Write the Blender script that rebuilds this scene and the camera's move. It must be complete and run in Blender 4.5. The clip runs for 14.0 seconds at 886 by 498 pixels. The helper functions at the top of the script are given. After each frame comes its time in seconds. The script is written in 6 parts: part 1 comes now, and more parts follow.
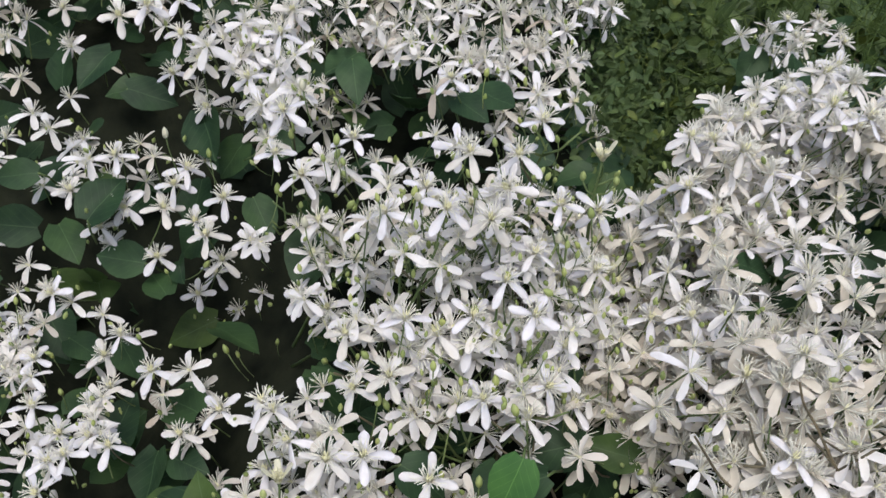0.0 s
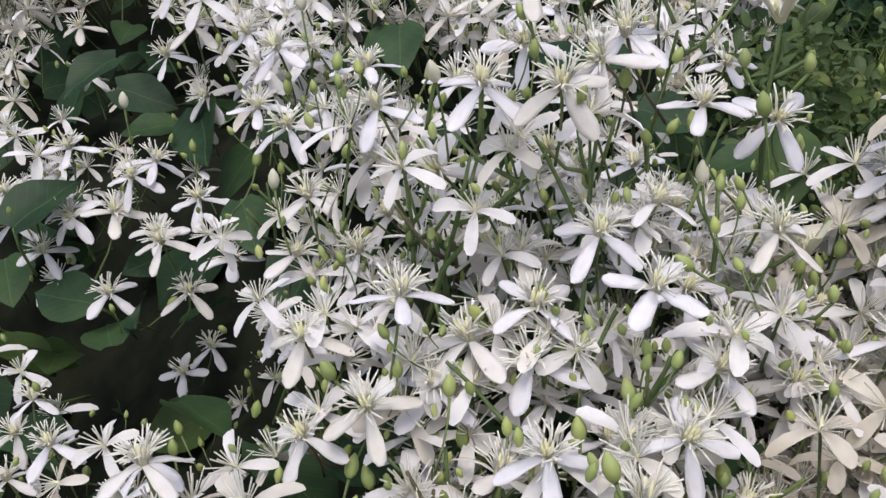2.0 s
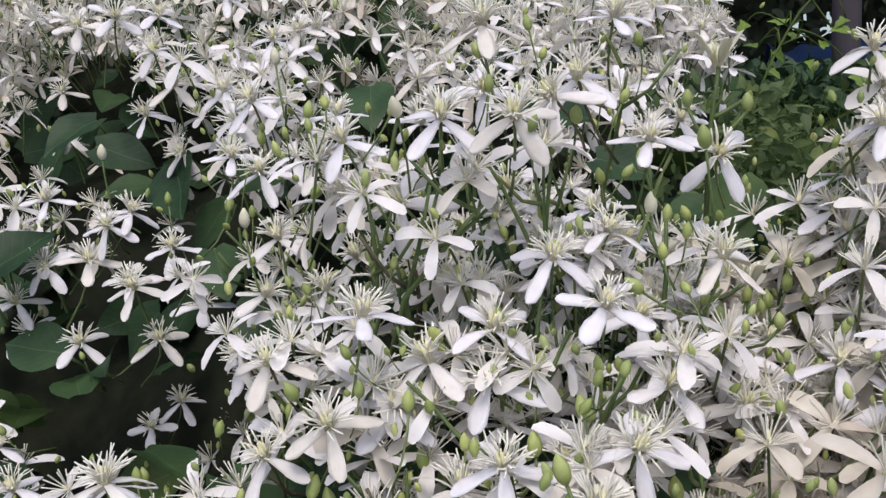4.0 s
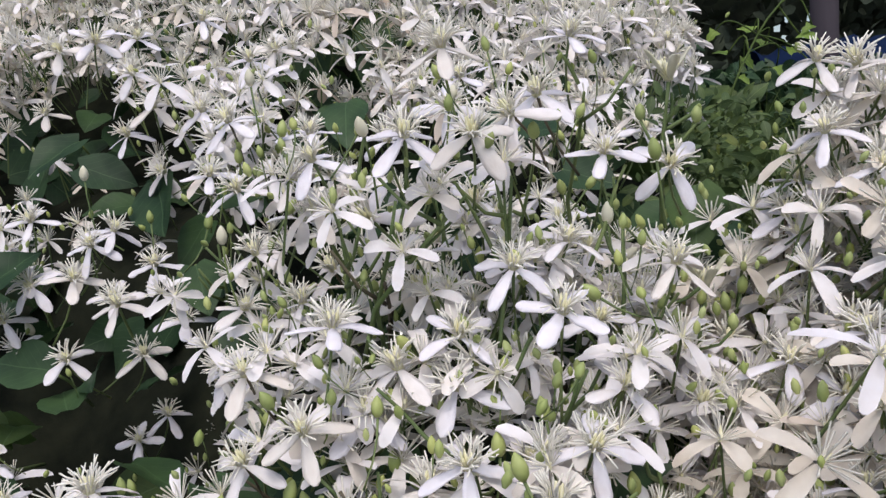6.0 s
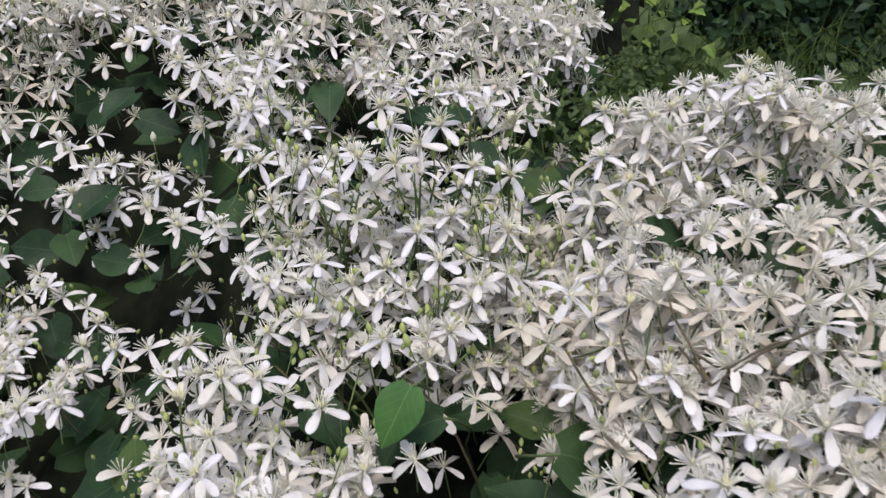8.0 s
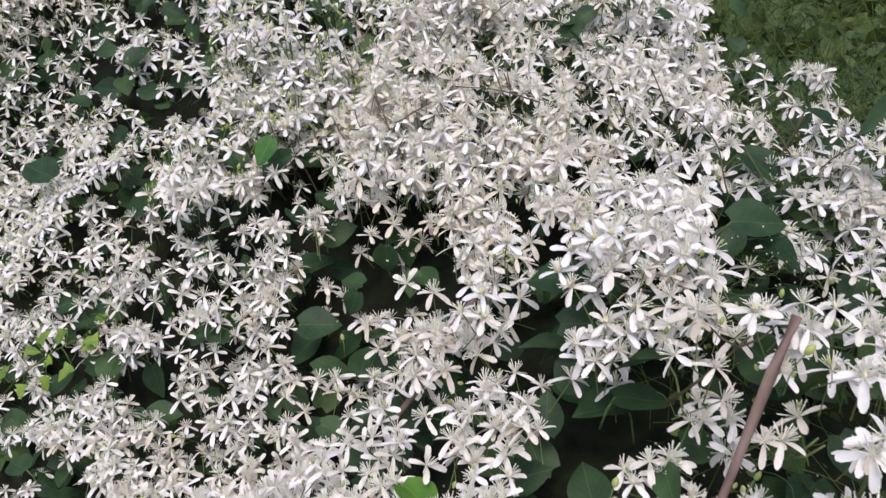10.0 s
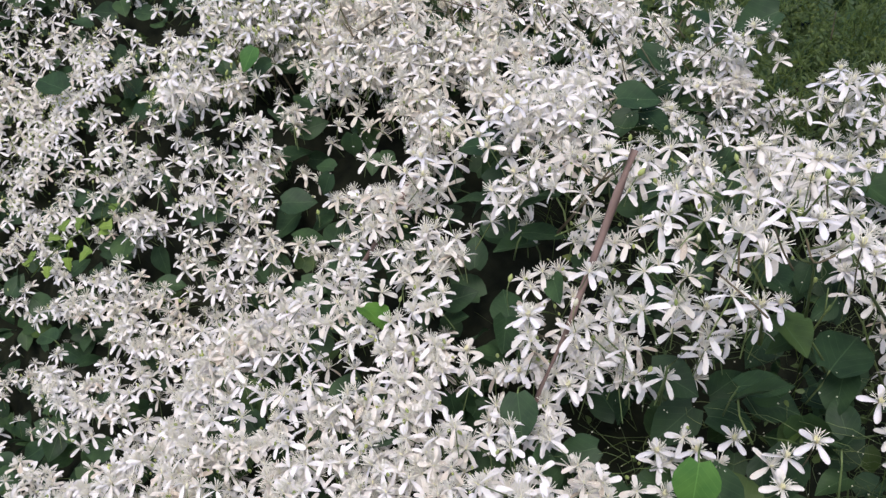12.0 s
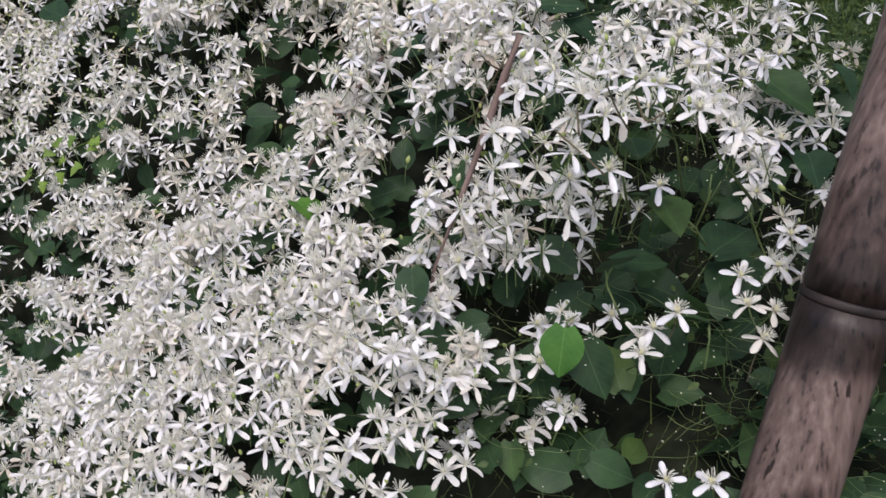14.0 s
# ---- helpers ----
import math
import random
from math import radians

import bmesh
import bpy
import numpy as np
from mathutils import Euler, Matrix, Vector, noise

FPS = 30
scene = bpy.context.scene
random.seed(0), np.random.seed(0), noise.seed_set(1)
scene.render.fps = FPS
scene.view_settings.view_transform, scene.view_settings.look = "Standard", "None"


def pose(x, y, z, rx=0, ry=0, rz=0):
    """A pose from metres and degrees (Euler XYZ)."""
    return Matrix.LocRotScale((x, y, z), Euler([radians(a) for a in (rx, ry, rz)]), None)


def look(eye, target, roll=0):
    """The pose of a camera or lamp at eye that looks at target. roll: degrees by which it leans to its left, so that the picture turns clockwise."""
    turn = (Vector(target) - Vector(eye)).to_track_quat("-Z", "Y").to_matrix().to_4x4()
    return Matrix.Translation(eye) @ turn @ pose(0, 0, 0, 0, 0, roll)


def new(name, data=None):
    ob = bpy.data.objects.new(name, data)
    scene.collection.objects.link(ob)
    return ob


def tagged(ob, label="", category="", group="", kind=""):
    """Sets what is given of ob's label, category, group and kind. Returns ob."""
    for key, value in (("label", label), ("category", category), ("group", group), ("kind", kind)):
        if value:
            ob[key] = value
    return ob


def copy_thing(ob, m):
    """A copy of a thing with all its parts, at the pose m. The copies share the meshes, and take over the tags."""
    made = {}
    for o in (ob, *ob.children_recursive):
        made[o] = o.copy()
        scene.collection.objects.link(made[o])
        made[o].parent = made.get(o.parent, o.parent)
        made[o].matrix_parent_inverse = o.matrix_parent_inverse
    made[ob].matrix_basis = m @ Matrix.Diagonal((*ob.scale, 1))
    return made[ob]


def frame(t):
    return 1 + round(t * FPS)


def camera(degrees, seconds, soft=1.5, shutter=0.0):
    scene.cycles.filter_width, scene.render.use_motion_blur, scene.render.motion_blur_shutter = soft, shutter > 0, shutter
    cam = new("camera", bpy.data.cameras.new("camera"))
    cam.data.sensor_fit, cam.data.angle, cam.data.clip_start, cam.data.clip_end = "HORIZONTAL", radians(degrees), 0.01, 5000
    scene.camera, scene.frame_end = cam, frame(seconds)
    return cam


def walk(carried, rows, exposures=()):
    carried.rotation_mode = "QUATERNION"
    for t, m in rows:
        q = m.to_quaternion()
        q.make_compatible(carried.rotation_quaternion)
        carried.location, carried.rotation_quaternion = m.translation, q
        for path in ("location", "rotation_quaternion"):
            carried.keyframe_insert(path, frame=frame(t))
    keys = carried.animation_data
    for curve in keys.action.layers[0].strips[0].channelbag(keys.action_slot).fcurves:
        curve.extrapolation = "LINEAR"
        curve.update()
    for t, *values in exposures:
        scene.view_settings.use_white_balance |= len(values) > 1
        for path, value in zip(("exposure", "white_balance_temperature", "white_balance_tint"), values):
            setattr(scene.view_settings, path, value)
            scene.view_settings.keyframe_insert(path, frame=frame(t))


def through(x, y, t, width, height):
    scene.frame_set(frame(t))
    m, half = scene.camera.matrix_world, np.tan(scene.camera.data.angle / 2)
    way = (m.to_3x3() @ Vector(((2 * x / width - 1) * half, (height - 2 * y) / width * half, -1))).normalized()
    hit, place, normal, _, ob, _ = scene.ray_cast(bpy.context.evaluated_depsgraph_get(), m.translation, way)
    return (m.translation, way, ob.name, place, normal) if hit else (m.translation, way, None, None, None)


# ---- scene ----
cam = camera(55.3, 14.0, soft=1.4, shutter=0.2)
PATH = [
    (0, (0.015, 0.03, 1.405), (-0.01, 1.771, 0.42), -0.9),
    (0.5, (0.036, 0.052, 1.343), (-0.15, 1.821, 0.43), -1.0),
    (1, (0.05, 0.102, 1.277), (-0.297, 1.946, 0.583), -2.8),
    (1.5, (0.04, 0.145, 1.257), (-0.358, 2.034, 0.735), -4.3),
    (2, (0.041, 0.166, 1.24), (-0.332, 2.074, 0.77), -3.3),
    (2.5, (0.044, 0.165, 1.229), (-0.311, 2.095, 0.841), -1.7),
    (3, (0.047, 0.159, 1.228), (-0.296, 2.106, 0.924), -2.2),
    (3.2, (0.048, 0.158, 1.225), (-0.292, 2.109, 0.942), -2.4),
    (5.3, (0.046, 0.151, 1.228), (-0.26, 2.11, 0.965), -3.6),
    (5.5, (0.05, 0.151, 1.225), (-0.269, 2.109, 0.976), -3.9),
    (6, (0.056, 0.145, 1.228), (-0.244, 2.106, 0.973), -4.3),
    (6.5, (0.059, 0.132, 1.232), (-0.224, 2.094, 0.961), -4.1),
    (7, (0.067, 0.107, 1.238), (-0.216, 2.064, 0.935), -3.4),
    (7.5, (0.086, 0.056, 1.267), (-0.21, 1.99, 0.852), -2.7),
    (8, (0.113, -0.029, 1.305), (-0.169, 1.868, 0.735), -2.2),
    (8.5, (0.161, -0.145, 1.338), (-0.113, 1.722, 0.676), -2.5),
    (9, (0.272, -0.278, 1.326), (-0.136, 1.553, 0.631), -2.5),
    (9.2, (0.312, -0.306, 1.329), (-0.158, 1.505, 0.623), -2.9),
    (11.3, (0.43, -0.531, 1.373), (0.001, 1.189, 0.447), -4.4),
    (11.5, (0.439, -0.543, 1.372), (0.029, 1.178, 0.439), -4.2),
    (12, (0.466, -0.554, 1.361), (0.027, 1.164, 0.436), -4.1),
    (12.5, (0.493, -0.562, 1.359), (-0.01, 1.14, 0.438), -4.6),
    (13, (0.503, -0.564, 1.358), (-0.028, 1.124, 0.426), -5.5),
    (13.5, (0.532, -0.573, 1.338), (-0.011, 1.097, 0.38), -6.0),
    (14, (0.588, -0.589, 1.309), (0.021, 1.071, 0.348), -4.7),
]
EXPOSURES = [(0.0, -0.15, 6550, 7), (0.5, -0.23, 6600, 8), (1.5, -0.13, 6550, 10), (3.0, -0.12, 6560, 11), (7.0, -0.09, 6530, 13), (8.0, -0.13, 6600, 10), (8.6, -0.12, 6600, 10), (9.0, 0.04, 6600, 12), (12.0, 0.07, 6550, 12), (13.0, -0.03, 6550, 11), (14.0, -0.05, 6550, 11)]
walk(cam, [(t, look(eye, target, roll)) for t, eye, target, roll in PATH], EXPOSURES)
# ---- daylight: bright shade under a hazy sky ----
world = bpy.data.worlds.new("sky")
scene.world = world
world.use_nodes = True
wn = world.node_tree
sky = wn.nodes.new("ShaderNodeTexSky")
sky.sky_type = "NISHITA"
sky.sun_disc = False
sky.sun_elevation, sky.sun_rotation = radians(62), radians(174)
sky.air_density, sky.dust_density, sky.ozone_density = 1.0, 3.0, 0.6
wn.nodes["Background"].inputs["Strength"].default_value = 0.185
wn.links.new(sky.outputs["Color"], wn.nodes["Background"].inputs["Color"])
sun = new("sun", bpy.data.lights.new("sun", "SUN"))
sun.data.energy, sun.data.angle, sun.data.color = 1.75, radians(32), (0.99, 0.98, 1.0)
sun.matrix_world = look((0, 0, 5), (-0.1, 1.0, 5 - 1.9))


# ---- materials ----
def material(name, rough=0.6, spec=0.3):
    m = bpy.data.materials.new(name)
    m.use_nodes = True
    t = m.node_tree
    b = t.nodes["Principled BSDF"]
    b.inputs["Roughness"].default_value = rough
    b.inputs["Specular IOR Level"].default_value = spec
    return m, t, b


def ramp(t, source, stops):
    r = t.nodes.new("ShaderNodeValToRGB")
    e = r.color_ramp.elements
    while len(e) < len(stops):
        e.new(0.5)
    for el, (p, c) in zip(e, stops):
        el.position, el.color = p, (*c, 1)
    t.links.new(source, r.inputs[0])
    return r.outputs[0]


def chance(t):
    """A number of its own for each object and for each loose piece of a mesh."""
    info, geo = t.nodes.new("ShaderNodeObjectInfo"), t.nodes.new("ShaderNodeNewGeometry")
    add = t.nodes.new("ShaderNodeMath")
    add.operation = "ADD"
    t.links.new(info.outputs["Random"], add.inputs[0])
    t.links.new(geo.outputs["Random Per Island"], add.inputs[1])
    fr = t.nodes.new("ShaderNodeMath")
    fr.operation = "FRACT"
    t.links.new(add.outputs[0], fr.inputs[0])
    return fr.outputs[0]


def grain(t, scale, detail=4.0, stretch=None):
    co = t.nodes.new("ShaderNodeTexCoord")
    n = t.nodes.new("ShaderNodeTexNoise")
    n.inputs["Scale"].default_value, n.inputs["Detail"].default_value = scale, detail
    if stretch:
        mp = t.nodes.new("ShaderNodeMapping")
        mp.inputs["Scale"].default_value = stretch
        t.links.new(co.outputs["Object"], mp.inputs[0])
        t.links.new(mp.outputs[0], n.inputs["Vector"])
    else:
        t.links.new(co.outputs["Object"], n.inputs["Vector"])
    return n.outputs["Fac"]


def blend(t, kind, fac, a, b):
    m = t.nodes.new("ShaderNodeMix")
    m.data_type, m.blend_type = "RGBA", kind
    for key, v in ((0, fac), (6, a), (7, b)):
        if isinstance(v, (int, float)):
            m.inputs[key].default_value = v
        elif isinstance(v, tuple):
            m.inputs[key].default_value = (*v, 1)
        else:
            t.links.new(v, m.inputs[key])
    return m.outputs[2]


def relief(t, b, height, strength, distance):
    n = t.nodes.new("ShaderNodeBump")
    n.inputs["Strength"].default_value, n.inputs["Distance"].default_value = strength, distance
    t.links.new(height, n.inputs["Height"])
    t.links.new(n.outputs[0], b.inputs["Normal"])


def sheer(t, b, colour, share):
    """Lets light through thin tissue."""
    tr, mix = t.nodes.new("ShaderNodeBsdfTranslucent"), t.nodes.new("ShaderNodeMixShader")
    t.links.new(colour, tr.inputs["Color"])
    mix.inputs[0].default_value = share
    t.links.new(b.outputs[0], mix.inputs[1])
    t.links.new(tr.outputs[0], mix.inputs[2])
    t.links.new(mix.outputs[0], t.nodes["Material Output"].inputs["Surface"])


def petal_material(name, source, age=1.0, veins=False, fresh=((0.90, 0.872, 0.89), (0.907, 0.877, 0.865))):
    """White petals; a few blossoms have aged to cream. source gives each blossom its own number."""
    m, t, b = material(name, 0.5, 0.25)
    # blossoms fade in patches, those of one spray together
    patch = t.nodes.new("ShaderNodeMath")
    patch.operation, patch.inputs[1].default_value = "MULTIPLY_ADD", 1.5
    t.links.new(grain(t, 13.0, 2.0), patch.inputs[0])
    own = t.nodes.new("ShaderNodeMath")
    own.operation, own.inputs[1].default_value, own.inputs[2].default_value = "MULTIPLY_ADD", 0.75, -0.62
    t.links.new(source(t), own.inputs[0])
    t.links.new(own.outputs[0], patch.inputs[2])
    hue = ramp(t, patch.outputs[0], [(0.0, fresh[0]), (0.5, fresh[1]), (0.76, (0.87, 0.825, 0.765)), (0.92, (0.86 - 0.10 * age, 0.84 - 0.14 * age, 0.82 - 0.19 * age)), (1.0, (0.85 - 0.20 * age, 0.82 - 0.26 * age, 0.78 - 0.31 * age))])
    spots = ramp(t, grain(t, 260.0, 3.0), [(0.3, (0.92, 0.90, 0.88)), (0.6, (1.0, 1.0, 1.0))])
    c = blend(t, "MULTIPLY", 0.8, hue, spots)
    t.links.new(c, b.inputs["Base Color"])
    # fine veins run along a petal
    relief(t, b, grain(t, 1500.0, 3.0, (0.05, 1, 1)) if veins else grain(t, 700.0, 2.0), 0.3 if veins else 0.25, 0.0005 if veins else 0.0004)
    sheer(t, b, c, 0.24)
    return m


def by_place(t):
    """One number for all parts that share a place."""
    info, white = t.nodes.new("ShaderNodeObjectInfo"), t.nodes.new("ShaderNodeTexWhiteNoise")
    t.links.new(info.outputs["Location"], white.inputs["Vector"])
    return white.outputs["Value"]


def by_island(t):
    return t.nodes.new("ShaderNodeNewGeometry").outputs["Random Per Island"]


def plain_material(name, dark, light, scale, rough=0.6, spec=0.3, through=0.0, bump=0.0, stretch=None, vary=True):
    m, t, b = material(name, rough, spec)
    c = ramp(t, grain(t, scale, 5.0, stretch), [(0.3, dark), (0.7, light)])
    if vary:
        c = blend(t, "MULTIPLY", 0.7, c, ramp(t, chance(t), [(0.0, (0.55, 0.6, 0.5)), (0.6, (1.0, 1.0, 1.0)), (1.0, (1.25, 1.12, 0.95))]))
    t.links.new(c, b.inputs["Base Color"])
    if bump:
        relief(t, b, grain(t, scale * 2.5, 4.0, stretch), 0.5, bump)
    if through:
        sheer(t, b, c, through)
    return m


def leaf_material(name, dark, light):
    """Leaf blades: a paler midrib and side veins drawn along the blade, mottling and a soft gloss."""
    m, t, b = material(name, 0.5, 0.22)
    base = ramp(t, grain(t, 60.0, 5.0), [(0.3, dark), (0.72, light)])
    base = blend(t, "MULTIPLY", 0.75, base, ramp(t, chance(t), [(0.0, (0.5, 0.6, 0.55)), (0.55, (1.0, 1.0, 1.0)), (0.92, (1.25, 1.2, 0.9)), (1.0, (1.9, 1.5, 0.7))]))
    uv, sep = t.nodes.new("ShaderNodeUVMap"), t.nodes.new("ShaderNodeSeparateXYZ")
    t.links.new(uv.outputs[0], sep.inputs[0])

    def math_node(op, a, c):
        n = t.nodes.new("ShaderNodeMath")
        n.operation = op
        for i, v in enumerate((a, c)):
            if isinstance(v, (int, float)):
                n.inputs[i].default_value = v
            elif v is not None:
                t.links.new(v, n.inputs[i])
        return n.outputs[0]

    off = math_node("ABSOLUTE", math_node("SUBTRACT", sep.outputs[0], 0.5), None)
    mid = math_node("LESS_THAN", off, 0.012)
    side = math_node("FRACT", math_node("MULTIPLY", math_node("SUBTRACT", sep.outputs[1], math_node("MULTIPLY", off, 0.9)), 6.0), None)
    side = math_node("LESS_THAN", side, 0.07)
    vein = math_node("MAXIMUM", mid, math_node("MULTIPLY", side, 0.45))
    c = blend(t, "MIX", math_node("MULTIPLY", vein, 0.35), base, (light[0] * 2.2, light[1] * 1.9, light[2] * 2.0))
    t.links.new(c, b.inputs["Base Color"])
    relief(t, b, vein, 0.3, 0.0006)
    sheer(t, b, c, 0.22)
    return m


# the near white carries cool sky light, the mass white the warm shade
PETAL = petal_material("petal", by_island)
NEAR_PETAL = petal_material("near_petal", by_place, 0.5, True, ((0.915, 0.893, 0.94), (0.915, 0.89, 0.915)))
# beige of fading petals, also used as painted shade at the back left
OLD_AND_SHADED_PETAL = plain_material("fading_and_shaded_petal", (0.66, 0.592, 0.50), (0.82, 0.765, 0.67), 120.0, 0.6, 0.2, 0.22, vary=False)
STAMEN = plain_material("stamen", (0.94, 0.91, 0.81), (0.96, 0.94, 0.87), 300.0, 0.6, 0.2, 0.25, vary=False)
PISTIL = plain_material("pistil", (0.82, 0.79, 0.50), (0.89, 0.87, 0.67), 400.0, 0.6, 0.2, 0.15, vary=False)
BUD = plain_material("bud", (0.30, 0.38, 0.10), (0.48, 0.54, 0.24), 90.0, 0.5, 0.35, 0.12, 0.0002)
CREAM_BUD = plain_material("cream_bud", (0.66, 0.64, 0.46), (0.78, 0.76, 0.62), 120.0, 0.55, 0.3, 0.15, vary=False)
STALK = plain_material("stalk", (0.08, 0.13, 0.042), (0.18, 0.235, 0.095), 80.0, 0.55, 0.3, 0.0, 0.0002)
BROWN_STALK = plain_material("brown_stalk", (0.07, 0.06, 0.04), (0.17, 0.14, 0.09), 80.0, 0.6, 0.3, 0.0, 0.0002)
LEAF = leaf_material("leaf", (0.024, 0.052, 0.026), (0.050, 0.098, 0.042))
FRESH_LEAF = leaf_material("fresh_leaf", (0.045, 0.13, 0.032), (0.085, 0.20, 0.05))
SHOOT_LEAF = leaf_material("shoot_leaf", (0.13, 0.21, 0.035), (0.22, 0.33, 0.07))
WEED = leaf_material("weed_leaf", (0.045, 0.074, 0.028), (0.11, 0.162, 0.058))
GRASS = plain_material("grass", (0.05, 0.09, 0.02), (0.13, 0.19, 0.05), 30.0, 0.6, 0.25, 0.2)
TWIG = plain_material("dry_twig", (0.13, 0.088, 0.076), (0.29, 0.205, 0.18), 60.0, 0.7, 0.25, 0.0, 0.0006, (1, 1, 0.2), vary=False)
SOIL = plain_material("soil", (0.03, 0.025, 0.018), (0.09, 0.07, 0.05), 9.0, 0.95, 0.1, 0.0, 0.01, vary=False)
# near-black, so the shade inside the bank is in the colour
CORE_SHADE = plain_material("thicket_shade", (0.009, 0.011, 0.008), (0.026, 0.029, 0.018), 40.0, 0.95, 0.05, 0.0, 0.004, vary=False)
POST = plain_material("weathered_post", (0.030, 0.026, 0.032), (0.065, 0.056, 0.066), 14.0, 0.85, 0.15, 0.0, 0.002, (1, 1, 0.08), vary=False)
TARP = plain_material("tarpaulin", (0.005, 0.011, 0.032), (0.008, 0.019, 0.056), 5.0, 0.85, 0.05, 0.0, 0.003, vary=False)
# foliage colour lowered to hold the shade under the far trees
HEDGE = plain_material("far_foliage", (0.022, 0.030, 0.024), (0.05, 0.066, 0.044), 6.0, 0.8, 0.15, 0.0, 0.02)


def bamboo_material():
    m, t, b = material("old_bamboo", 0.5, 0.4)
    streak = ramp(t, grain(t, 260.0, 10.0, (1, 1, 0.03)), [(0.35, (0.05, 0.034, 0.030)), (0.42, (0.14, 0.095, 0.082)), (0.52, (0.165, 0.112, 0.097)), (0.66, (0.24, 0.172, 0.15))])
    blot = ramp(t, grain(t, 26.0, 10.0, (1, 1, 0.22)), [(0.40, (0.28, 0.24, 0.23)), (0.52, (1, 1, 1))])
    c = blend(t, "MULTIPLY", 0.85, streak, blot)
    crack = ramp(t, grain(t, 170.0, 4.0, (1, 1, 0.012)), [(0.335, (0.10, 0.08, 0.08)), (0.36, (1, 1, 1))])
    c = blend(t, "MULTIPLY", 0.95, c, crack)
    # a dark ragged stain about the node at breast height
    co, sep = t.nodes.new("ShaderNodeTexCoord"), t.nodes.new("ShaderNodeSeparateXYZ")
    t.links.new(co.outputs["Object"], sep.inputs[0])
    off = t.nodes.new("ShaderNodeMath")
    off.operation, off.inputs[1].default_value = "SUBTRACT", 1.024
    t.links.new(sep.outputs[2], off.inputs[0])
    rag = t.nodes.new("ShaderNodeMath")
    rag.operation, rag.inputs[1].default_value = "MULTIPLY_ADD", 0.05
    t.links.new(grain(t, 22.0, 5.0, (1, 1, 0.5)), rag.inputs[0])
    t.links.new(off.outputs[0], rag.inputs[2])
    far = t.nodes.new("ShaderNodeMath")
    far.operation = "ABSOLUTE"
    sh = t.nodes.new("ShaderNodeMath")
    sh.operation, sh.inputs[1].default_value = "SUBTRACT", 0.025
    t.links.new(rag.outputs[0], sh.inputs[0])
    t.links.new(sh.outputs[0], far.inputs[0])
    c = blend(t, "MULTIPLY", 0.9, c, ramp(t, far.outputs[0], [(0.026, (0.13, 0.11, 0.11)), (0.040, (1, 1, 1))]))
    t.links.new(c, b.inputs["Base Color"])
    relief(t, b, grain(t, 60.0, 5.0, (1, 1, 0.06)), 0.6, 0.002)
    return m


BAMBOO = bamboo_material()
NODE_RING = plain_material("bamboo_node", (0.012, 0.009, 0.009), (0.045, 0.032, 0.03), 60.0, 0.6, 0.3, 0.0, 0.0008, vary=False)
WIRE = plain_material("tie_wire", (0.10, 0.06, 0.055), (0.22, 0.16, 0.15), 200.0, 0.5, 0.4, vary=False)

# ---- the plan: heights of the flowering bank, sprays, leaves and hollows, in metres ----
SLOPE = (0.889, 0.151, 0.559)
MOUNDS_FRONT = [
    (0.4, -0.3, 0.056), (0.6, -0.25, -0.062), (0.2, -0.25, 0.035), (0.42, -0.13, 0.173), (0.29, -0.12, 0.092), (0, -0.12, -0.078),
    (0.53, -0.12, 0.036), (0.61, -0.09, 0.173), (0.41, -0.06, 0.041), (0.15, -0.06, 0.07), (0.72, -0.05, -0.129), (0.28, -0.03, 0.034),
    (-0.25, 0, -0.171), (-0.45, 0, -0.366), (0.4, 0.07, 0.217), (-0.07, 0.09, -0.112), (0.85, 0.1, -0.119), (0.3, 0.15, 0.081),
    (0.11, 0.19, -0.137), (-0.5, 0.2, -0.317), (0.38, 0.23, 0.058), (-0.32, 0.24, -0.247), (0.19, 0.24, 0.159), (0.56, 0.25, 0.009),
    (-0.1, 0.26, -0.116), (0.28, 0.27, 0.076), (0.72, 0.3, -0.044), (0.02, 0.31, -0.021), (0.17, 0.33, 0.097), (-0.45, 0.35, -0.08),
    (0.04, 0.35, 0.017), (-0.23, 0.36, 0.04),
]
MOUNDS_BACK = [
    (-0.02, 0.36, 0.15), (0, 0.38, 0.191), (0.08, 0.39, 0.032), (-0.06, 0.41, 0.032), (0.05, 0.41, 0.115), (0.11, 0.43, 0.071),
    (0.16, 0.44, 0.088), (0.32, 0.44, 0.038), (0.5, 0.45, -0.037), (-0.06, 0.45, 0.109), (-0.14, 0.46, -0.038), (-0.31, 0.46, -0.035),
    (-0.16, 0.49, 0.057), (-0.21, 0.5, -0.116), (0.09, 0.51, -0.094), (-0.14, 0.54, 0.221), (-0.5, 0.55, 0.051), (0.65, 0.55, -0.219),
    (-0.05, 0.56, 0.076), (0.1, 0.63, 0.044), (-0.27, 0.63, 0.12), (-0.8, 0.7, 0.04), (0.28, 0.72, -0.24), (0.33, 0.73, -0.081),
    (-0.5, 0.75, 0.086), (-0.2, 0.85, 0.084), (0.05, 0.85, 0.028), (0.35, 0.95, -0.345), (-0.5, 1.05, 0.097), (0.12, 1.1, -0.07),
    (-0.8, 1.1, 0.114), (-0.15, 1.15, 0.04),
]
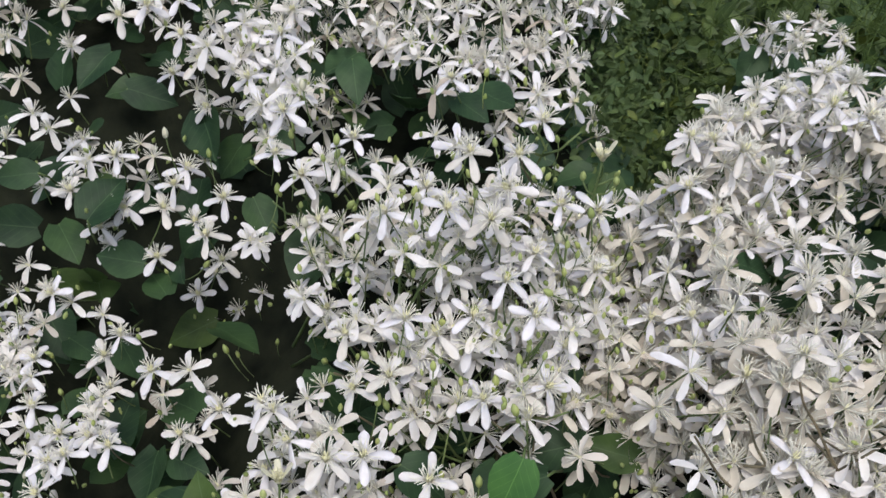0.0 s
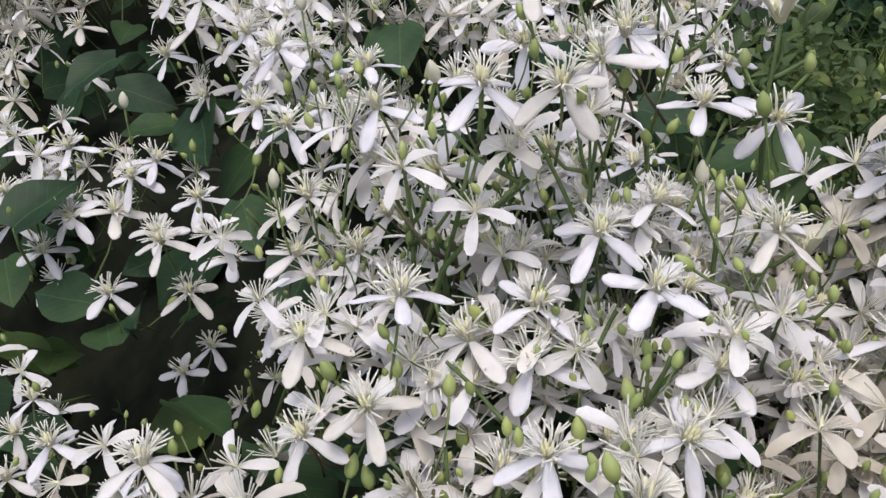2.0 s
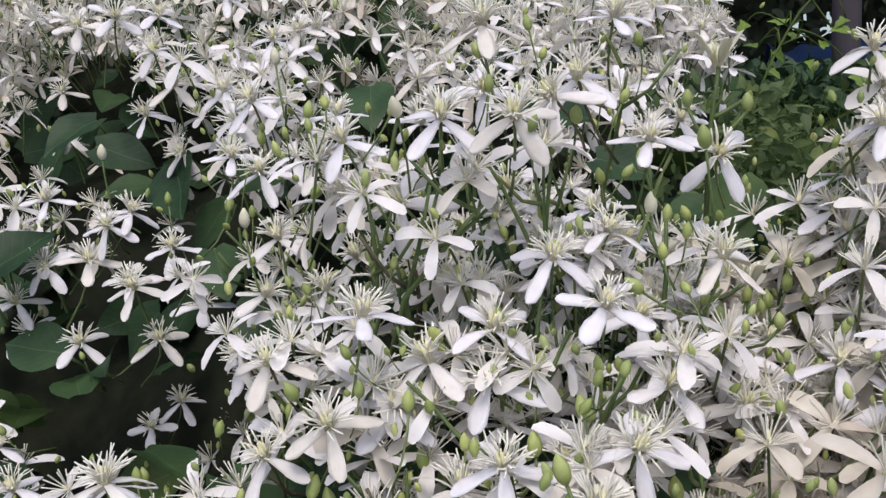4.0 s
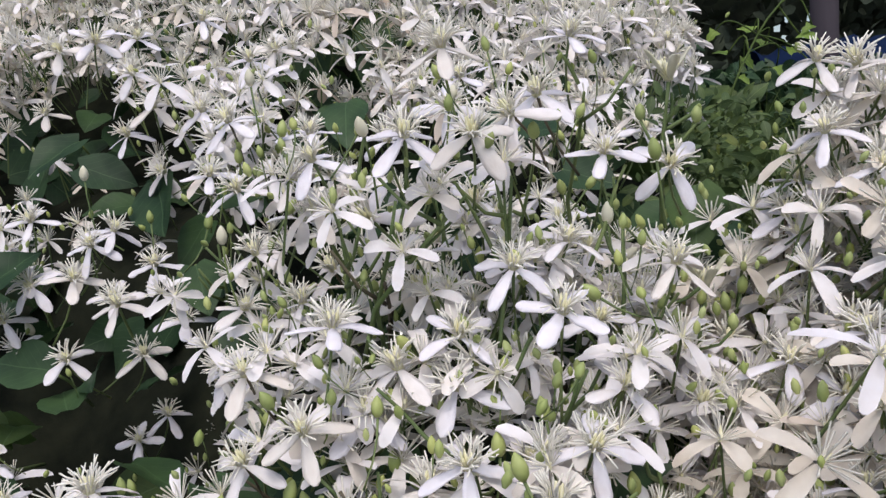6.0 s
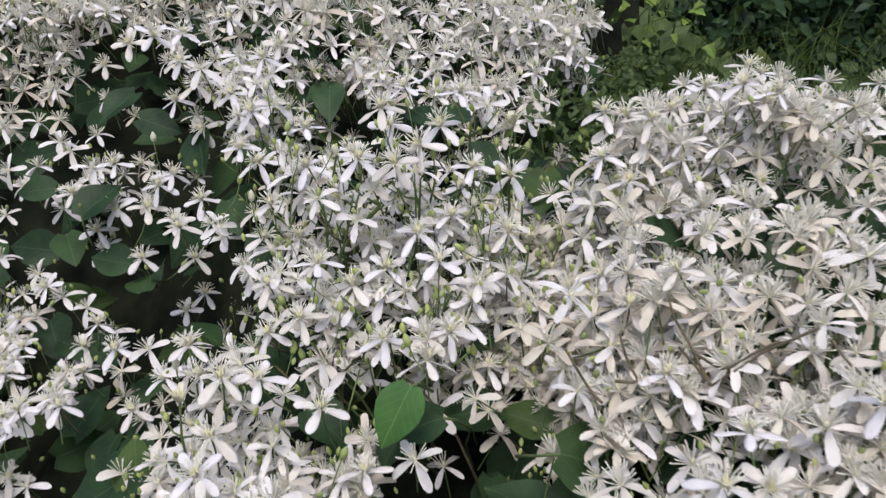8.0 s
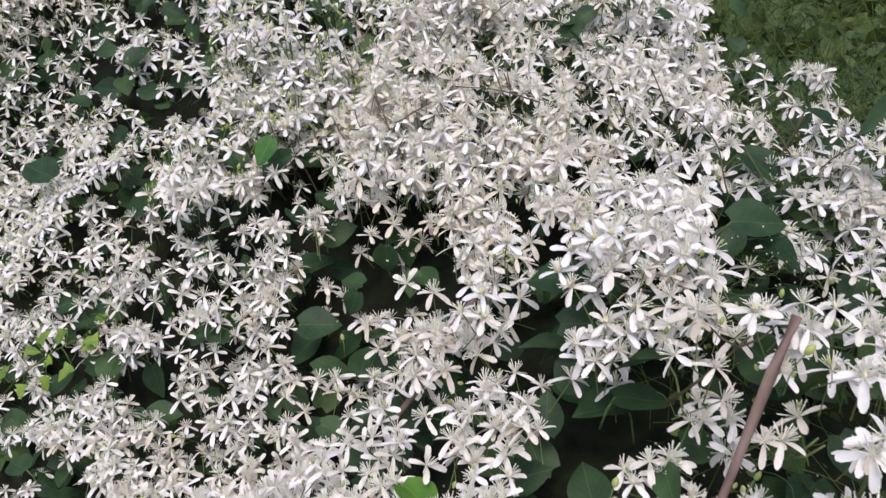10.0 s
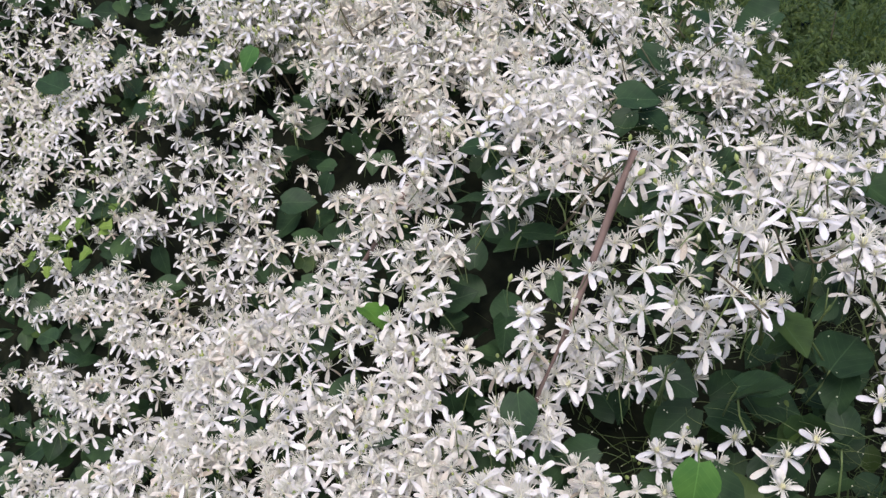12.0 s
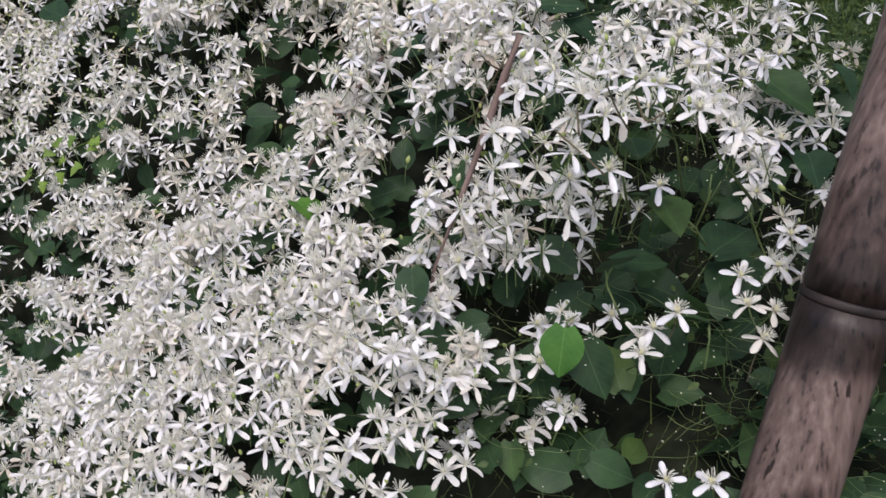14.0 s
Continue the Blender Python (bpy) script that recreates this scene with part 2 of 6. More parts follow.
SPRAY_NEAR_A = [
    (0.029, 0.336, 1.155), (0.115, 0.342, 1.088), (0.017, 0.343, 1.142), (-0.012, 0.343, 1.16), (0.058, 0.345, 1.154),
    (-0.003, 0.35, 1.143), (-0.002, 0.35, 1.137), (-0.034, 0.352, 1.146), (-0.077, 0.352, 1.139), (0.002, 0.353, 1.161),
    (-0.053, 0.353, 1.115), (-0.084, 0.355, 1.09), (0.056, 0.355, 1.158), (0.11, 0.357, 1.107), (0.048, 0.358, 1.133),
    (-0.071, 0.359, 1.124), (-0.04, 0.36, 1.166), (0.032, 0.36, 1.156), (0.053, 0.361, 1.185), (-0.079, 0.362, 1.104),
    (0.009, 0.363, 1.171), (0.025, 0.366, 1.176), (0.025, 0.366, 1.165), (0.042, 0.366, 1.14), (0.073, 0.366, 1.129),
    (0.07, 0.368, 1.162), (-0.036, 0.369, 1.168), (0.038, 0.371, 1.164), (-0.01, 0.373, 1.183), (0.014, 0.373, 1.232),
    (0.009, 0.378, 1.177), (0.032, 0.379, 1.232), (0.001, 0.38, 1.208),
]
SPRAY_NEAR_B = [
    (-0.017, 0.384, 1.227), (0.091, 0.388, 1.15), (0.042, 0.39, 1.236), (0.06, 0.39, 1.13), (0.097, 0.391, 1.141),
    (-0.013, 0.394, 1.211), (0.074, 0.394, 1.162), (0.063, 0.394, 1.172),
]
SPRAY_NEAR = SPRAY_NEAR_A + SPRAY_NEAR_B
SPRAY_MIDDLE_A = [
    (0.067, 0.395, 1.223), (0.084, 0.395, 1.135), (0.055, 0.399, 1.199), (0.008, 0.399, 1.183), (0.002, 0.402, 1.229),
    (0.041, 0.404, 1.184), (0.086, 0.405, 1.217), (0.09, 0.405, 1.158), (0.041, 0.406, 1.189), (0.07, 0.408, 1.172),
    (0.036, 0.41, 1.192), (-0.02, 0.412, 1.191), (0.061, 0.413, 1.19), (0.075, 0.413, 1.165), (0.049, 0.413, 1.24),
    (0.082, 0.414, 1.166), (-0.054, 0.415, 1.151), (-0.037, 0.423, 1.176), (0.058, 0.424, 1.26), (0.106, 0.426, 1.155),
    (0.032, 0.427, 1.2), (0.104, 0.427, 1.161), (0.074, 0.428, 1.18), (0.025, 0.428, 1.207), (0.018, 0.429, 1.239),
    (-0.061, 0.429, 1.173), (0.01, 0.43, 1.188), (-0.032, 0.431, 1.195), (-0.072, 0.432, 1.15), (0.021, 0.433, 1.196),
    (0.084, 0.436, 1.173), (-0.041, 0.44, 1.197), (-0.059, 0.441, 1.194),
]
SPRAY_MIDDLE_B = [
    (0.009, 0.443, 1.196), (-0.067, 0.447, 1.215), (0.107, 0.449, 1.174), (-0.038, 0.453, 1.234), (0.113, 0.453, 1.169),
    (-0.076, 0.454, 1.214), (-0.047, 0.456, 1.217), (0.101, 0.456, 1.171), (0.085, 0.459, 1.18), (0.053, 0.459, 1.2),
    (0.04, 0.459, 1.203), (-0.073, 0.461, 1.222), (-0.084, 0.465, 1.221), (0.1, 0.469, 1.174), (0.074, 0.472, 1.229),
    (-0.078, 0.473, 1.242), (0.105, 0.491, 1.179), (0.015, 0.495, 1.253), (0.073, 0.504, 1.251),
]
SPRAY_MIDDLE = SPRAY_MIDDLE_A + SPRAY_MIDDLE_B
LEFT_BANK_A = [
    (-0.101, 0.345, 1.074), (-0.222, 0.349, 1.064), (-0.269, 0.35, 1.017), (-0.212, 0.363, 1.067), (-0.204, 0.368, 1.085),
    (-0.194, 0.368, 1.089), (-0.189, 0.372, 1.073), (-0.224, 0.372, 1.03), (-0.212, 0.373, 1.042), (-0.133, 0.381, 1.063),
    (-0.19, 0.39, 1.083), (-0.114, 0.39, 1.101), (-0.21, 0.396, 1.08), (-0.224, 0.401, 1.095), (-0.193, 0.407, 1.085),
    (-0.153, 0.414, 1.109), (-0.153, 0.417, 1.077), (-0.158, 0.417, 1.091), (-0.162, 0.418, 1.111), (-0.151, 0.421, 1.113),
    (-0.322, 0.434, 1.093), (-0.194, 0.435, 1.081), (-0.188, 0.45, 1.109), (-0.28, 0.451, 0.905), (-0.245, 0.451, 1.091),
    (-0.203, 0.455, 1.091), (-0.24, 0.458, 1.093), (-0.234, 0.459, 1.103), (-0.231, 0.463, 1.108), (-0.097, 0.468, 1.155),
    (-0.232, 0.468, 1.128), (-0.231, 0.469, 1.141), (-0.251, 0.471, 1.143),
]
LEFT_BANK_B = [
    (-0.4, 0.471, 1.112), (-0.261, 0.474, 1.102), (-0.154, 0.475, 1.183), (-0.108, 0.476, 1.163), (-0.14, 0.48, 1.171),
    (-0.149, 0.483, 1.196), (-0.17, 0.483, 1.143), (-0.227, 0.486, 1.173), (-0.185, 0.487, 1.176), (-0.137, 0.487, 1.144),
    (-0.302, 0.489, 1.179), (-0.216, 0.491, 1.187), (-0.205, 0.495, 1.16), (-0.143, 0.497, 1.202), (-0.229, 0.5, 1.211),
    (-0.129, 0.5, 1.183), (-0.107, 0.503, 1.235), (-0.191, 0.505, 1.206),
]
LEFT_BANK = LEFT_BANK_A + LEFT_BANK_B
BACK_BANK_A = [
    (-0.242, 0.508, 1.221), (-0.078, 0.508, 1.252), (-0.105, 0.511, 1.248), (-0.206, 0.512, 1.216), (0.09, 0.517, 1.226),
    (-0.2, 0.522, 1.207), (-0.085, 0.523, 1.269), (0.146, 0.524, 1.183), (-0.142, 0.526, 1.25), (-0.241, 0.527, 1.229),
    (-0.145, 0.529, 1.271), (0.153, 0.532, 1.173), (-0.153, 0.533, 1.241), (-0.138, 0.534, 1.256), (-0.181, 0.535, 1.285),
    (0.33, 0.536, 1.237), (-0.139, 0.537, 1.226), (-0.029, 0.541, 1.243), (-0.174, 0.541, 1.085), (-0.156, 0.544, 1.099),
    (0.052, 0.547, 1.208), (-0.141, 0.553, 1.286), (-0.066, 0.556, 1.27), (-0.122, 0.562, 1.297), (-0.126, 0.582, 1.274),
    (-0.285, 0.585, 1.267), (-0.027, 0.588, 1.275), (-0.055, 0.59, 1.283), (0.088, 0.592, 1.264), (-0.02, 0.595, 1.291),
    (0.254, 0.598, 1.234), (-0.281, 0.621, 1.263), (-0.255, 0.626, 1.262),
]
BACK_BANK_B = [
    (0.067, 0.628, 1.295), (-0.262, 0.633, 1.318), (-0.278, 0.641, 1.317), (0.114, 0.647, 1.276), (0.329, 0.658, 1.218),
    (0.324, 0.698, 1.237), (0.319, 0.743, 1.216),
]
BACK_BANK = BACK_BANK_A + BACK_BANK_B
RIGHT_BANK_A = [
    (0.179, 0.165, 0.977), (0.264, 0.195, 1.117), (0.124, 0.209, 1.015), (0.284, 0.228, 1.144), (0.167, 0.23, 1.144),
    (0.164, 0.231, 1.077), (0.182, 0.232, 1.143), (0.249, 0.246, 1.157), (0.279, 0.249, 1.16), (0.203, 0.253, 1.116),
    (0.226, 0.259, 1.162), (0.289, 0.265, 1.159), (0.217, 0.269, 1.176), (0.304, 0.277, 1.173), (0.321, 0.277, 1.178),
    (0.154, 0.294, 1.157), (0.15, 0.318, 1.196), (0.253, 0.321, 1.165), (0.144, 0.34, 1.095), (0.15, 0.344, 1.167),
    (0.147, 0.354, 1.127), (0.15, 0.359, 1.184), (0.212, 0.37, 1.182), (0.133, 0.381, 1.127), (0.319, 0.396, 1.206),
    (0.116, 0.401, 1.145), (0.283, 0.408, 1.222), (0.156, 0.412, 1.178), (0.116, 0.413, 1.153), (0.153, 0.413, 1.229),
    (0.14, 0.416, 1.165), (0.142, 0.421, 1.242), (0.129, 0.422, 1.244),
]
RIGHT_BANK_B = [
    (0.116, 0.428, 1.157), (0.134, 0.433, 1.248), (0.202, 0.45, 1.259), (0.205, 0.457, 1.235), (0.128, 0.459, 1.164),
    (0.129, 0.464, 1.172), (0.234, 0.47, 1.223), (0.244, 0.47, 1.223), (0.256, 0.473, 1.199), (0.255, 0.475, 1.227),
    (0.192, 0.481, 1.251), (0.117, 0.486, 1.188), (0.115, 0.49, 1.179), (0.203, 0.492, 1.255), (0.132, 0.5, 1.173),
    (0.25, 0.5, 1.238),
]
RIGHT_BANK = RIGHT_BANK_A + RIGHT_BANK_B
FRONT_SLOPE_A = [
    (0.428, -0.17, 1.003), (0.447, -0.152, 0.985), (0.289, -0.144, 0.912), (0.192, -0.141, 0.907), (0.266, -0.14, 0.945),
    (0.463, -0.135, 0.911), (0.305, -0.114, 0.96), (0.437, -0.11, 0.976), (0.13, -0.108, 0.889), (0.272, -0.106, 0.961),
    (0.413, -0.097, 0.985), (0.246, -0.09, 0.927), (0.128, -0.083, 0.909), (0.189, -0.082, 0.938), (0.428, -0.075, 1.02),
    (0.247, -0.069, 0.987), (0.393, -0.061, 1), (0.275, -0.02, 0.993), (-0.114, -0.015, 0.765), (0.157, -0.004, 0.941),
    (0.119, 0.039, 0.954), (-0.126, 0.074, 0.817), (-0.033, 0.077, 0.762), (-0.107, 0.083, 0.821), (0.312, 0.125, 1.116),
    (0.084, 0.126, 0.907), (0.289, 0.129, 1.119), (0.263, 0.129, 1.057), (0.3, 0.132, 1.1), (-0.04, 0.132, 0.864),
    (-0.004, 0.172, 0.881), (0.046, 0.207, 0.955), (0.111, 0.208, 1.01),
]
FRONT_SLOPE_B = [
    (-0.329, 0.21, 0.732), (-0.121, 0.211, 0.888), (-0.011, 0.236, 0.993), (0.059, 0.241, 1.028), (-0.119, 0.241, 0.937),
    (-0.12, 0.245, 0.952), (-0.126, 0.247, 0.962), (0.072, 0.258, 1.039), (-0.037, 0.259, 1.12), (-0.038, 0.271, 1.114),
    (-0.311, 0.277, 0.801), (-0.191, 0.299, 0.983), (-0.05, 0.299, 1.035), (0.03, 0.301, 1.102), (-0.076, 0.304, 1.012),
    (0.018, 0.305, 1.101), (0.028, 0.306, 1.106), (-0.193, 0.309, 1.025), (0.005, 0.31, 1.125), (0.015, 0.313, 1.118),
    (-0.016, 0.313, 1.108), (-0.026, 0.316, 1.104), (0.002, 0.317, 1.131), (-0.049, 0.317, 1.105), (-0.081, 0.322, 1.089),
    (-0.127, 0.323, 1.036), (0.055, 0.324, 1.139), (-0.346, 0.325, 0.941), (0.069, 0.328, 1.094), (-0.043, 0.332, 1.105),
    (0.066, 0.334, 1.13),
]
FRONT_SLOPE = FRONT_SLOPE_A + FRONT_SLOPE_B
STRAGGLERS = [
    (0.512, -0.137, 0.931), (0.522, -0.136, 0.941), (0.468, -0.132, 0.95), (0.58, -0.124, 0.865), (0.562, -0.124, 0.979),
    (0.493, -0.124, 0.963), (0.62, -0.118, 1.014), (0.611, -0.116, 0.861), (0.582, -0.111, 1), (0.568, -0.111, 0.982),
    (0.631, -0.109, 0.966), (0.512, -0.108, 0.982), (0.635, -0.105, 0.981), (0.487, -0.101, 0.974), (0.561, -0.093, 1.026),
    (0.618, -0.091, 1.021), (0.538, -0.086, 0.98), (0.644, -0.07, 1.019), (0.654, -0.036, 1.025),
]
FAR_RIGHT = [
    (0.354, -0.127, 0.918), (0.375, -0.124, 1.001), (0.334, -0.019, 0.984), (0.373, 0.047, 1.106), (0.387, 0.071, 1.145),
    (0.442, 0.086, 1.152), (0.669, 0.091, 1.062), (0.428, 0.101, 1.163), (0.331, 0.161, 1.142), (0.388, 0.182, 1.149),
    (0.62, 0.192, 1.132), (0.34, 0.194, 1.136), (0.497, 0.199, 1.104), (0.652, 0.208, 1.146), (0.525, 0.256, 1.109),
    (0.492, 0.257, 1.145), (0.522, 0.259, 1.15), (0.547, 0.26, 1.125), (0.368, 0.26, 1.159), (0.569, 0.261, 1.105),
    (0.565, 0.271, 1.149), (0.422, 0.272, 1.145), (0.595, 0.294, 1.077), (0.623, 0.337, 1.157), (0.422, 0.394, 1.239),
    (0.362, 0.432, 1.234), (0.331, 0.709, 1.204),
]
SPRAY_RIGHT = [
    (0.491, -0.143, 1.143), (0.516, -0.128, 1.162), (0.538, -0.123, 1.106), (0.587, -0.12, 1.141), (0.566, -0.116, 1.152),
    (0.582, -0.111, 1.15), (0.514, -0.106, 1.086), (0.555, -0.088, 1.158), (0.497, -0.085, 1.039), (0.45, -0.083, 1.065),
    (0.552, -0.065, 1.158), (0.573, -0.059, 1.164), (0.562, -0.056, 1.058), (0.399, -0.055, 1.046), (0.525, -0.052, 1.165),
    (0.539, -0.047, 1.168), (0.468, -0.043, 1.116), (0.643, -0.035, 1.03), (0.438, -0.033, 1.064), (0.597, -0.031, 1.068),
    (0.484, -0.027, 1.143), (0.64, -0.017, 1.043), (0.623, -0.012, 1.055), (0.446, -0.011, 1.156), (0.487, 0.016, 1.147),
    (0.63, 0.029, 1.066),
]
LEAVES_LOW = [
    (0.507, -0.143, 0.978, 0.03), (0.53, -0.129, 0.952, 0.034), (0.547, -0.111, 1.034, 0.038), (0.395, -0.1, 0.996, 0.034), (0.284, -0.094, 0.95, 0.038),
    (0.59, -0.093, 0.983, 0.024), (0.13, -0.089, 0.867, 0.029), (0.602, -0.088, 0.947, 0.025), (0.548, -0.087, 1.103, 0.032), (0.503, -0.086, 1.025, 0.034),
    (0.258, -0.052, 0.952, 0.032), (0.571, -0.049, 1.04, 0.038), (0.469, -0.046, 1.039, 0.024), (0.568, -0.041, 1.025, 0.028), (0.603, -0.034, 1.01, 0.05),
    (0.412, -0.022, 1.046, 0.025), (0.359, -0.01, 0.975, 0.032), (0.662, -0.009, 1.062, 0.043), (0.262, 0.008, 0.992, 0.033), (0.323, 0.025, 0.983, 0.029),
    (0.392, 0.029, 1.093, 0.034), (0.398, 0.045, 1.057, 0.036), (0.37, 0.06, 1.037, 0.036), (0.337, 0.102, 1.056, 0.037),
]
LEAVES_FRONT = [
    (0.34, 0.118, 1.095, 0.026), (0.654, 0.123, 1.069, 0.05), (0.695, 0.129, 1.08, 0.032), (0.399, 0.13, 1.137, 0.033), (0.466, 0.142, 1.137, 0.038),
    (0.648, 0.166, 1.057, 0.034), (0.659, 0.188, 1.055, 0.04), (0.119, 0.206, 1.001, 0.037), (-0.262, 0.215, 0.794, 0.037), (-0.129, 0.233, 0.918, 0.042),
    (0.536, 0.252, 1.098, 0.035), (0.479, 0.254, 1.137, 0.037), (0.076, 0.258, 1.015, 0.035), (0.516, 0.262, 1.176, 0.026), (0.566, 0.275, 1.168, 0.042),
    (-0.308, 0.277, 0.793, 0.047), (0.129, 0.297, 1.111, 0.038), (0.27, 0.301, 1.163, 0.029), (0.033, 0.313, 1.126, 0.028), (0.045, 0.321, 1.113, 0.027),
    (0.094, 0.322, 1.074, 0.039), (-0.014, 0.323, 1.072, 0.024), (0, 0.329, 1.108, 0.027),
]
LEAVES_MIDDLE = [
    (-0.144, 0.351, 1.048, 0.058), (0.078, 0.352, 1.05, 0.033), (0.094, 0.357, 1.1, 0.029), (-0.152, 0.366, 1.042, 0.039), (0.093, 0.373, 1.084, 0.026),
    (-0.289, 0.388, 1.073, 0.053), (0.166, 0.39, 1.188, 0.024), (0.201, 0.395, 1.186, 0.024), (-0.168, 0.401, 1.038, 0.034), (0.194, 0.413, 1.166, 0.033),
    (0.275, 0.416, 1.191, 0.035), (0.136, 0.425, 1.152, 0.022), (-0.187, 0.453, 1.087, 0.028), (0.101, 0.459, 1.193, 0.03), (0.262, 0.481, 1.193, 0.026),
    (-0.093, 0.481, 1.186, 0.03), (-0.229, 0.483, 1.076, 0.032), (-0.288, 0.483, 1.131, 0.028), (0.065, 0.487, 1.209, 0.023), (-0.195, 0.487, 1.138, 0.034),
    (-0.196, 0.489, 1.138, 0.025), (-0.104, 0.491, 1.171, 0.022), (-0.085, 0.498, 1.212, 0.019), (0.088, 0.5, 1.189, 0.02),
]
LEAVES_BACK = [
    (0.026, 0.501, 1.234, 0.026), (-0.232, 0.502, 1.147, 0.033), (-0.209, 0.503, 1.179, 0.028), (-0.208, 0.511, 1.174, 0.036), (0.107, 0.512, 1.181, 0.041),
    (0.042, 0.526, 1.23, 0.031), (-0.268, 0.526, 1.182, 0.029), (-0.14, 0.532, 1.205, 0.036), (-0.045, 0.533, 1.242, 0.031), (-0.13, 0.537, 1.187, 0.03),
    (-0.055, 0.555, 1.244, 0.029), (-0.18, 0.557, 1.223, 0.033), (-0.224, 0.579, 1.236, 0.034),
]
SHOOT_LEAVES = [
    (0.199, 0.82, 1.291, 0.015), (0.232, 0.82, 1.286, 0.015), (0.192, 0.82, 1.273, 0.011), (0.188, 0.82, 1.259, 0.011), (0.248, 0.82, 1.253, 0.015),
    (0.18, 0.82, 1.276, 0.011), (0.207, 0.82, 1.28, 0.01), (0.223, 0.82, 1.274, 0.01), (0.172, 0.82, 1.294, 0.011), (0.241, 0.82, 1.292, 0.011),
    (0.215, 0.82, 1.264, 0.01),
]
SPRIG_STEM = [
    (-0.286, 0.249, 0.863), (-0.224, 0.233, 0.912), (-0.188, 0.242, 0.93), (-0.158, 0.254, 0.949),
]
SPRIG_LEAVES = [
    (-0.258, 0.233, 0.899, 0.019), (-0.244, 0.235, 0.886, 0.016), (-0.215, 0.242, 0.933, 0.018), (-0.203, 0.225, 0.906, 0.017), (-0.192, 0.255, 0.945, 0.017),
    (-0.175, 0.234, 0.915, 0.02), (-0.161, 0.241, 0.936, 0.015), (-0.139, 0.239, 0.946, 0.018), (-0.196, 0.233, 0.922, 0.014), (-0.233, 0.239, 0.925, 0.016),
    (-0.139, 0.255, 0.961, 0.015), (-0.277, 0.235, 0.884, 0.015),
]
HOLLOWS_LEFT = [
    (-0.15, 0.489, 1.226, 0.017), (-0.192, 0.515, 1.219, 0.013), (-0.122, 0.495, 1.204, 0.014), (-0.099, 0.476, 1.196, 0.011), (-0.159, 0.479, 1.161, 0.013),
    (-0.141, 0.503, 1.124, 0.013), (-0.115, 0.472, 1.102, 0.02), (-0.149, 0.445, 1.119, 0.016), (-0.157, 0.48, 1.131, 0.012), (-0.063, 0.4, 1.146, 0.006),
    (-0.027, 0.486, 1.233, 0.008), (-0.11, 0.501, 1.225, 0.008), (-0.191, 0.481, 1.14, 0.01), (-0.059, 0.486, 1.243, 0.007), (-0.177, 0.528, 1.093, 0.029),
    (-0.11, 0.466, 1.122, 0.017), (-0.242, 0.487, 1.188, 0.016), (-0.155, 0.509, 1.234, 0.019), (-0.182, 0.378, 1.065, 0.02), (-0.028, 0.347, 1.134, 0.009),
    (-0.154, 0.393, 1.062, 0.017), (-0.126, 0.501, 1.214, 0.014),
]
HOLLOWS_MIDDLE = [
    (0.04, 0.487, 1.214, 0.01), (0.065, 0.449, 1.209, 0.011), (0.083, 0.459, 1.194, 0.01), (0.098, 0.488, 1.191, 0.011), (0.022, 0.332, 1.132, 0.011),
    (0.038, 0.309, 1.129, 0.012), (0.091, 0.346, 1.109, 0.012), (0.064, 0.332, 1.124, 0.008), (0.025, 0.417, 1.235, 0.008), (0.086, 0.506, 1.227, 0.015),
    (0.102, 0.451, 1.216, 0.012), (0.144, 0.389, 1.145, 0.008), (-0.069, 0.446, 1.198, 0.011), (0.049, 0.331, 1.116, 0.02), (0.092, 0.336, 1.088, 0.019),
    (-0.139, 0.348, 1.053, 0.023), (-0.103, 0.555, 1.285, 0.016), (-0.2, 0.555, 1.256, 0.028), (-0.038, 0.512, 1.249, 0.022), (-0.001, 0.312, 1.113, 0.013),
    (-0.229, 0.461, 1.091, 0.02), (-0.041, 0.489, 1.244, 0.013), (-0.196, 0.519, 1.228, 0.024), (-0.022, 0.52, 1.236, 0.011),
]
HOLLOWS_FRONT = [
    (0.353, 0.011, 1.021, 0.027), (0.331, 0.092, 1.041, 0.02), (0.457, -0.099, 0.984, 0.027), (0.538, -0.086, 0.989, 0.028), (0.462, 0.124, 1.145, 0.037),
    (0.133, 0.245, 1.041, 0.028), (0.13, 0.199, 0.988, 0.024), (-0.301, 0.237, 0.869, 0.037), (0.347, -0.012, 0.997, 0.02), (-0.314, 0.338, 1.058, 0.041),
    (0.386, 0.038, 1.059, 0.027), (-0.127, 0.329, 1.048, 0.032), (0.049, 0.31, 1.077, 0.023), (0.586, -0.062, 1.019, 0.041), (-0.151, 0.155, 0.839, 0.024),
    (-0.297, 0.162, 0.659, 0.027), (-0.064, 0.223, 0.923, 0.017), (0.116, 0.212, 1.015, 0.018), (0.604, -0.117, 0.939, 0.045), (0.516, -0.136, 0.945, 0.013),
    (0.558, -0.129, 0.892, 0.034), (0.592, -0.034, 1.067, 0.031), (0.515, 0.262, 1.172, 0.031),
]
HOLLOWS_TWIG = [
    (0.459, -0.006, 1.145, 0.006), (0.452, 0.003, 1.125, 0.006), (0.446, -0.001, 1.106, 0.006), (0.439, -0.002, 1.086, 0.006), (0.433, -0.018, 1.073, 0.006),
    (0.428, -0.034, 1.061, 0.006), (0.421, -0.045, 1.046, 0.006), (0.414, -0.053, 1.029, 0.006),
]
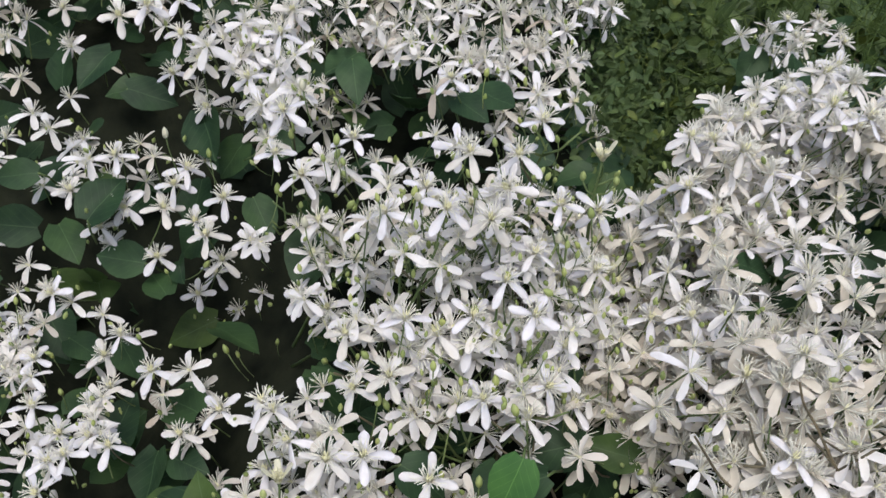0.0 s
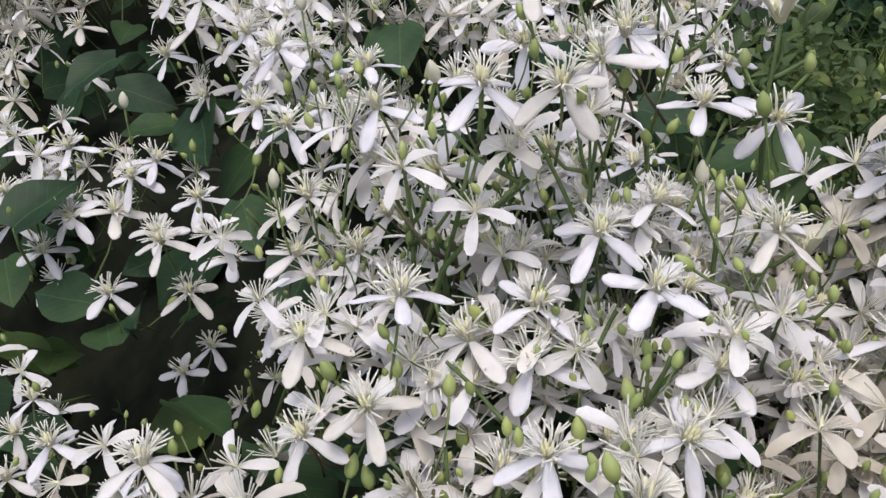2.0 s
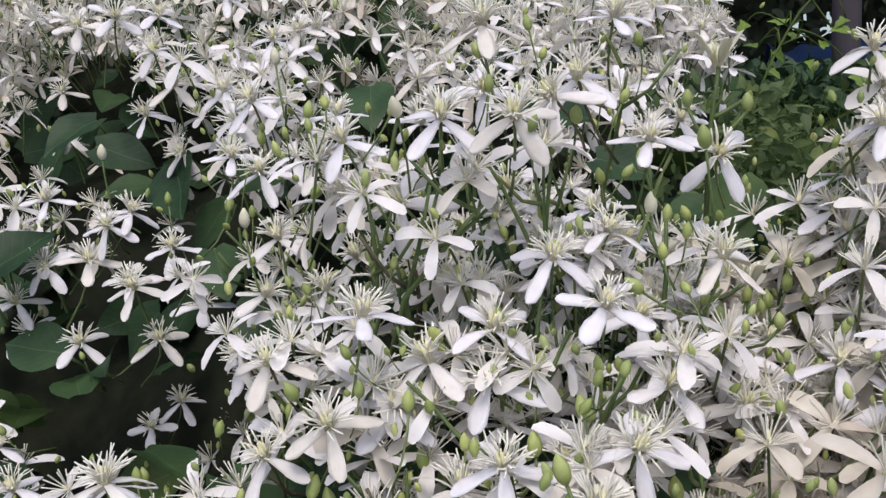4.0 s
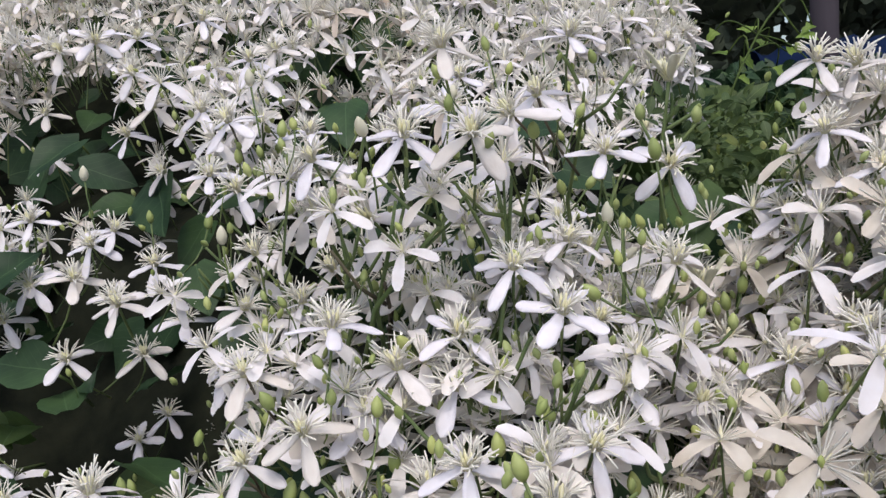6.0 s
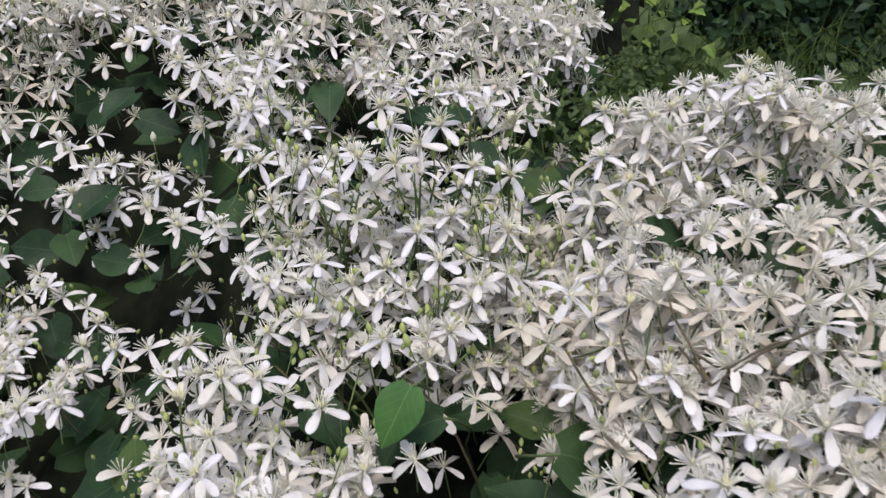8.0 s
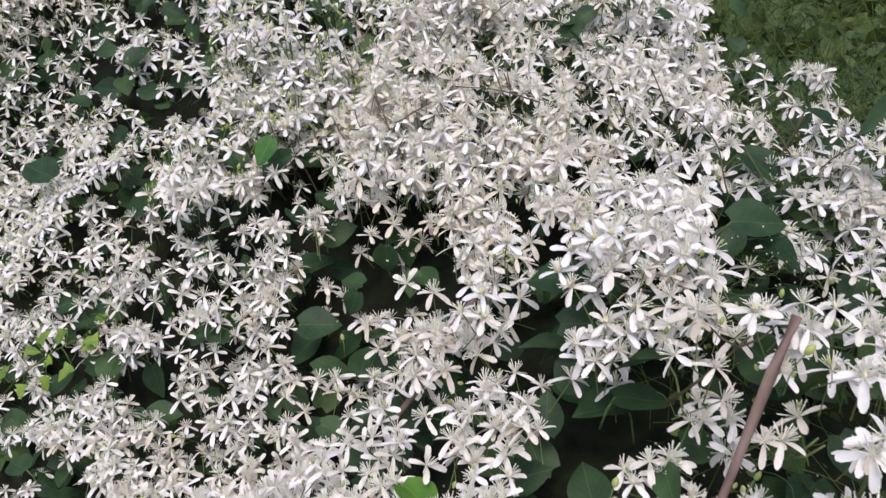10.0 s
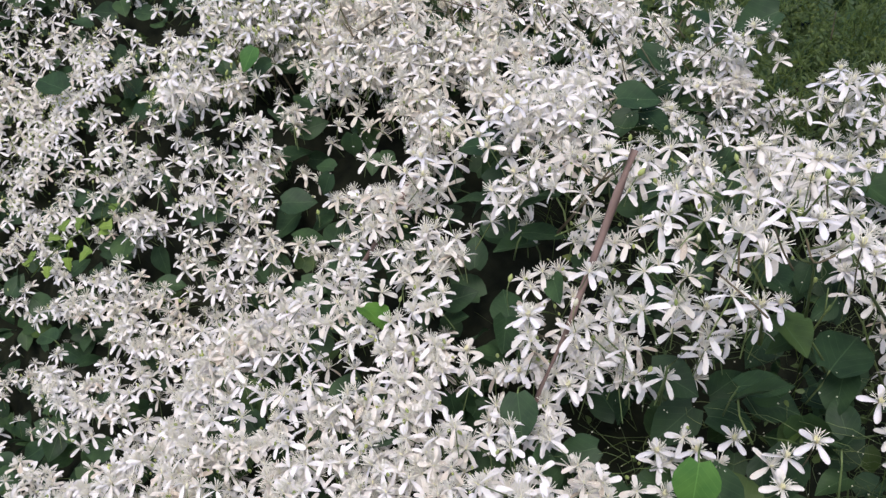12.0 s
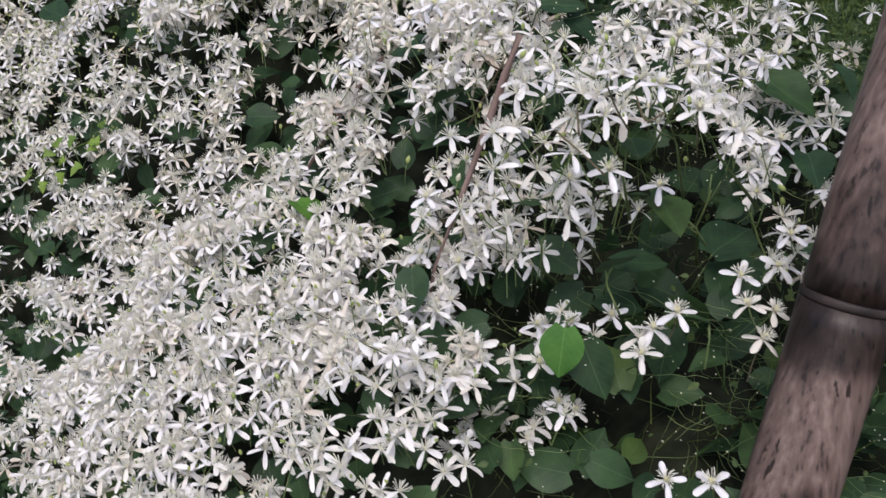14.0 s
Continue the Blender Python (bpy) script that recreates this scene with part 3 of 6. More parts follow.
HOLLOWS_BACK = [
    (-0.171, 0.51, 1.235, 0.017), (-0.23, 0.556, 1.237, 0.012), (-0.141, 0.513, 1.22, 0.014), (-0.169, 0.536, 1.26, 0.011), (-0.118, 0.492, 1.202, 0.011),
    (-0.226, 0.491, 1.196, 0.008), (-0.233, 0.482, 1.174, 0.011), (-0.036, 0.486, 1.241, 0.01), (-0.173, 0.509, 1.1, 0.017), (-0.126, 0.484, 1.1, 0.013),
    (-0.224, 0.589, 1.25, 0.013), (0.168, 0.704, 1.196, 0.034), (0.084, 0.453, 1.202, 0.015), (0.146, 0.552, 1.224, 0.022), (0.112, 0.499, 1.228, 0.013),
    (-0.222, 0.524, 1.23, 0.013), (-0.248, 0.475, 1.165, 0.013), (0.056, 0.515, 1.216, 0.009), (0.072, 0.441, 1.198, 0.008), (-0.252, 0.584, 1.243, 0.012),
    (-0.146, 0.498, 1.212, 0.015), (-0.187, 0.489, 1.159, 0.01),
]
HOLLOWS_FOOT = [
    (-0.174, 0.537, 1.09, 0.017), (-0.109, 0.441, 1.101, 0.012), (-0.127, 0.407, 1.121, 0.009), (-0.143, 0.484, 1.14, 0.011), (-0.148, 0.535, 1.097, 0.013),
]
HOLLOWS_EDGE = [
    (0.341, 0.12, 1.088, 0.023), (0.341, 0.152, 1.031, 0.026), (0.364, 0.103, 1.075, 0.014), (-0.141, 0.345, 1.054, 0.023), (0.083, 0.328, 1.08, 0.02),
    (0.194, 0.26, 1.092, 0.016), (0.098, 0.231, 1.018, 0.016), (0.122, 0.211, 0.986, 0.018), (-0.228, 0.458, 1.149, 0.02), (-0.161, 0.455, 1.133, 0.022),
    (0.102, 0.462, 1.212, 0.02), (0.217, 0.529, 1.182, 0.019), (-0.275, 0.388, 1.077, 0.019), (-0.166, 0.246, 0.918, 0.033), (0.032, 0.318, 1.125, 0.013),
    (0.231, 0.231, 1.055, 0.019), (0.263, 0.164, 1.062, 0.017), (0.214, 0.216, 1.009, 0.015), (0.324, 0.136, 1.111, 0.01),
]
# single blossoms: place in millimetres, lean, sway and spin in degrees, size in hundredths, 1 where the petals hang
BLOSSOMS_NEAR_A = [
    (23, 385, 1254, 21, 1, 23, 94, 1), (12, 377, 1230, 30, 9, 60, 95, 1), (32, 368, 1229, 42, 2, 28, 94, 1), (41, 390, 1234, 41, -42, 51, 97, 1),
    (48, 415, 1240, 31, -8, 36, 103, 1), (59, 416, 1257, 21, 14, 25, 91, 0), (-17, 384, 1225, 24, -16, 67, 89, 1), (67, 398, 1221, 31, 3, 83, 86, 0),
    (86, 401, 1216, 60, 2, 39, 96, 1), (134, 426, 1244, 27, -3, 11, 86, 1), (146, 426, 1242, 11, -23, 47, 100, 1), (172, 460, 1240, 22, 2, 42, 90, 1),
]
BLOSSOMS_NEAR_B = [
    (155, 417, 1225, 8, 14, 58, 93, 1), (133, 414, 1222, 14, -14, 54, 90, 1), (115, 641, 1274, 25, 12, 13, 95, 0), (-189, 502, 1205, 26, 6, 10, 96, 0),
    (-150, 484, 1194, 44, 11, 86, 94, 1), (-158, 480, 1180, 27, 20, 29, 99, 0), (-129, 463, 1171, 29, 1, 87, 98, 1), (-122, 485, 1184, 34, 4, 11, 98, 1),
    (-105, 472, 1161, 20, 8, 30, 95, 0), (-185, 490, 1176, 50, -7, 44, 99, 1), (-145, 495, 1199, 4, 22, 27, 97, 1), (-67, 449, 1215, 37, 3, 26, 99, 1),
]
BLOSSOMS_NEAR_C = [
    (-58, 438, 1192, 20, -5, 52, 95, 1), (-64, 437, 1172, 15, 22, 66, 95, 1), (-4, 395, 1206, 54, -28, 60, 108, 1), (4, 468, 1189, 11, 10, 63, 94, 0),
    (-33, 450, 1183, 26, -12, 53, 101, 1), (40, 375, 1192, 23, 9, 63, 95, 1), (53, 360, 1182, 26, 7, 67, 97, 0), (-8, 359, 1181, 7, 9, 22, 94, 0),
    (55, 394, 1196, 20, 12, 66, 88, 0), (24, 372, 1174, 24, 11, 53, 99, 0), (132, 442, 1206, 18, 10, 21, 92, 1), (127, 438, 1195, 26, 3, 29, 97, 1),
]
BLOSSOMS_NEAR_D = [
    (130, 435, 1188, 29, 1, 22, 94, 1), (149, 450, 1189, 24, -7, 42, 87, 1), (146, 407, 1211, 36, 12, 14, 93, 1), (85, 388, 1189, 13, 9, 55, 97, 1),
    (125, 446, 1174, 32, -3, 23, 95, 1), (146, 440, 1176, 23, 4, 42, 89, 1), (119, 468, 1162, 31, 2, 49, 87, 1), (131, 388, 1169, 13, 13, 34, 97, 1),
    (-38, 369, 1166, 25, -2, 83, 93, 1), (-170, 486, 1143, 30, 10, 65, 100, 1), (-126, 474, 1147, 28, 13, 52, 97, 1), (-153, 539, 1099, 20, 16, 57, 97, 1),
]
BLOSSOMS_NEAR_E = [
    (-163, 526, 1090, 35, 8, 15, 93, 0), (-79, 353, 1137, 1, -9, 60, 95, 1), (-16, 350, 1155, 34, 1, 20, 96, 1), (-2, 364, 1155, 26, 11, 68, 98, 1),
    (7, 367, 1167, 14, -16, 38, 106, 1), (23, 366, 1161, 29, -17, 57, 100, 1), (28, 340, 1149, 28, 4, 14, 95, 1), (59, 346, 1151, 39, 14, 17, 98, 1),
    (-7, 368, 1132, 3, 11, 21, 88, 0), (16, 349, 1139, -12, 17, 67, 100, 0), (68, 366, 1160, 23, 21, 43, 96, 0), (91, 390, 1147, 41, 0, 4, 100, 1),
]
BLOSSOMS_NEAR_F = [
    (98, 393, 1134, 28, -25, 70, 86, 1), (116, 392, 1158, 22, 8, 88, 98, 1), (127, 378, 1152, 45, 3, 16, 97, 1), (137, 361, 1160, 28, 15, 15, 84, 1),
    (125, 357, 1135, -2, 4, 3, 81, 0), (106, 433, 1154, 14, 12, 47, 97, 0), (-179, 526, 1283, 51, 11, 17, 100, 0), (-165, 534, 1287, 38, 36, 7, 102, 0),
    (-148, 543, 1288, 26, 22, 1, 97, 0), (-146, 531, 1270, 39, 1, 79, 94, 1), (-119, 556, 1296, 18, 20, 23, 96, 1), (-86, 527, 1271, 31, 7, 85, 96, 1),
]
BLOSSOMS_NEAR_G = [
    (-83, 556, 1278, 51, 10, 89, 96, 0), (-138, 532, 1254, 27, 5, 54, 101, 1), (-160, 545, 1242, 29, -6, 81, 95, 1), (-78, 475, 1242, 30, -12, 49, 102, 1),
    (-105, 513, 1249, 32, -7, 16, 96, 1), (-260, 634, 1262, 36, 5, 18, 96, 1), (-139, 537, 1223, 55, -16, 18, 104, 1),
]
BLOSSOMS_NEAR = BLOSSOMS_NEAR_A + BLOSSOMS_NEAR_B + BLOSSOMS_NEAR_C + BLOSSOMS_NEAR_D + BLOSSOMS_NEAR_E + BLOSSOMS_NEAR_F + BLOSSOMS_NEAR_G
BLOSSOMS_MIDDLE_A = [
    (157, 415, 1241, 24, 17, 78, 97, 1), (177, 466, 1242, 11, -2, 23, 98, 1), (192, 469, 1251, 24, 4, 31, 93, 0), (206, 436, 1256, 23, -3, 23, 97, 1),
    (222, 428, 1252, 11, 16, 13, 94, 1), (337, 721, 1205, 29, 10, 6, 101, 1), (216, 428, 1247, 9, 21, 7, 99, 1), (228, 433, 1232, 27, -12, 60, 96, 1),
    (199, 455, 1230, 25, 14, 82, 97, 0), (191, 479, 1221, 27, -1, 5, 100, 1), (195, 437, 1213, 23, 3, 23, 98, 1), (215, 427, 1206, 13, -7, 27, 96, 1),
]
BLOSSOMS_MIDDLE_B = [
    (154, 291, 1157, 20, 7, 31, 90, 0), (202, 321, 1147, 22, -7, 59, 96, 0), (232, 345, 1133, 22, -5, 36, 98, 1), (215, 280, 1149, -1, 11, 31, 92, 1),
    (177, 244, 1157, -7, -1, 82, 88, 0), (160, 314, 1193, 10, -20, 45, 89, 0), (132, 375, 1170, 12, -11, 87, 95, 0), (220, 406, 1169, 10, -12, 80, 95, 1),
    (142, 325, 1173, 10, 4, 26, 100, 1), (-160, 420, 1105, 23, 0, 75, 99, 1), (-70, 337, 1145, -1, -5, 51, 93, 1), (-26, 313, 1139, 23, 4, 3, 98, 0),
]
BLOSSOMS_MIDDLE_C = [
    (-42, 308, 1142, 23, 7, 64, 102, 1), (3, 311, 1126, 24, 8, 86, 100, 0), (-45, 296, 1118, 28, 5, 61, 103, 1), (-41, 269, 1115, 34, 11, 60, 97, 0),
    (-144, 402, 1073, 23, 2, 81, 93, 1), (-173, 376, 1088, 17, 4, 84, 92, 1), (25, 298, 1102, 18, -2, 17, 93, 0), (-35, 337, 1075, 10, -3, 52, 91, 0),
]
BLOSSOMS_MIDDLE = BLOSSOMS_MIDDLE_A + BLOSSOMS_MIDDLE_B + BLOSSOMS_MIDDLE_C
BLOSSOMS_RIGHT_A = [
    (487, -102, 972, 24, 2, 12, 93, 1), (512, -107, 980, 22, -2, 87, 94, 1), (537, -87, 976, 23, -1, 37, 93, 0), (566, -109, 983, 4, 13, 74, 98, 1),
    (581, -112, 1000, 19, -1, 34, 99, 1), (561, -133, 979, 26, -2, 8, 97, 0), (623, -115, 1012, 5, -13, 51, 95, 0), (618, -93, 1020, 31, 5, 79, 97, 0),
    (493, -126, 957, 19, 0, 63, 94, 0), (537, -125, 1103, 14, 2, 10, 96, 1), (510, -104, 1086, 24, -2, 55, 98, 1), (562, -44, 1057, 19, 11, 2, 90, 1),
]
BLOSSOMS_RIGHT_B = [
    (585, -118, 1140, 15, 4, 26, 97, 1), (563, -113, 1152, 21, 13, 10, 94, 0), (447, -14, 1151, 27, -3, 82, 96, 0), (569, -56, 1164, 15, 8, 59, 99, 0),
    (537, -47, 1167, 15, 7, 11, 97, 0), (493, 202, 1106, 22, 3, 19, 97, 1), (572, 268, 1106, 33, -3, 52, 98, 0), (619, 211, 1129, 27, 5, 84, 94, 1),
    (343, -21, 985, 21, 0, 82, 100, 0), (397, -57, 1044, 22, -4, 39, 96, 0), (390, -60, 998, 30, -7, 31, 100, 1), (427, -85, 1007, 16, -3, 24, 96, 1),
]
BLOSSOMS_RIGHT = BLOSSOMS_RIGHT_A + BLOSSOMS_RIGHT_B
BLOSSOMS_EARLY = [
    (-63, 331, 1132, 24, -27, 70, 87, 1), (49, 336, 1140, -17, 3, 25, 109, 1), (75, 365, 1124, 9, 11, 36, 96, 1), (72, 376, 1099, 21, 18, 62, 87, 0),
    (95, 373, 1109, 34, 17, 6, 89, 0), (114, 361, 1100, 53, 28, 83, 94, 1), (90, 526, 1226, 32, 13, 23, 96, 0), (52, 468, 1195, 19, -1, 27, 91, 0),
    (-139, 406, 1065, 24, -20, 24, 99, 1),
]
BLOSSOMS_LATE = [
    (343, 172, 1113, 27, 4, 52, 97, 0), (363, 73, 1149, 32, 19, 36, 92, 0), (373, 68, 1155, 29, 29, 65, 91, 0), (373, 46, 1107, 20, 2, 54, 94, 0),
    (294, 70, 1109, 23, 1, 6, 90, 1), (280, 70, 1095, 16, -22, 60, 93, 1), (277, 110, 1095, 20, -5, 46, 93, 0), (308, 86, 1138, 14, 12, 59, 92, 0),
    (350, 72, 1141, 21, 5, 83, 97, 0), (343, 67, 1129, 16, -5, 20, 91, 0), (352, 61, 1122, 1, -31, 61, 97, 1), (296, 62, 1096, 23, 13, 1, 91, 0),
]
# single buds: place in millimetres, size in hundredths
BUDS_A = [
    (35, 395, 1255, 60), (23, 379, 1247, 60), (25, 376, 1238, 60), (-1, 384, 1234, 82), (-9, 384, 1234, 40), (55, 411, 1251, 40),
    (66, 412, 1250, 60), (60, 403, 1234, 60), (47, 394, 1230, 82), (95, 411, 1232, 60), (-83, 455, 1204, 82), (-40, 425, 1210, 82),
    (10, 418, 1211, 82), (-76, 477, 1228, 82), (-53, 440, 1229, 60), (-41, 430, 1231, 60), (35, 405, 1207, 40), (21, 423, 1199, 40),
    (24, 420, 1194, 60), (42, 377, 1195, 60), (15, 410, 1182, 82), (12, 399, 1177, 82), (10, 369, 1175, 82), (-5, 407, 1183, 60),
]
BUDS_B = [
    (-18, 413, 1183, 60), (-10, 407, 1182, 40), (-32, 433, 1195, 40), (77, 395, 1201, 60), (76, 393, 1196, 60), (82, 392, 1194, 40),
    (69, 383, 1192, 60), (63, 378, 1185, 82), (75, 381, 1183, 60), (-12, 359, 1172, 60), (-3, 364, 1171, 40), (-10, 358, 1162, 60),
    (6, 365, 1159, 82), (-27, 359, 1162, 82), (-44, 395, 1145, 60), (-64, 415, 1136, 82), (-114, 494, 1104, 60), (-56, 406, 1124, 82),
    (-124, 449, 1099, 82), (-120, 457, 1089, 60), (-126, 483, 1090, 60), (-117, 481, 1085, 40), (-133, 428, 1114, 40), (-99, 473, 1087, 60),
]
BUDS_C = [
    (5, 362, 1142, 82), (18, 350, 1151, 60), (-3, 363, 1141, 60), (-23, 352, 1138, 82), (-18, 354, 1134, 82), (36, 367, 1167, 60),
    (51, 359, 1168, 60), (50, 358, 1165, 60), (47, 359, 1157, 82), (35, 352, 1150, 82), (45, 349, 1149, 60), (24, 346, 1143, 40),
    (75, 369, 1152, 60), (93, 431, 1154, 60), (69, 359, 1136, 82), (118, 367, 1130, 82), (132, 357, 1134, 82), (71, 394, 1201, 60),
]
# single stems, points in millimetres
STEMS_A = [
    [(16, 404, 1221), (21, 404, 1216), (25, 404, 1209), (30, 404, 1198), (35, 402, 1186)],
    [(9, 394, 1228), (9, 394, 1222), (8, 394, 1214)],
    [(80, 422, 1174), (85, 421, 1170), (91, 421, 1171), (96, 421, 1175)],
    [(139, 439, 1177), (133, 440, 1171), (125, 439, 1160), (118, 438, 1151)],
    [(73, 398, 1217), (69, 397, 1209), (66, 396, 1199), (61, 395, 1188)],
    [(38, 377, 1189), (36, 374, 1178), (35, 372, 1170)],
    [(-1, 390, 1234), (-3, 389, 1228), (-5, 388, 1218)],
]
STEMS_B = [
    [(-44, 380, 1156), (-39, 381, 1151), (-34, 379, 1142), (-32, 378, 1138)],
    [(2, 361, 1163), (9, 361, 1156), (16, 359, 1148), (23, 359, 1144)],
    [(34, 368, 1166), (36, 366, 1158), (43, 370, 1172), (44, 371, 1173)],
    [(55, 415, 1253), (58, 415, 1249), (61, 415, 1242)],
    [(88, 408, 1237), (88, 408, 1231), (84, 408, 1225), (95, 407, 1231)],
    [(-3, 376, 1174), (-1, 375, 1165), (-2, 372, 1157)],
]
# thin brown stems between the older blossoms, points in millimetres
BROWN_STEMS = [
    [(155, 303, 1187), (157, 300, 1178), (162, 296, 1171), (167, 291, 1161), (171, 287, 1154)],
    [(171, 287, 1154), (180, 288, 1160), (190, 289, 1168), (200, 289, 1173), (210, 288, 1179)],
    [(136, 299, 1170), (139, 294, 1160), (144, 290, 1153), (134, 291, 1153)],
    [(159, 295, 1167), (166, 291, 1160), (171, 287, 1154)],
    [(114, 297, 1164), (118, 294, 1158), (124, 290, 1149), (129, 287, 1145)],
    [(214, 286, 1175), (219, 281, 1168), (224, 277, 1164), (229, 274, 1161)],
    [(265, 281, 1213), (273, 276, 1193), (283, 270, 1170)],
]
BROWN_STEMS_BACK = [
    [(276, 290, 1204), (279, 285, 1190), (279, 280, 1176), (283, 274, 1163)],
    [(252, 289, 1181), (265, 285, 1180), (277, 282, 1179)],
    [(164, 293, 1166), (176, 289, 1159), (187, 292, 1166), (197, 293, 1171)],
    [(273, 291, 1203), (276, 288, 1196), (279, 285, 1190)],
    [(291, 280, 1186), (289, 278, 1177), (293, 274, 1170)],
    [(334, 274, 1196), (342, 269, 1183), (352, 266, 1176)],
    [(361, 271, 1201), (370, 264, 1181), (379, 258, 1165)],
    [(392, 267, 1211), (402, 260, 1190), (408, 254, 1174), (414, 251, 1169)],
    [(235, 276, 1195), (271, 276, 1193), (304, 273, 1183)],
]
# single leaves: place, length, lean, sway and spin in degrees, 1 where young and bright
LEAVES_SINGLE = [
    (0.039, 0.304, 1.127, 0.030, 52, 0, -115, 1), (0.095, 0.400, 1.062, 0.032, 50, 0, -90, 0), (-0.099, 0.479, 1.173, 0.030, 38, 10, -58, 0),
    (-0.195, 0.489, 1.140, 0.032, 48, 0, 170, 0), (-0.194, 0.486, 1.185, 0.034, 42, 0, 60, 0), (0.336, 0.098, 1.112, 0.036, 22, 0, 180, 0),
    (0.555, -0.078, 1.016, 0.036, 8, 0, 12, 0), (0.615, -0.017, 1.008, 0.055, 14, 8, 60, 0), (0.396, -0.102, 0.990, 0.033, 52, 0, -80, 0),
    (0.497, -0.076, 1.012, 0.036, 30, 0, -30, 0), (0.464, 0.295, 1.092, 0.060, 10, 0, 5, 0), (0.529, 0.252, 1.095, 0.045, 14, 0, 0, 0),
    (0.314, 0.444, 1.219, 0.03, 50, 0, 30, 0), (0.277, 0.404, 1.19, 0.034, 40, 0, 60, 0), (0.278, 0.306, 1.156, 0.028, 35, 0, 0, 0),
    (0.51, -0.14, 0.977, 0.034, 62, 0, -95, 1), (0.529, -0.122, 0.953, 0.04, 48, -8, -70, 0),
]
RIGHT_CREST = [
    (0.327, 0.474, 1.263), (0.365, 0.534, 1.262), (0.358, 0.414, 1.262), (0.359, 0.546, 1.232), (0.34, 0.452, 1.225),
    (0.38, 0.522, 1.19), (0.264, 0.66, 1.24), (0.31, 0.67, 1.2), (0.214, 0.47, 1.262), (0.239, 0.524, 1.228),
    (0.201, 0.481, 1.25), (0.314, 0.76, 1.2), (0.355, 0.82, 1.2), (0.4, 0.46, 1.24), (0.42, 0.52, 1.23),
    (0.3, 0.55, 1.22), (0.28, 0.6, 1.225), (0.39, 0.6, 1.215),
]
HOLLOWS_SHADE = [
    (-0.193, 0.563, 1.255, 0.018), (-0.216, 0.55, 1.239, 0.017), (-0.186, 0.533, 1.214, 0.014), (-0.122, 0.52, 1.196, 0.013), (-0.164, 0.534, 1.217, 0.014),
    (-0.232, 0.561, 1.268, 0.017), (-0.025, 0.451, 1.228, 0.009), (-0.045, 0.497, 1.251, 0.008), (-0.016, 0.453, 1.231, 0.008), (-0.203, 0.522, 1.226, 0.013),
    (-0.127, 0.542, 1.232, 0.011),
]
HOLLOWS_FAR = [
    (-0.147, 0.053, 0.987, 0.032), (-0.088, 0.025, 0.947, 0.025), (-0.13, -0.005, 0.923, 0.025), (-0.063, -0.064, 0.906, 0.032), (-0.054, -0.016, 0.911, 0.021),
    (-0.042, -0.122, 0.879, 0.034), (0.455, -0.059, 0.968, 0.019), (0.478, -0.073, 0.981, 0.017), (0.417, -0.096, 0.946, 0.013), (0.343, 0.045, 1.008, 0.019),
    (0.347, 0.08, 1.028, 0.02), (0.341, 0.009, 0.99, 0.016), (0.167, 0.133, 1.006, 0.017), (0.137, 0.217, 1.101, 0.017),
]
HOLLOWS_NOOK = [
    (-0.012, 0.346, 1.091, 0.011), (0.025, 0.351, 1.081, 0.012), (0.066, 0.375, 1.069, 0.017), (0.086, 0.371, 1.059, 0.014), (0.006, 0.346, 1.101, 0.007),
]
HOLLOWS_LATE = [
    (0.336, 0.101, 1.093, 0.021), (0.331, 0.089, 1.072, 0.021), (0.356, 0.089, 1.08, 0.015), (0.338, 0.118, 1.122, 0.012), (0.2, 0.191, 1.113, 0.016),
    (0.229, 0.178, 1.079, 0.014), (0.167, 0.176, 1.095, 0.01), (0.353, 0.035, 1.126, 0.013), (0.372, 0.036, 1.137, 0.014), (0.339, 0.011, 1.122, 0.011),
    (0.319, 0.085, 1.12, 0.011),
]
HOLLOWS_DEEP_LEFT = [
    (-0.249, 0.649, 1.252, 0.014), (-0.231, 0.643, 1.264, 0.009), (-0.153, 0.568, 1.24, 0.005), (-0.174, 0.558, 1.207, 0.008), (-0.149, 0.58, 1.208, 0.007),
    (-0.293, 0.637, 1.235, 0.009), (-0.234, 0.585, 1.221, 0.009), (-0.279, 0.654, 1.22, 0.011), (-0.088, 0.463, 1.197, 0.005), (-0.237, 0.54, 1.22, 0.006),
    (-0.159, 0.551, 1.255, 0.004), (-0.239, 0.637, 1.24, 0.01), (-0.17, 0.575, 1.217, 0.006), (-0.036, 0.404, 1.224, 0.002), (-0.081, 0.537, 1.222, 0.004),
    (-0.304, 0.636, 1.252, 0.006), (0.062, 0.607, 1.25, 0.005), (0.081, 0.611, 1.249, 0.005),
]
HOLLOWS_DEEP_NEAR = [
    (-0.254, 0.527, 1.199, 0.016), (-0.399, 0.591, 1.183, 0.015), (-0.27, 0.554, 1.132, 0.022), (-0.266, 0.645, 1.251, 0.017), (-0.057, 0.302, 1.04, 0.008),
    (0.06, 0.34, 1.064, 0.009), (0.135, 0.25, 1.083, 0.014), (0.15, 0.276, 1.081, 0.008), (0.136, 0.34, 1.053, 0.009), (0.187, 0.22, 1.07, 0.008),
    (0.166, 0.237, 0.964, 0.01), (0.087, 0.271, 1.024, 0.009), (0.329, 0.177, 1.104, 0.008), (0.304, 0.203, 1.112, 0.006), (0.336, 0.172, 1.086, 0.008),
    (0.395, 0.289, 1.128, 0.008), (0.182, 0.26, 1.102, 0.006), (0.168, 0.343, 1.068, 0.007), (0.226, 0.21, 1.086, 0.005), (0.096, 0.21, 0.97, 0.007),
    (-0.263, 0.287, 0.892, 0.01),
]
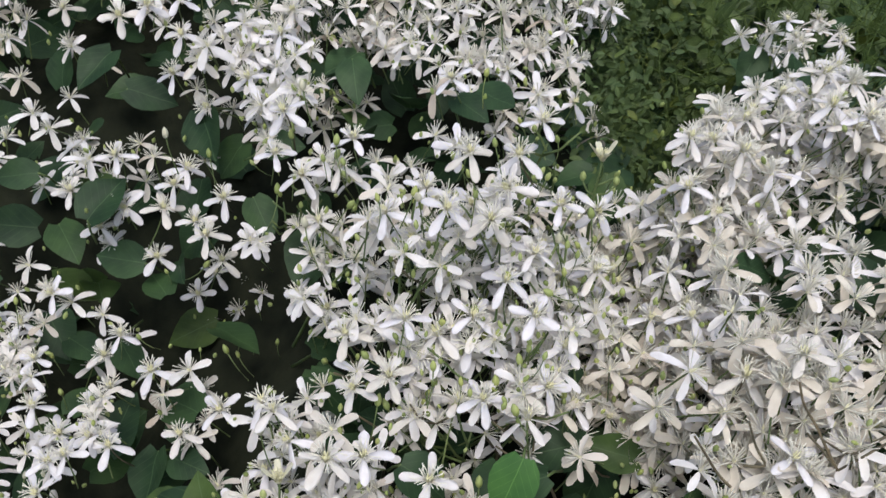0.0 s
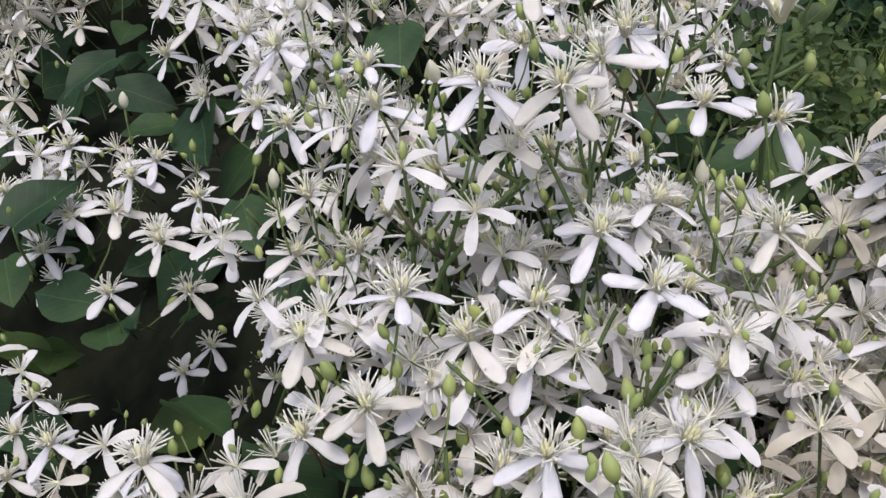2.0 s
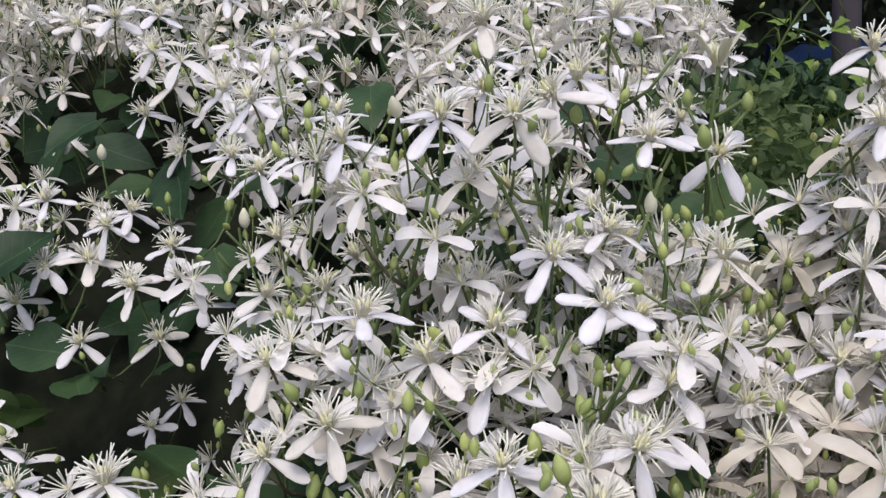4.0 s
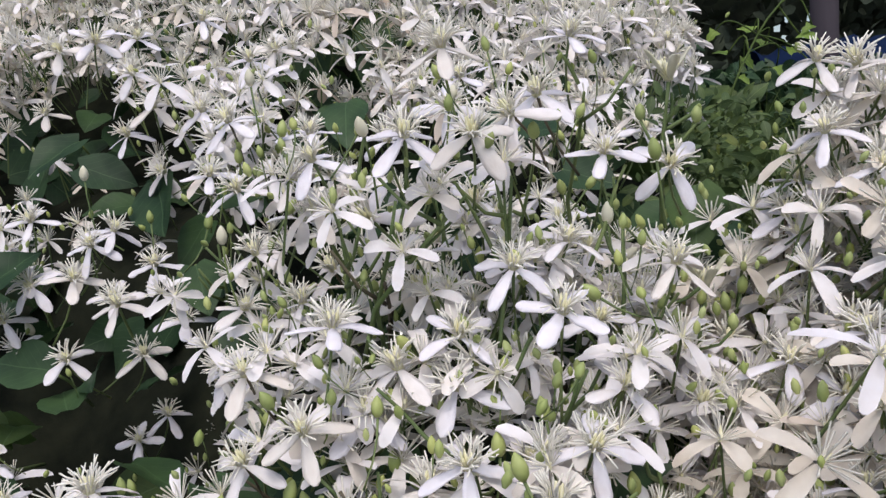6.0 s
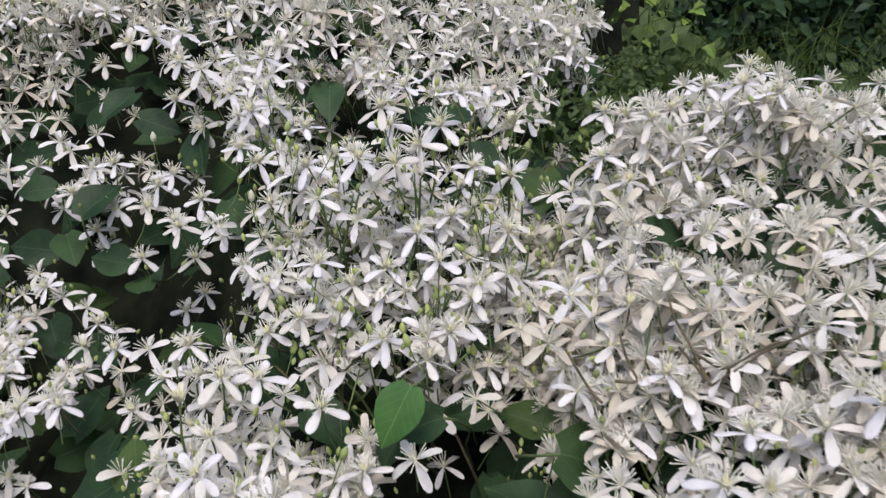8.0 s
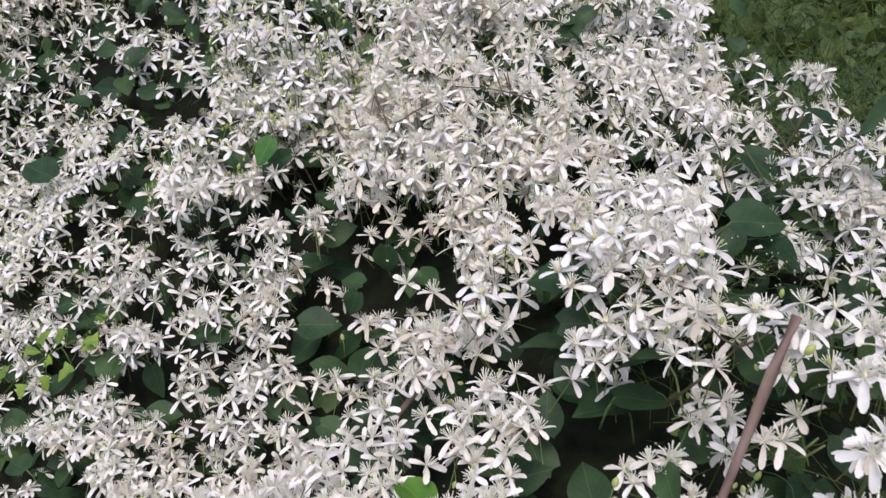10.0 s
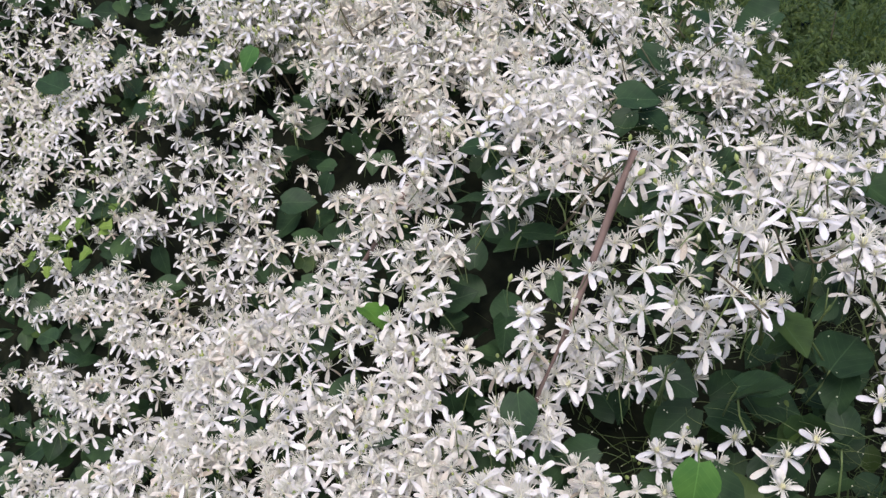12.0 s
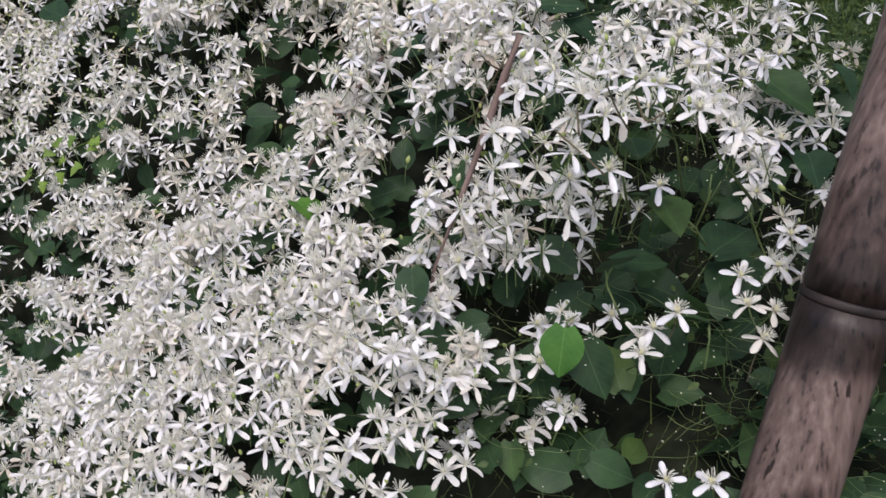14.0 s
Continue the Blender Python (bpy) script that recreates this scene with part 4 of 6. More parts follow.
HOLLOWS_END_A = [
    (-0.379, 0.294, 0.824, 0.025), (-0.4, 0.271, 0.771, 0.018), (-0.228, 0.198, 0.812, 0.019), (-0.273, 0.245, 0.778, 0.02), (-0.191, 0.097, 0.775, 0.015),
    (-0.242, 0.145, 0.733, 0.016), (-0.349, 0.234, 0.723, 0.014), (-0.189, 0.067, 0.74, 0.015), (-0.262, 0.059, 0.701, 0.016), (-0.374, 0.15, 0.605, 0.018),
    (-0.186, 0.157, 0.8, 0.012), (-0.286, 0.253, 0.836, 0.02), (-0.349, 0.182, 0.663, 0.014), (-0.398, 0.226, 0.704, 0.015), (-0.15, -0.009, 0.729, 0.011),
    (-0.187, 0.022, 0.693, 0.012),
]
HOLLOWS_END_B = [
    (-0.238, 0.026, 0.672, 0.013), (-0.119, 0.096, 0.801, 0.008), (-0.061, 0.097, 0.798, 0.008), (-0.099, 0.08, 0.758, 0.008), (0.357, -0.022, 0.99, 0.009),
    (0.347, -0.047, 0.963, 0.005), (0.432, -0.085, 0.96, 0.007), (0.463, -0.119, 0.977, 0.008), (0.397, -0.116, 0.966, 0.006), (0.389, -0.149, 0.978, 0.004),
    (0.317, -0.009, 1, 0.007), (0.503, -0.074, 0.95, 0.007), (0.093, 0.238, 0.973, 0.016), (0.302, 0.086, 1.056, 0.01), (-0.447, 0.459, 1.047, 0.015),
    (0.49, -0.128, 1.066, 0.004),
]
END_SPRAY_A = [
    (0.5, 0.25, 1.147), (0.525, 0.26, 1.149), (0.547, 0.25, 1.156), (0.56, 0.25, 1.151), (0.564, 0.26, 1.166),
    (0.544, 0.26, 1.127), (0.552, 0.255, 1.121), (0.566, 0.26, 1.105), (0.549, 0.26, 1.103), (0.517, 0.235, 1.116),
    (0.527, 0.24, 1.117), (0.49, 0.22, 1.099), (0.577, 0.27, 1.163), (0.629, 0.2, 1.144), (0.616, 0.19, 1.131),
    (0.636, 0.18, 1.141), (0.639, 0.17, 1.135), (0.632, 0.1, 1.169), (0.619, 0.185, 1.121), (0.634, 0.18, 1.122),
    (0.591, 0.29, 1.079), (0.61, 0.28, 1.085),
]
END_SPRAY_B = [
    (0.582, 0.27, 1.074), (0.64, 0.15, 1.12), (0.65, 0.15, 1.111), (0.64, 0.15, 1.103), (0.553, 0.22, 1.086),
    (0.585, 0.2, 1.075), (0.583, 0.03, 1.134), (0.587, 0, 1.141), (0.612, 0.05, 1.122), (0.624, 0.05, 1.116),
    (0.636, 0.06, 1.119), (0.563, 0, 1.135), (0.575, -0.02, 1.135), (0.588, 0, 1.125), (0.611, 0.03, 1.111),
    (0.41, 0.27, 1.143), (0.395, 0.25, 1.124), (0.409, 0.25, 1.121), (0.422, 0.25, 1.115), (0.402, 0.24, 1.113),
    (0.422, 0.23, 1.099),
]
BROWN_STEMS_END = [
    [(418, 240, 1185), (434, 240, 1171), (444, 240, 1158), (450, 240, 1131), (453, 240, 1121)],
    [(474, 240, 1183), (485, 240, 1168), (495, 240, 1152)],
    [(501, 240, 1182), (495, 240, 1167), (488, 240, 1152)],
    [(462, 240, 1158), (476, 240, 1136), (481, 240, 1126)],
    [(392, 240, 1186), (403, 240, 1175), (413, 240, 1167)],
    [(429, 240, 1177), (421, 240, 1164), (418, 240, 1153)],
]
BROWN_STEMS_FOOT = [
    [(516, 240, 1141), (525, 240, 1151), (539, 240, 1161)],
    [(489, 240, 1183), (502, 240, 1162)],
    [(619, 200, 1192), (618, 200, 1169)],
    [(536, -140, 1160), (541, -140, 1147), (548, -140, 1135)],
    [(552, -140, 1154), (557, -140, 1138), (567, -140, 1145)],
    [(520, -140, 1147), (521, -140, 1130)],
    [(509, -150, 1137), (527, -150, 1121), (537, -150, 1111)],
]
HOLLOWS_DEEPER_LEFT = [
    (-0.169, 0.535, 1.256, 0.007), (-0.149, 0.559, 1.239, 0.005), (-0.154, 0.541, 1.255, 0.004), (-0.189, 0.607, 1.259, 0.005), (-0.162, 0.56, 1.218, 0.006),
    (-0.057, 0.467, 1.223, 0.003), (-0.08, 0.535, 1.222, 0.004), (-0.299, 0.628, 1.251, 0.006), (0.061, 0.6, 1.249, 0.005), (0.081, 0.608, 1.249, 0.005),
]
HOLLOWS_DEEPER_NEAR = [
    (-0.263, 0.64, 1.252, 0.018), (-0.062, 0.31, 1.036, 0.008), (0.133, 0.258, 1.079, 0.015), (0.114, 0.33, 1.046, 0.018), (0.151, 0.268, 1.084, 0.009),
    (0.133, 0.352, 1.048, 0.01), (0.189, 0.212, 1.074, 0.008), (0.09, 0.261, 1.03, 0.009), (0.33, 0.186, 1.1, 0.009), (0.304, 0.192, 1.117, 0.006),
    (0.334, 0.158, 1.093, 0.008), (0.398, 0.305, 1.122, 0.009), (0.183, 0.252, 1.106, 0.007), (0.228, 0.192, 1.094, 0.005), (0.099, 0.203, 0.975, 0.007),
]
HOLLOWS_END_C = [
    (-0.248, 0.219, 0.797, 0.021), (-0.307, 0.28, 0.753, 0.022), (-0.237, 0.14, 0.737, 0.017), (-0.283, 0.184, 0.698, 0.018), (-0.342, 0.227, 0.728, 0.015),
    (-0.181, 0.06, 0.747, 0.016), (-0.214, 0.186, 0.778, 0.014), (-0.35, 0.183, 0.662, 0.015), (-0.392, 0.22, 0.708, 0.015), (-0.159, -0.002, 0.72, 0.012),
    (-0.115, 0.091, 0.805, 0.008), (0.35, -0.055, 0.969, 0.006), (0.461, -0.097, 0.959, 0.009), (0.398, -0.123, 0.971, 0.006), (0.381, -0.12, 0.951, 0.004),
    (0.318, -0.012, 1.001, 0.008), (0.303, 0.081, 1.058, 0.01), (-0.443, 0.455, 1.048, 0.016), (0.49, -0.136, 1.072, 0.004), (0.488, -0.067, 1.026, 0.005),
]
END_SPRAY_C = [
    (0.599, -0.031, 1.07), (0.618, -0.021, 1.063), (0.604, -0.036, 1.056), (0.627, -0.017, 1.044), (0.683, 0.2, 1.02),
    (0.611, -0.05, 1.1), (0.624, -0.03, 1.091), (0.638, -0.012, 1.081), (0.642, -0.066, 1.014), (0.648, -0.06, 1.035),
    (0.624, -0.107, 1.005), (0.64, -0.1, 1), (0.634, -0.115, 0.988), (0.629, -0.12, 0.969), (0.504, -0.115, 0.917),
    (0.515, -0.115, 0.911), (0.583, -0.2, 0.938), (0.61, -0.18, 0.922),
]
HOLLOWS_INNER_LEFT = [
    (-0.233, 0.555, 1.07, 0.007), (-0.059, 0.357, 1.147, 0.004), (-0.061, 0.365, 1.132, 0.003), (-0.193, 0.479, 1.101, 0.006), (-0.151, 0.432, 1.103, 0.002),
    (-0.23, 0.554, 1.066, 0.006), (-0.059, 0.36, 1.151, 0.004), (-0.056, 0.36, 1.141, 0.004), (-0.05, 0.36, 1.136, 0.002),
    (0.085, 0.326, 1.115, 0.008), (0.073, 0.331, 1.113, 0.007),
    (-0.313, 0.652, 1.28, 0.006), (-0.3, 0.625, 1.232, 0.008), (-0.277, 0.632, 1.244, 0.008), (-0.272, 0.661, 1.22, 0.01), (-0.247, 0.644, 1.276, 0.006),
    (-0.109, 0.506, 1.233, 0.004), (-0.155, 0.607, 1.234, 0.005),
]
HOLLOWS_INNER_C = [
    (-0.266, 0.652, 1.281, 0.018), (-0.235, 0.644, 1.268, 0.014), (-0.269, 0.634, 1.253, 0.014), (-0.168, 0.567, 1.216, 0.011), (-0.195, 0.578, 1.226, 0.015),
    (-0.129, 0.548, 1.254, 0.006), (-0.097, 0.452, 1.205, 0.008), (-0.138, 0.536, 1.199, 0.011), (-0.087, 0.467, 1.21, 0.005), (-0.272, 0.651, 1.314, 0.007),
    (-0.348, 0.768, 1.334, 0.009), (-0.107, 0.497, 1.214, 0.006), (-0.143, 0.574, 1.21, 0.007), (-0.288, 0.651, 1.283, 0.009), (-0.097, 0.517, 1.235, 0.004),
    (-0.077, 0.525, 1.251, 0.004), (-0.186, 0.538, 1.21, 0.008), (-0.256, 0.65, 1.205, 0.011),
]
HOLLOWS_INNER_A = [
    (-0.282, 0.498, 1.165, 0.014), (-0.064, 0.559, 1.241, 0.011), (0.11, 0.26, 1.052, 0.009), (0.164, 0.258, 1.092, 0.004), (0.183, 0.33, 1.177, 0.006),
    (0.185, 0.253, 1.11, 0.003), (0.213, 0.236, 1.07, 0.004), (0.237, 0.254, 1.098, 0.003), (0.235, 0.206, 1.099, 0.003), (0.242, 0.205, 1.106, 0.003),
    (0.251, 0.201, 1.103, 0.003), (0.268, 0.227, 1.121, 0.003), (0.3, 0.25, 1.125, 0.004), (0.305, 0.231, 1.126, 0.009), (0.294, 0.186, 1.113, 0.005),
    (0.304, 0.209, 1.115, 0.008),
]
HOLLOWS_INNER_B = [
    (0.2, 0.241, 1.082, 0.005), (0.265, 0.11, 1.067, 0.005), (0.275, 0.145, 1.103, 0.004), (0.329, 0.135, 1.085, 0.01), (0.348, 0.19, 1.11, 0.005),
    (0.348, 0.179, 1.094, 0.009), (0.361, 0.149, 1.123, 0.007), (0.372, 0.083, 1.125, 0.004), (0.407, 0.184, 1.133, 0.01),
]
HOLLOWS_END_D = [
    (-0.369, 0.244, 0.721, 0.016), (-0.317, 0.176, 0.702, 0.015), (-0.048, -0.123, 0.725, 0.008), (-0.342, 0.245, 0.77, 0.019), (-0.298, 0.22, 0.751, 0.015),
    (-0.161, 0.089, 0.777, 0.008), (-0.142, 0.137, 0.823, 0.013), (-0.093, 0.133, 0.838, 0.009), (-0.054, 0.131, 0.827, 0.007), (0.075, -0.028, 0.891, 0.007),
    (-0.027, 0.083, 0.808, 0.009), (-0.033, 0.249, 0.991, 0.009), (0.211, -0.148, 0.89, 0.008), (0.008, 0.27, 1.048, 0.012), (0.292, -0.174, 0.903, 0.006),
    (0.212, 0.098, 1.027, 0.014), (0.144, 0.223, 0.975, 0.017), (0.341, -0.041, 0.977, 0.008), (0.299, 0.147, 1.032, 0.006), (0.395, -0.116, 0.977, 0.005),
    (0.437, -0.071, 0.973, 0.011),
]
MOUNDS = np.array(MOUNDS_FRONT + MOUNDS_BACK)
HOLLOWS = np.array(HOLLOWS_LEFT + HOLLOWS_BACK + HOLLOWS_FOOT + HOLLOWS_SHADE + HOLLOWS_MIDDLE + HOLLOWS_NOOK + HOLLOWS_EDGE + HOLLOWS_LATE + HOLLOWS_FRONT + HOLLOWS_TWIG + HOLLOWS_FAR + HOLLOWS_DEEP_LEFT + HOLLOWS_DEEPER_LEFT + HOLLOWS_DEEP_NEAR + HOLLOWS_DEEPER_NEAR + HOLLOWS_END_A + HOLLOWS_END_B + HOLLOWS_END_C + HOLLOWS_INNER_LEFT + HOLLOWS_INNER_C + HOLLOWS_INNER_A + HOLLOWS_INNER_B + HOLLOWS_END_D)
# the open side that each hollow gapes towards
MOUTHS = np.array([(0.045, 0.14, 1.25)] * len(HOLLOWS_LEFT + HOLLOWS_BACK + HOLLOWS_FOOT + HOLLOWS_SHADE) + [(0.06, 0.05, 1.30)] * len(HOLLOWS_MIDDLE) + [(0.113, -0.03, 1.305)] * len(HOLLOWS_NOOK) + [(0.27, -0.28, 1.33)] * len(HOLLOWS_EDGE + HOLLOWS_LATE) + [(0.50, -0.56, 1.36)] * len(HOLLOWS_FRONT + HOLLOWS_TWIG + HOLLOWS_FAR) + [(0.045, 0.14, 1.25)] * len(HOLLOWS_DEEP_LEFT + HOLLOWS_DEEPER_LEFT) + [(0.27, -0.28, 1.33)] * len(HOLLOWS_DEEP_NEAR + HOLLOWS_DEEPER_NEAR) + [(0.50, -0.56, 1.36)] * len(HOLLOWS_END_A + HOLLOWS_END_B + HOLLOWS_END_C) + [(0.045, 0.14, 1.25)] * len(HOLLOWS_INNER_LEFT + HOLLOWS_INNER_C) + [(0.16, -0.145, 1.34)] * len(HOLLOWS_INNER_A) + [(0.27, -0.28, 1.33)] * len(HOLLOWS_INNER_B) + [(0.588, -0.589, 1.31)] * len(HOLLOWS_END_D))


def bank(x, y):
    """The height of the bank's blossom at x, y (arrays)."""
    x, y = np.atleast_1d(x), np.atleast_1d(y)
    w = np.exp(-((x[:, None] - MOUNDS[:, 0]) ** 2 + (y[:, None] - MOUNDS[:, 1]) ** 2) / (2 * 0.075 ** 2))
    return SLOPE[0] + SLOPE[1] * x + SLOPE[2] * y + (w @ MOUNDS[:, 2]) / (w.sum(1) + 0.02)


def weedy(x, y):
    """The strip of weeds beyond the right end of the bank."""
    return ((y > 0.50) & (x > 0.125 + 0.13 * (y - 0.6))) | ((x > 0.57) & (y > 0.24))


def skirt(x, y):
    """1 on the bank, falling to 0 round its ragged foot."""
    x, y = np.atleast_1d(x), np.atleast_1d(y)
    u = (np.abs((x + 0.075) / 1.125) ** 6 + np.abs((y - 0.54) / 1.16) ** 6) ** (1 / 6)
    u = u + 0.05 * np.sin(7 * x + 1.3) * np.sin(6 * y)
    s = np.clip((1.03 - u) / 0.24, 0, 1)
    return s * s * (3 - 2 * s)


# ---- mesh helpers ----
def part(name, bm, mat, parent=None, label="", smooth=True):
    me = bpy.data.meshes.new(name)
    bm.to_mesh(me)
    bm.free()
    if smooth:
        me.polygons.foreach_set("use_smooth", [True] * len(me.polygons))
    for m in mat if isinstance(mat, (list, tuple)) else (mat,):
        me.materials.append(m)
    ob = new(name, me)
    ob.parent = parent
    return tagged(ob, label)


def sheet(name, verts, faces, mats, index=None, uvs=None, parent=None):
    """A mesh of many loose pieces at once; all faces have as many corners."""
    me = bpy.data.meshes.new(name)
    verts, faces = np.asarray(verts, np.float32), np.asarray(faces, np.int32)
    n, k = faces.shape
    me.vertices.add(len(verts))
    me.vertices.foreach_set("co", verts.ravel())
    me.loops.add(n * k)
    me.loops.foreach_set("vertex_index", faces.ravel())
    me.polygons.add(n)
    me.polygons.foreach_set("loop_start", np.arange(0, n * k, k, dtype=np.int32))
    me.polygons.foreach_set("use_smooth", np.ones(n, bool))
    if index is not None:
        me.polygons.foreach_set("material_index", np.asarray(index, np.int32))
    if uvs is not None:
        layer = me.uv_layers.new(name="UVMap")
        layer.data.foreach_set("uv", np.asarray(uvs, np.float32)[faces.ravel()].ravel())
    me.update(calc_edges=True)
    for m in mats:
        me.materials.append(m)
    ob = new(name, me)
    ob.parent = parent
    return ob


def tube(bm, points, radii, sides=6):
    """A round, tapering stem along the points, closed at both ends."""
    pts = [Vector(p) for p in points]
    rings = []
    for i, p in enumerate(pts):
        d = (pts[min(i + 1, len(pts) - 1)] - pts[max(i - 1, 0)]).normalized()
        a = d.orthogonal().normalized() if abs(d.z) > 0.9 else d.cross(Vector((0, 0, 1))).normalized()
        c = d.cross(a)
        rings.append([bm.verts.new(p + radii[i] * (math.cos(2 * math.pi * s / sides) * a + math.sin(2 * math.pi * s / sides) * c)) for s in range(sides)])
    for r, q in zip(rings, rings[1:]):
        for s in range(sides):
            bm.faces.new((r[s], r[(s + 1) % sides], q[(s + 1) % sides], q[s]))
    bm.faces.new(rings[0][::-1])
    bm.faces.new(rings[-1])


STATIONS = ((0.0, 0.22), (0.16, 0.44), (0.36, 0.74), (0.58, 0.96), (0.78, 1.0), (0.92, 0.74), (1.0, 0.26))


def petal_point(s, w, side, length, width, rise, droop, curl):
    z = length * (rise * s - droop * s * s) + curl * abs(side) * w * width
    return (length * s, side * w * width * 0.5, z)


def petal_bmesh(length, width, rise, droop, curl, thick=0.00035):
    bm = bmesh.new()
    rows = []
    for s, w in STATIONS:
        up = [bm.verts.new(petal_point(s, w, k, length, width, rise, droop, curl)) for k in (-1, -0.45, 0.45, 1)]
        low = [bm.verts.new(Vector(petal_point(s, w, k * 0.96, length, width, rise, droop, curl)) - Vector((0, 0, thick))) for k in (-1, 0, 1)]
        rows.append((up, low))
    for (u, l), (v, m) in zip(rows, rows[1:]):
        for k in range(3):
            bm.faces.new((u[k], v[k], v[k + 1], u[k + 1]))
        for k in range(2):
            bm.faces.new((l[k + 1], m[k + 1], m[k], l[k]))
        bm.faces.new((l[0], m[0], v[0], u[0]))
        bm.faces.new((u[3], v[3], m[2], l[2]))
    # soft waves, no two petals alike
    for v in bm.verts:
        q = Vector((v.co.x * 330, v.co.y * 420, length * 9e4))
        v.co.z += 0.0007 * noise.noise(q) * min(1.0, v.co.x / 0.004)
        v.co.y += 0.0004 * noise.noise(q + Vector((7, 3, 1)))
    bmesh.ops.recalc_face_normals(bm, faces=bm.faces)
    return bm


def tuft_bmesh(rng, count, reach, spread):
    """The brush of stamens: thin filaments that bend outwards, each with a longer anther at its tip."""
    bm = bmesh.new()
    for i in range(count):
        a = 2 * math.pi * (i + rng.uniform(-0.3, 0.3)) / count
        lean = spread * rng.uniform(0.25, 1.0)
        h = reach * rng.uniform(0.8, 1.1)
        out = Vector((math.cos(a), math.sin(a), 0))
        p0 = out * 0.0011 + Vector((0, 0, 0.0005))
        p1 = p0 + h * 0.5 * (out * math.sin(lean * 0.7) + Vector((0, 0, math.cos(lean * 0.7))))
        p2 = p1 + h * 0.5 * (out * math.sin(lean * 1.25) + Vector((0, 0, math.cos(lean * 1.25))))
        side = Vector((-out.y, out.x, 0)) * rng.gauss(0, 0.0009)
        p1, p2 = p1 + side, p2 + side * 0.4
        p15 = p1.lerp(p2, 0.45) + out * rng.uniform(-0.0005, 0.0003)
        tube(bm, (p0, p1, p15, p2), (0.00023, 0.00021, 0.00031, 0.00021), 4)
    return bm


def pistil_bmesh(rng):
    bm = bmesh.new()
    for i in range(7):
        a = i * 2.4
        r = 0.0009 * (i > 0)
        top = Vector((math.cos(a) * r * 1.7, math.sin(a) * r * 1.7, 0.0050 + rng.uniform(-0.0008, 0.0010)))
        foot = Vector((math.cos(a) * r, math.sin(a) * r, -0.0003))
        tube(bm, (foot, foot.lerp(top, 0.5), top), (0.00075, 0.0006, 0.0003), 4)
    return bm


def stalk_points(rng, length):
    bend = Vector((rng.uniform(-1, 1), rng.uniform(-1, 1), 0)) * length * 0.35
    return [Vector((0, 0, -0.0004)) + Vector((0, 0, -length)) * s + bend * s * s for s in (0, 0.3, 0.65, 1.0)]


def flower_kind(rng, hang):
    """One blossom with its parts, kept as the pattern for copies; the petal tips hang below the middle by that share of their length."""
    root = tagged(new("clematis_flower"), "small white star-shaped clematis blossom with four petals and a cream brush", "flower", "clematis blossoms")
    for k in range(4):
        length, width = 0.0138 * rng.uniform(0.95, 1.05), 0.0048 * rng.uniform(0.88, 1.14)
        droop = rng.uniform(0.10, 0.40)
        ob = part("petal", petal_bmesh(length, width, droop - hang * rng.uniform(0.8, 1.2), droop, -rng.uniform(0.0, 0.16)), NEAR_PETAL, root)
        ob.matrix_basis = pose(0, 0, 0, rng.uniform(-16, 16), 0, 90 * k + rng.uniform(-6, 6))
    part("stamen_brush", tuft_bmesh(rng, 30, 0.0088, radians(70)), STAMEN, root, "cream brush of fine stamens")
    part("pistil", pistil_bmesh(rng), PISTIL, root, "pale yellow pistil")
    bm = bmesh.new()
    tube(bm, stalk_points(rng, 0.030), (0.00055, 0.00045, 0.00045, 0.0005), 5)
    part("stalk", bm, STALK if rng.random() < 0.7 else BROWN_STALK, root, "thin green stalk")
    return root


def facing(rng, lean=24.0, slack=14.0):
    """A blossom's turn: it looks up and a little towards the open side of the bank."""
    return Euler((radians(rng.gauss(lean, slack)), radians(rng.gauss(0, slack)), 0)).to_matrix().to_4x4() @ pose(0, 0, 0, 0, 0, rng.uniform(0, 360))


# ---- ground, core of the bank ----
def ground_sheet():
    bm = bmesh.new()
    bmesh.ops.create_grid(bm, x_segments=60, y_segments=60, size=60)
    for v in bm.verts:
        v.co.z = 0.05 * noise.noise(v.co * 0.3)
    tagged(part("ground", bm, SOIL), "dark bare soil with scattered litter under the plants", "ground", kind="structure")


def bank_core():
    """A near-black sheet for the shade inside the bank, well under leaves and blossom."""
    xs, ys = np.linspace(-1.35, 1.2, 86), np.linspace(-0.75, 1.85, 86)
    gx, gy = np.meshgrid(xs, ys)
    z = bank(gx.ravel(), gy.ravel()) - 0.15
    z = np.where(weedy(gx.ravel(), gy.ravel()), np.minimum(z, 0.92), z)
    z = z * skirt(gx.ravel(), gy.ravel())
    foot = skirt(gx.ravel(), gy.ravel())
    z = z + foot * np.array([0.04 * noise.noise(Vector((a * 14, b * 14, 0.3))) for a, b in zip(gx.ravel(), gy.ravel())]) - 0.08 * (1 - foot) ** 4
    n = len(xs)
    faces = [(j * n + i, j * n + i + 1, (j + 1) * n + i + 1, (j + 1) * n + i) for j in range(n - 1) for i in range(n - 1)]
    ob = sheet("vine_core_shade_sheet", np.c_[gx.ravel(), gy.ravel(), z], faces, [CORE_SHADE])
    tagged(ob, "near-black sheet standing for the shade inside the vine thicket", "thicket", kind="stuff")


ground_sheet()
bank_core()

# ---- leaves ----
LEAF_ROWS = ((0.0, 0.42), (0.10, 0.80), (0.25, 0.98), (0.42, 1.0), (0.60, 0.84), (0.78, 0.54), (0.91, 0.24), (1.0, 0.02))


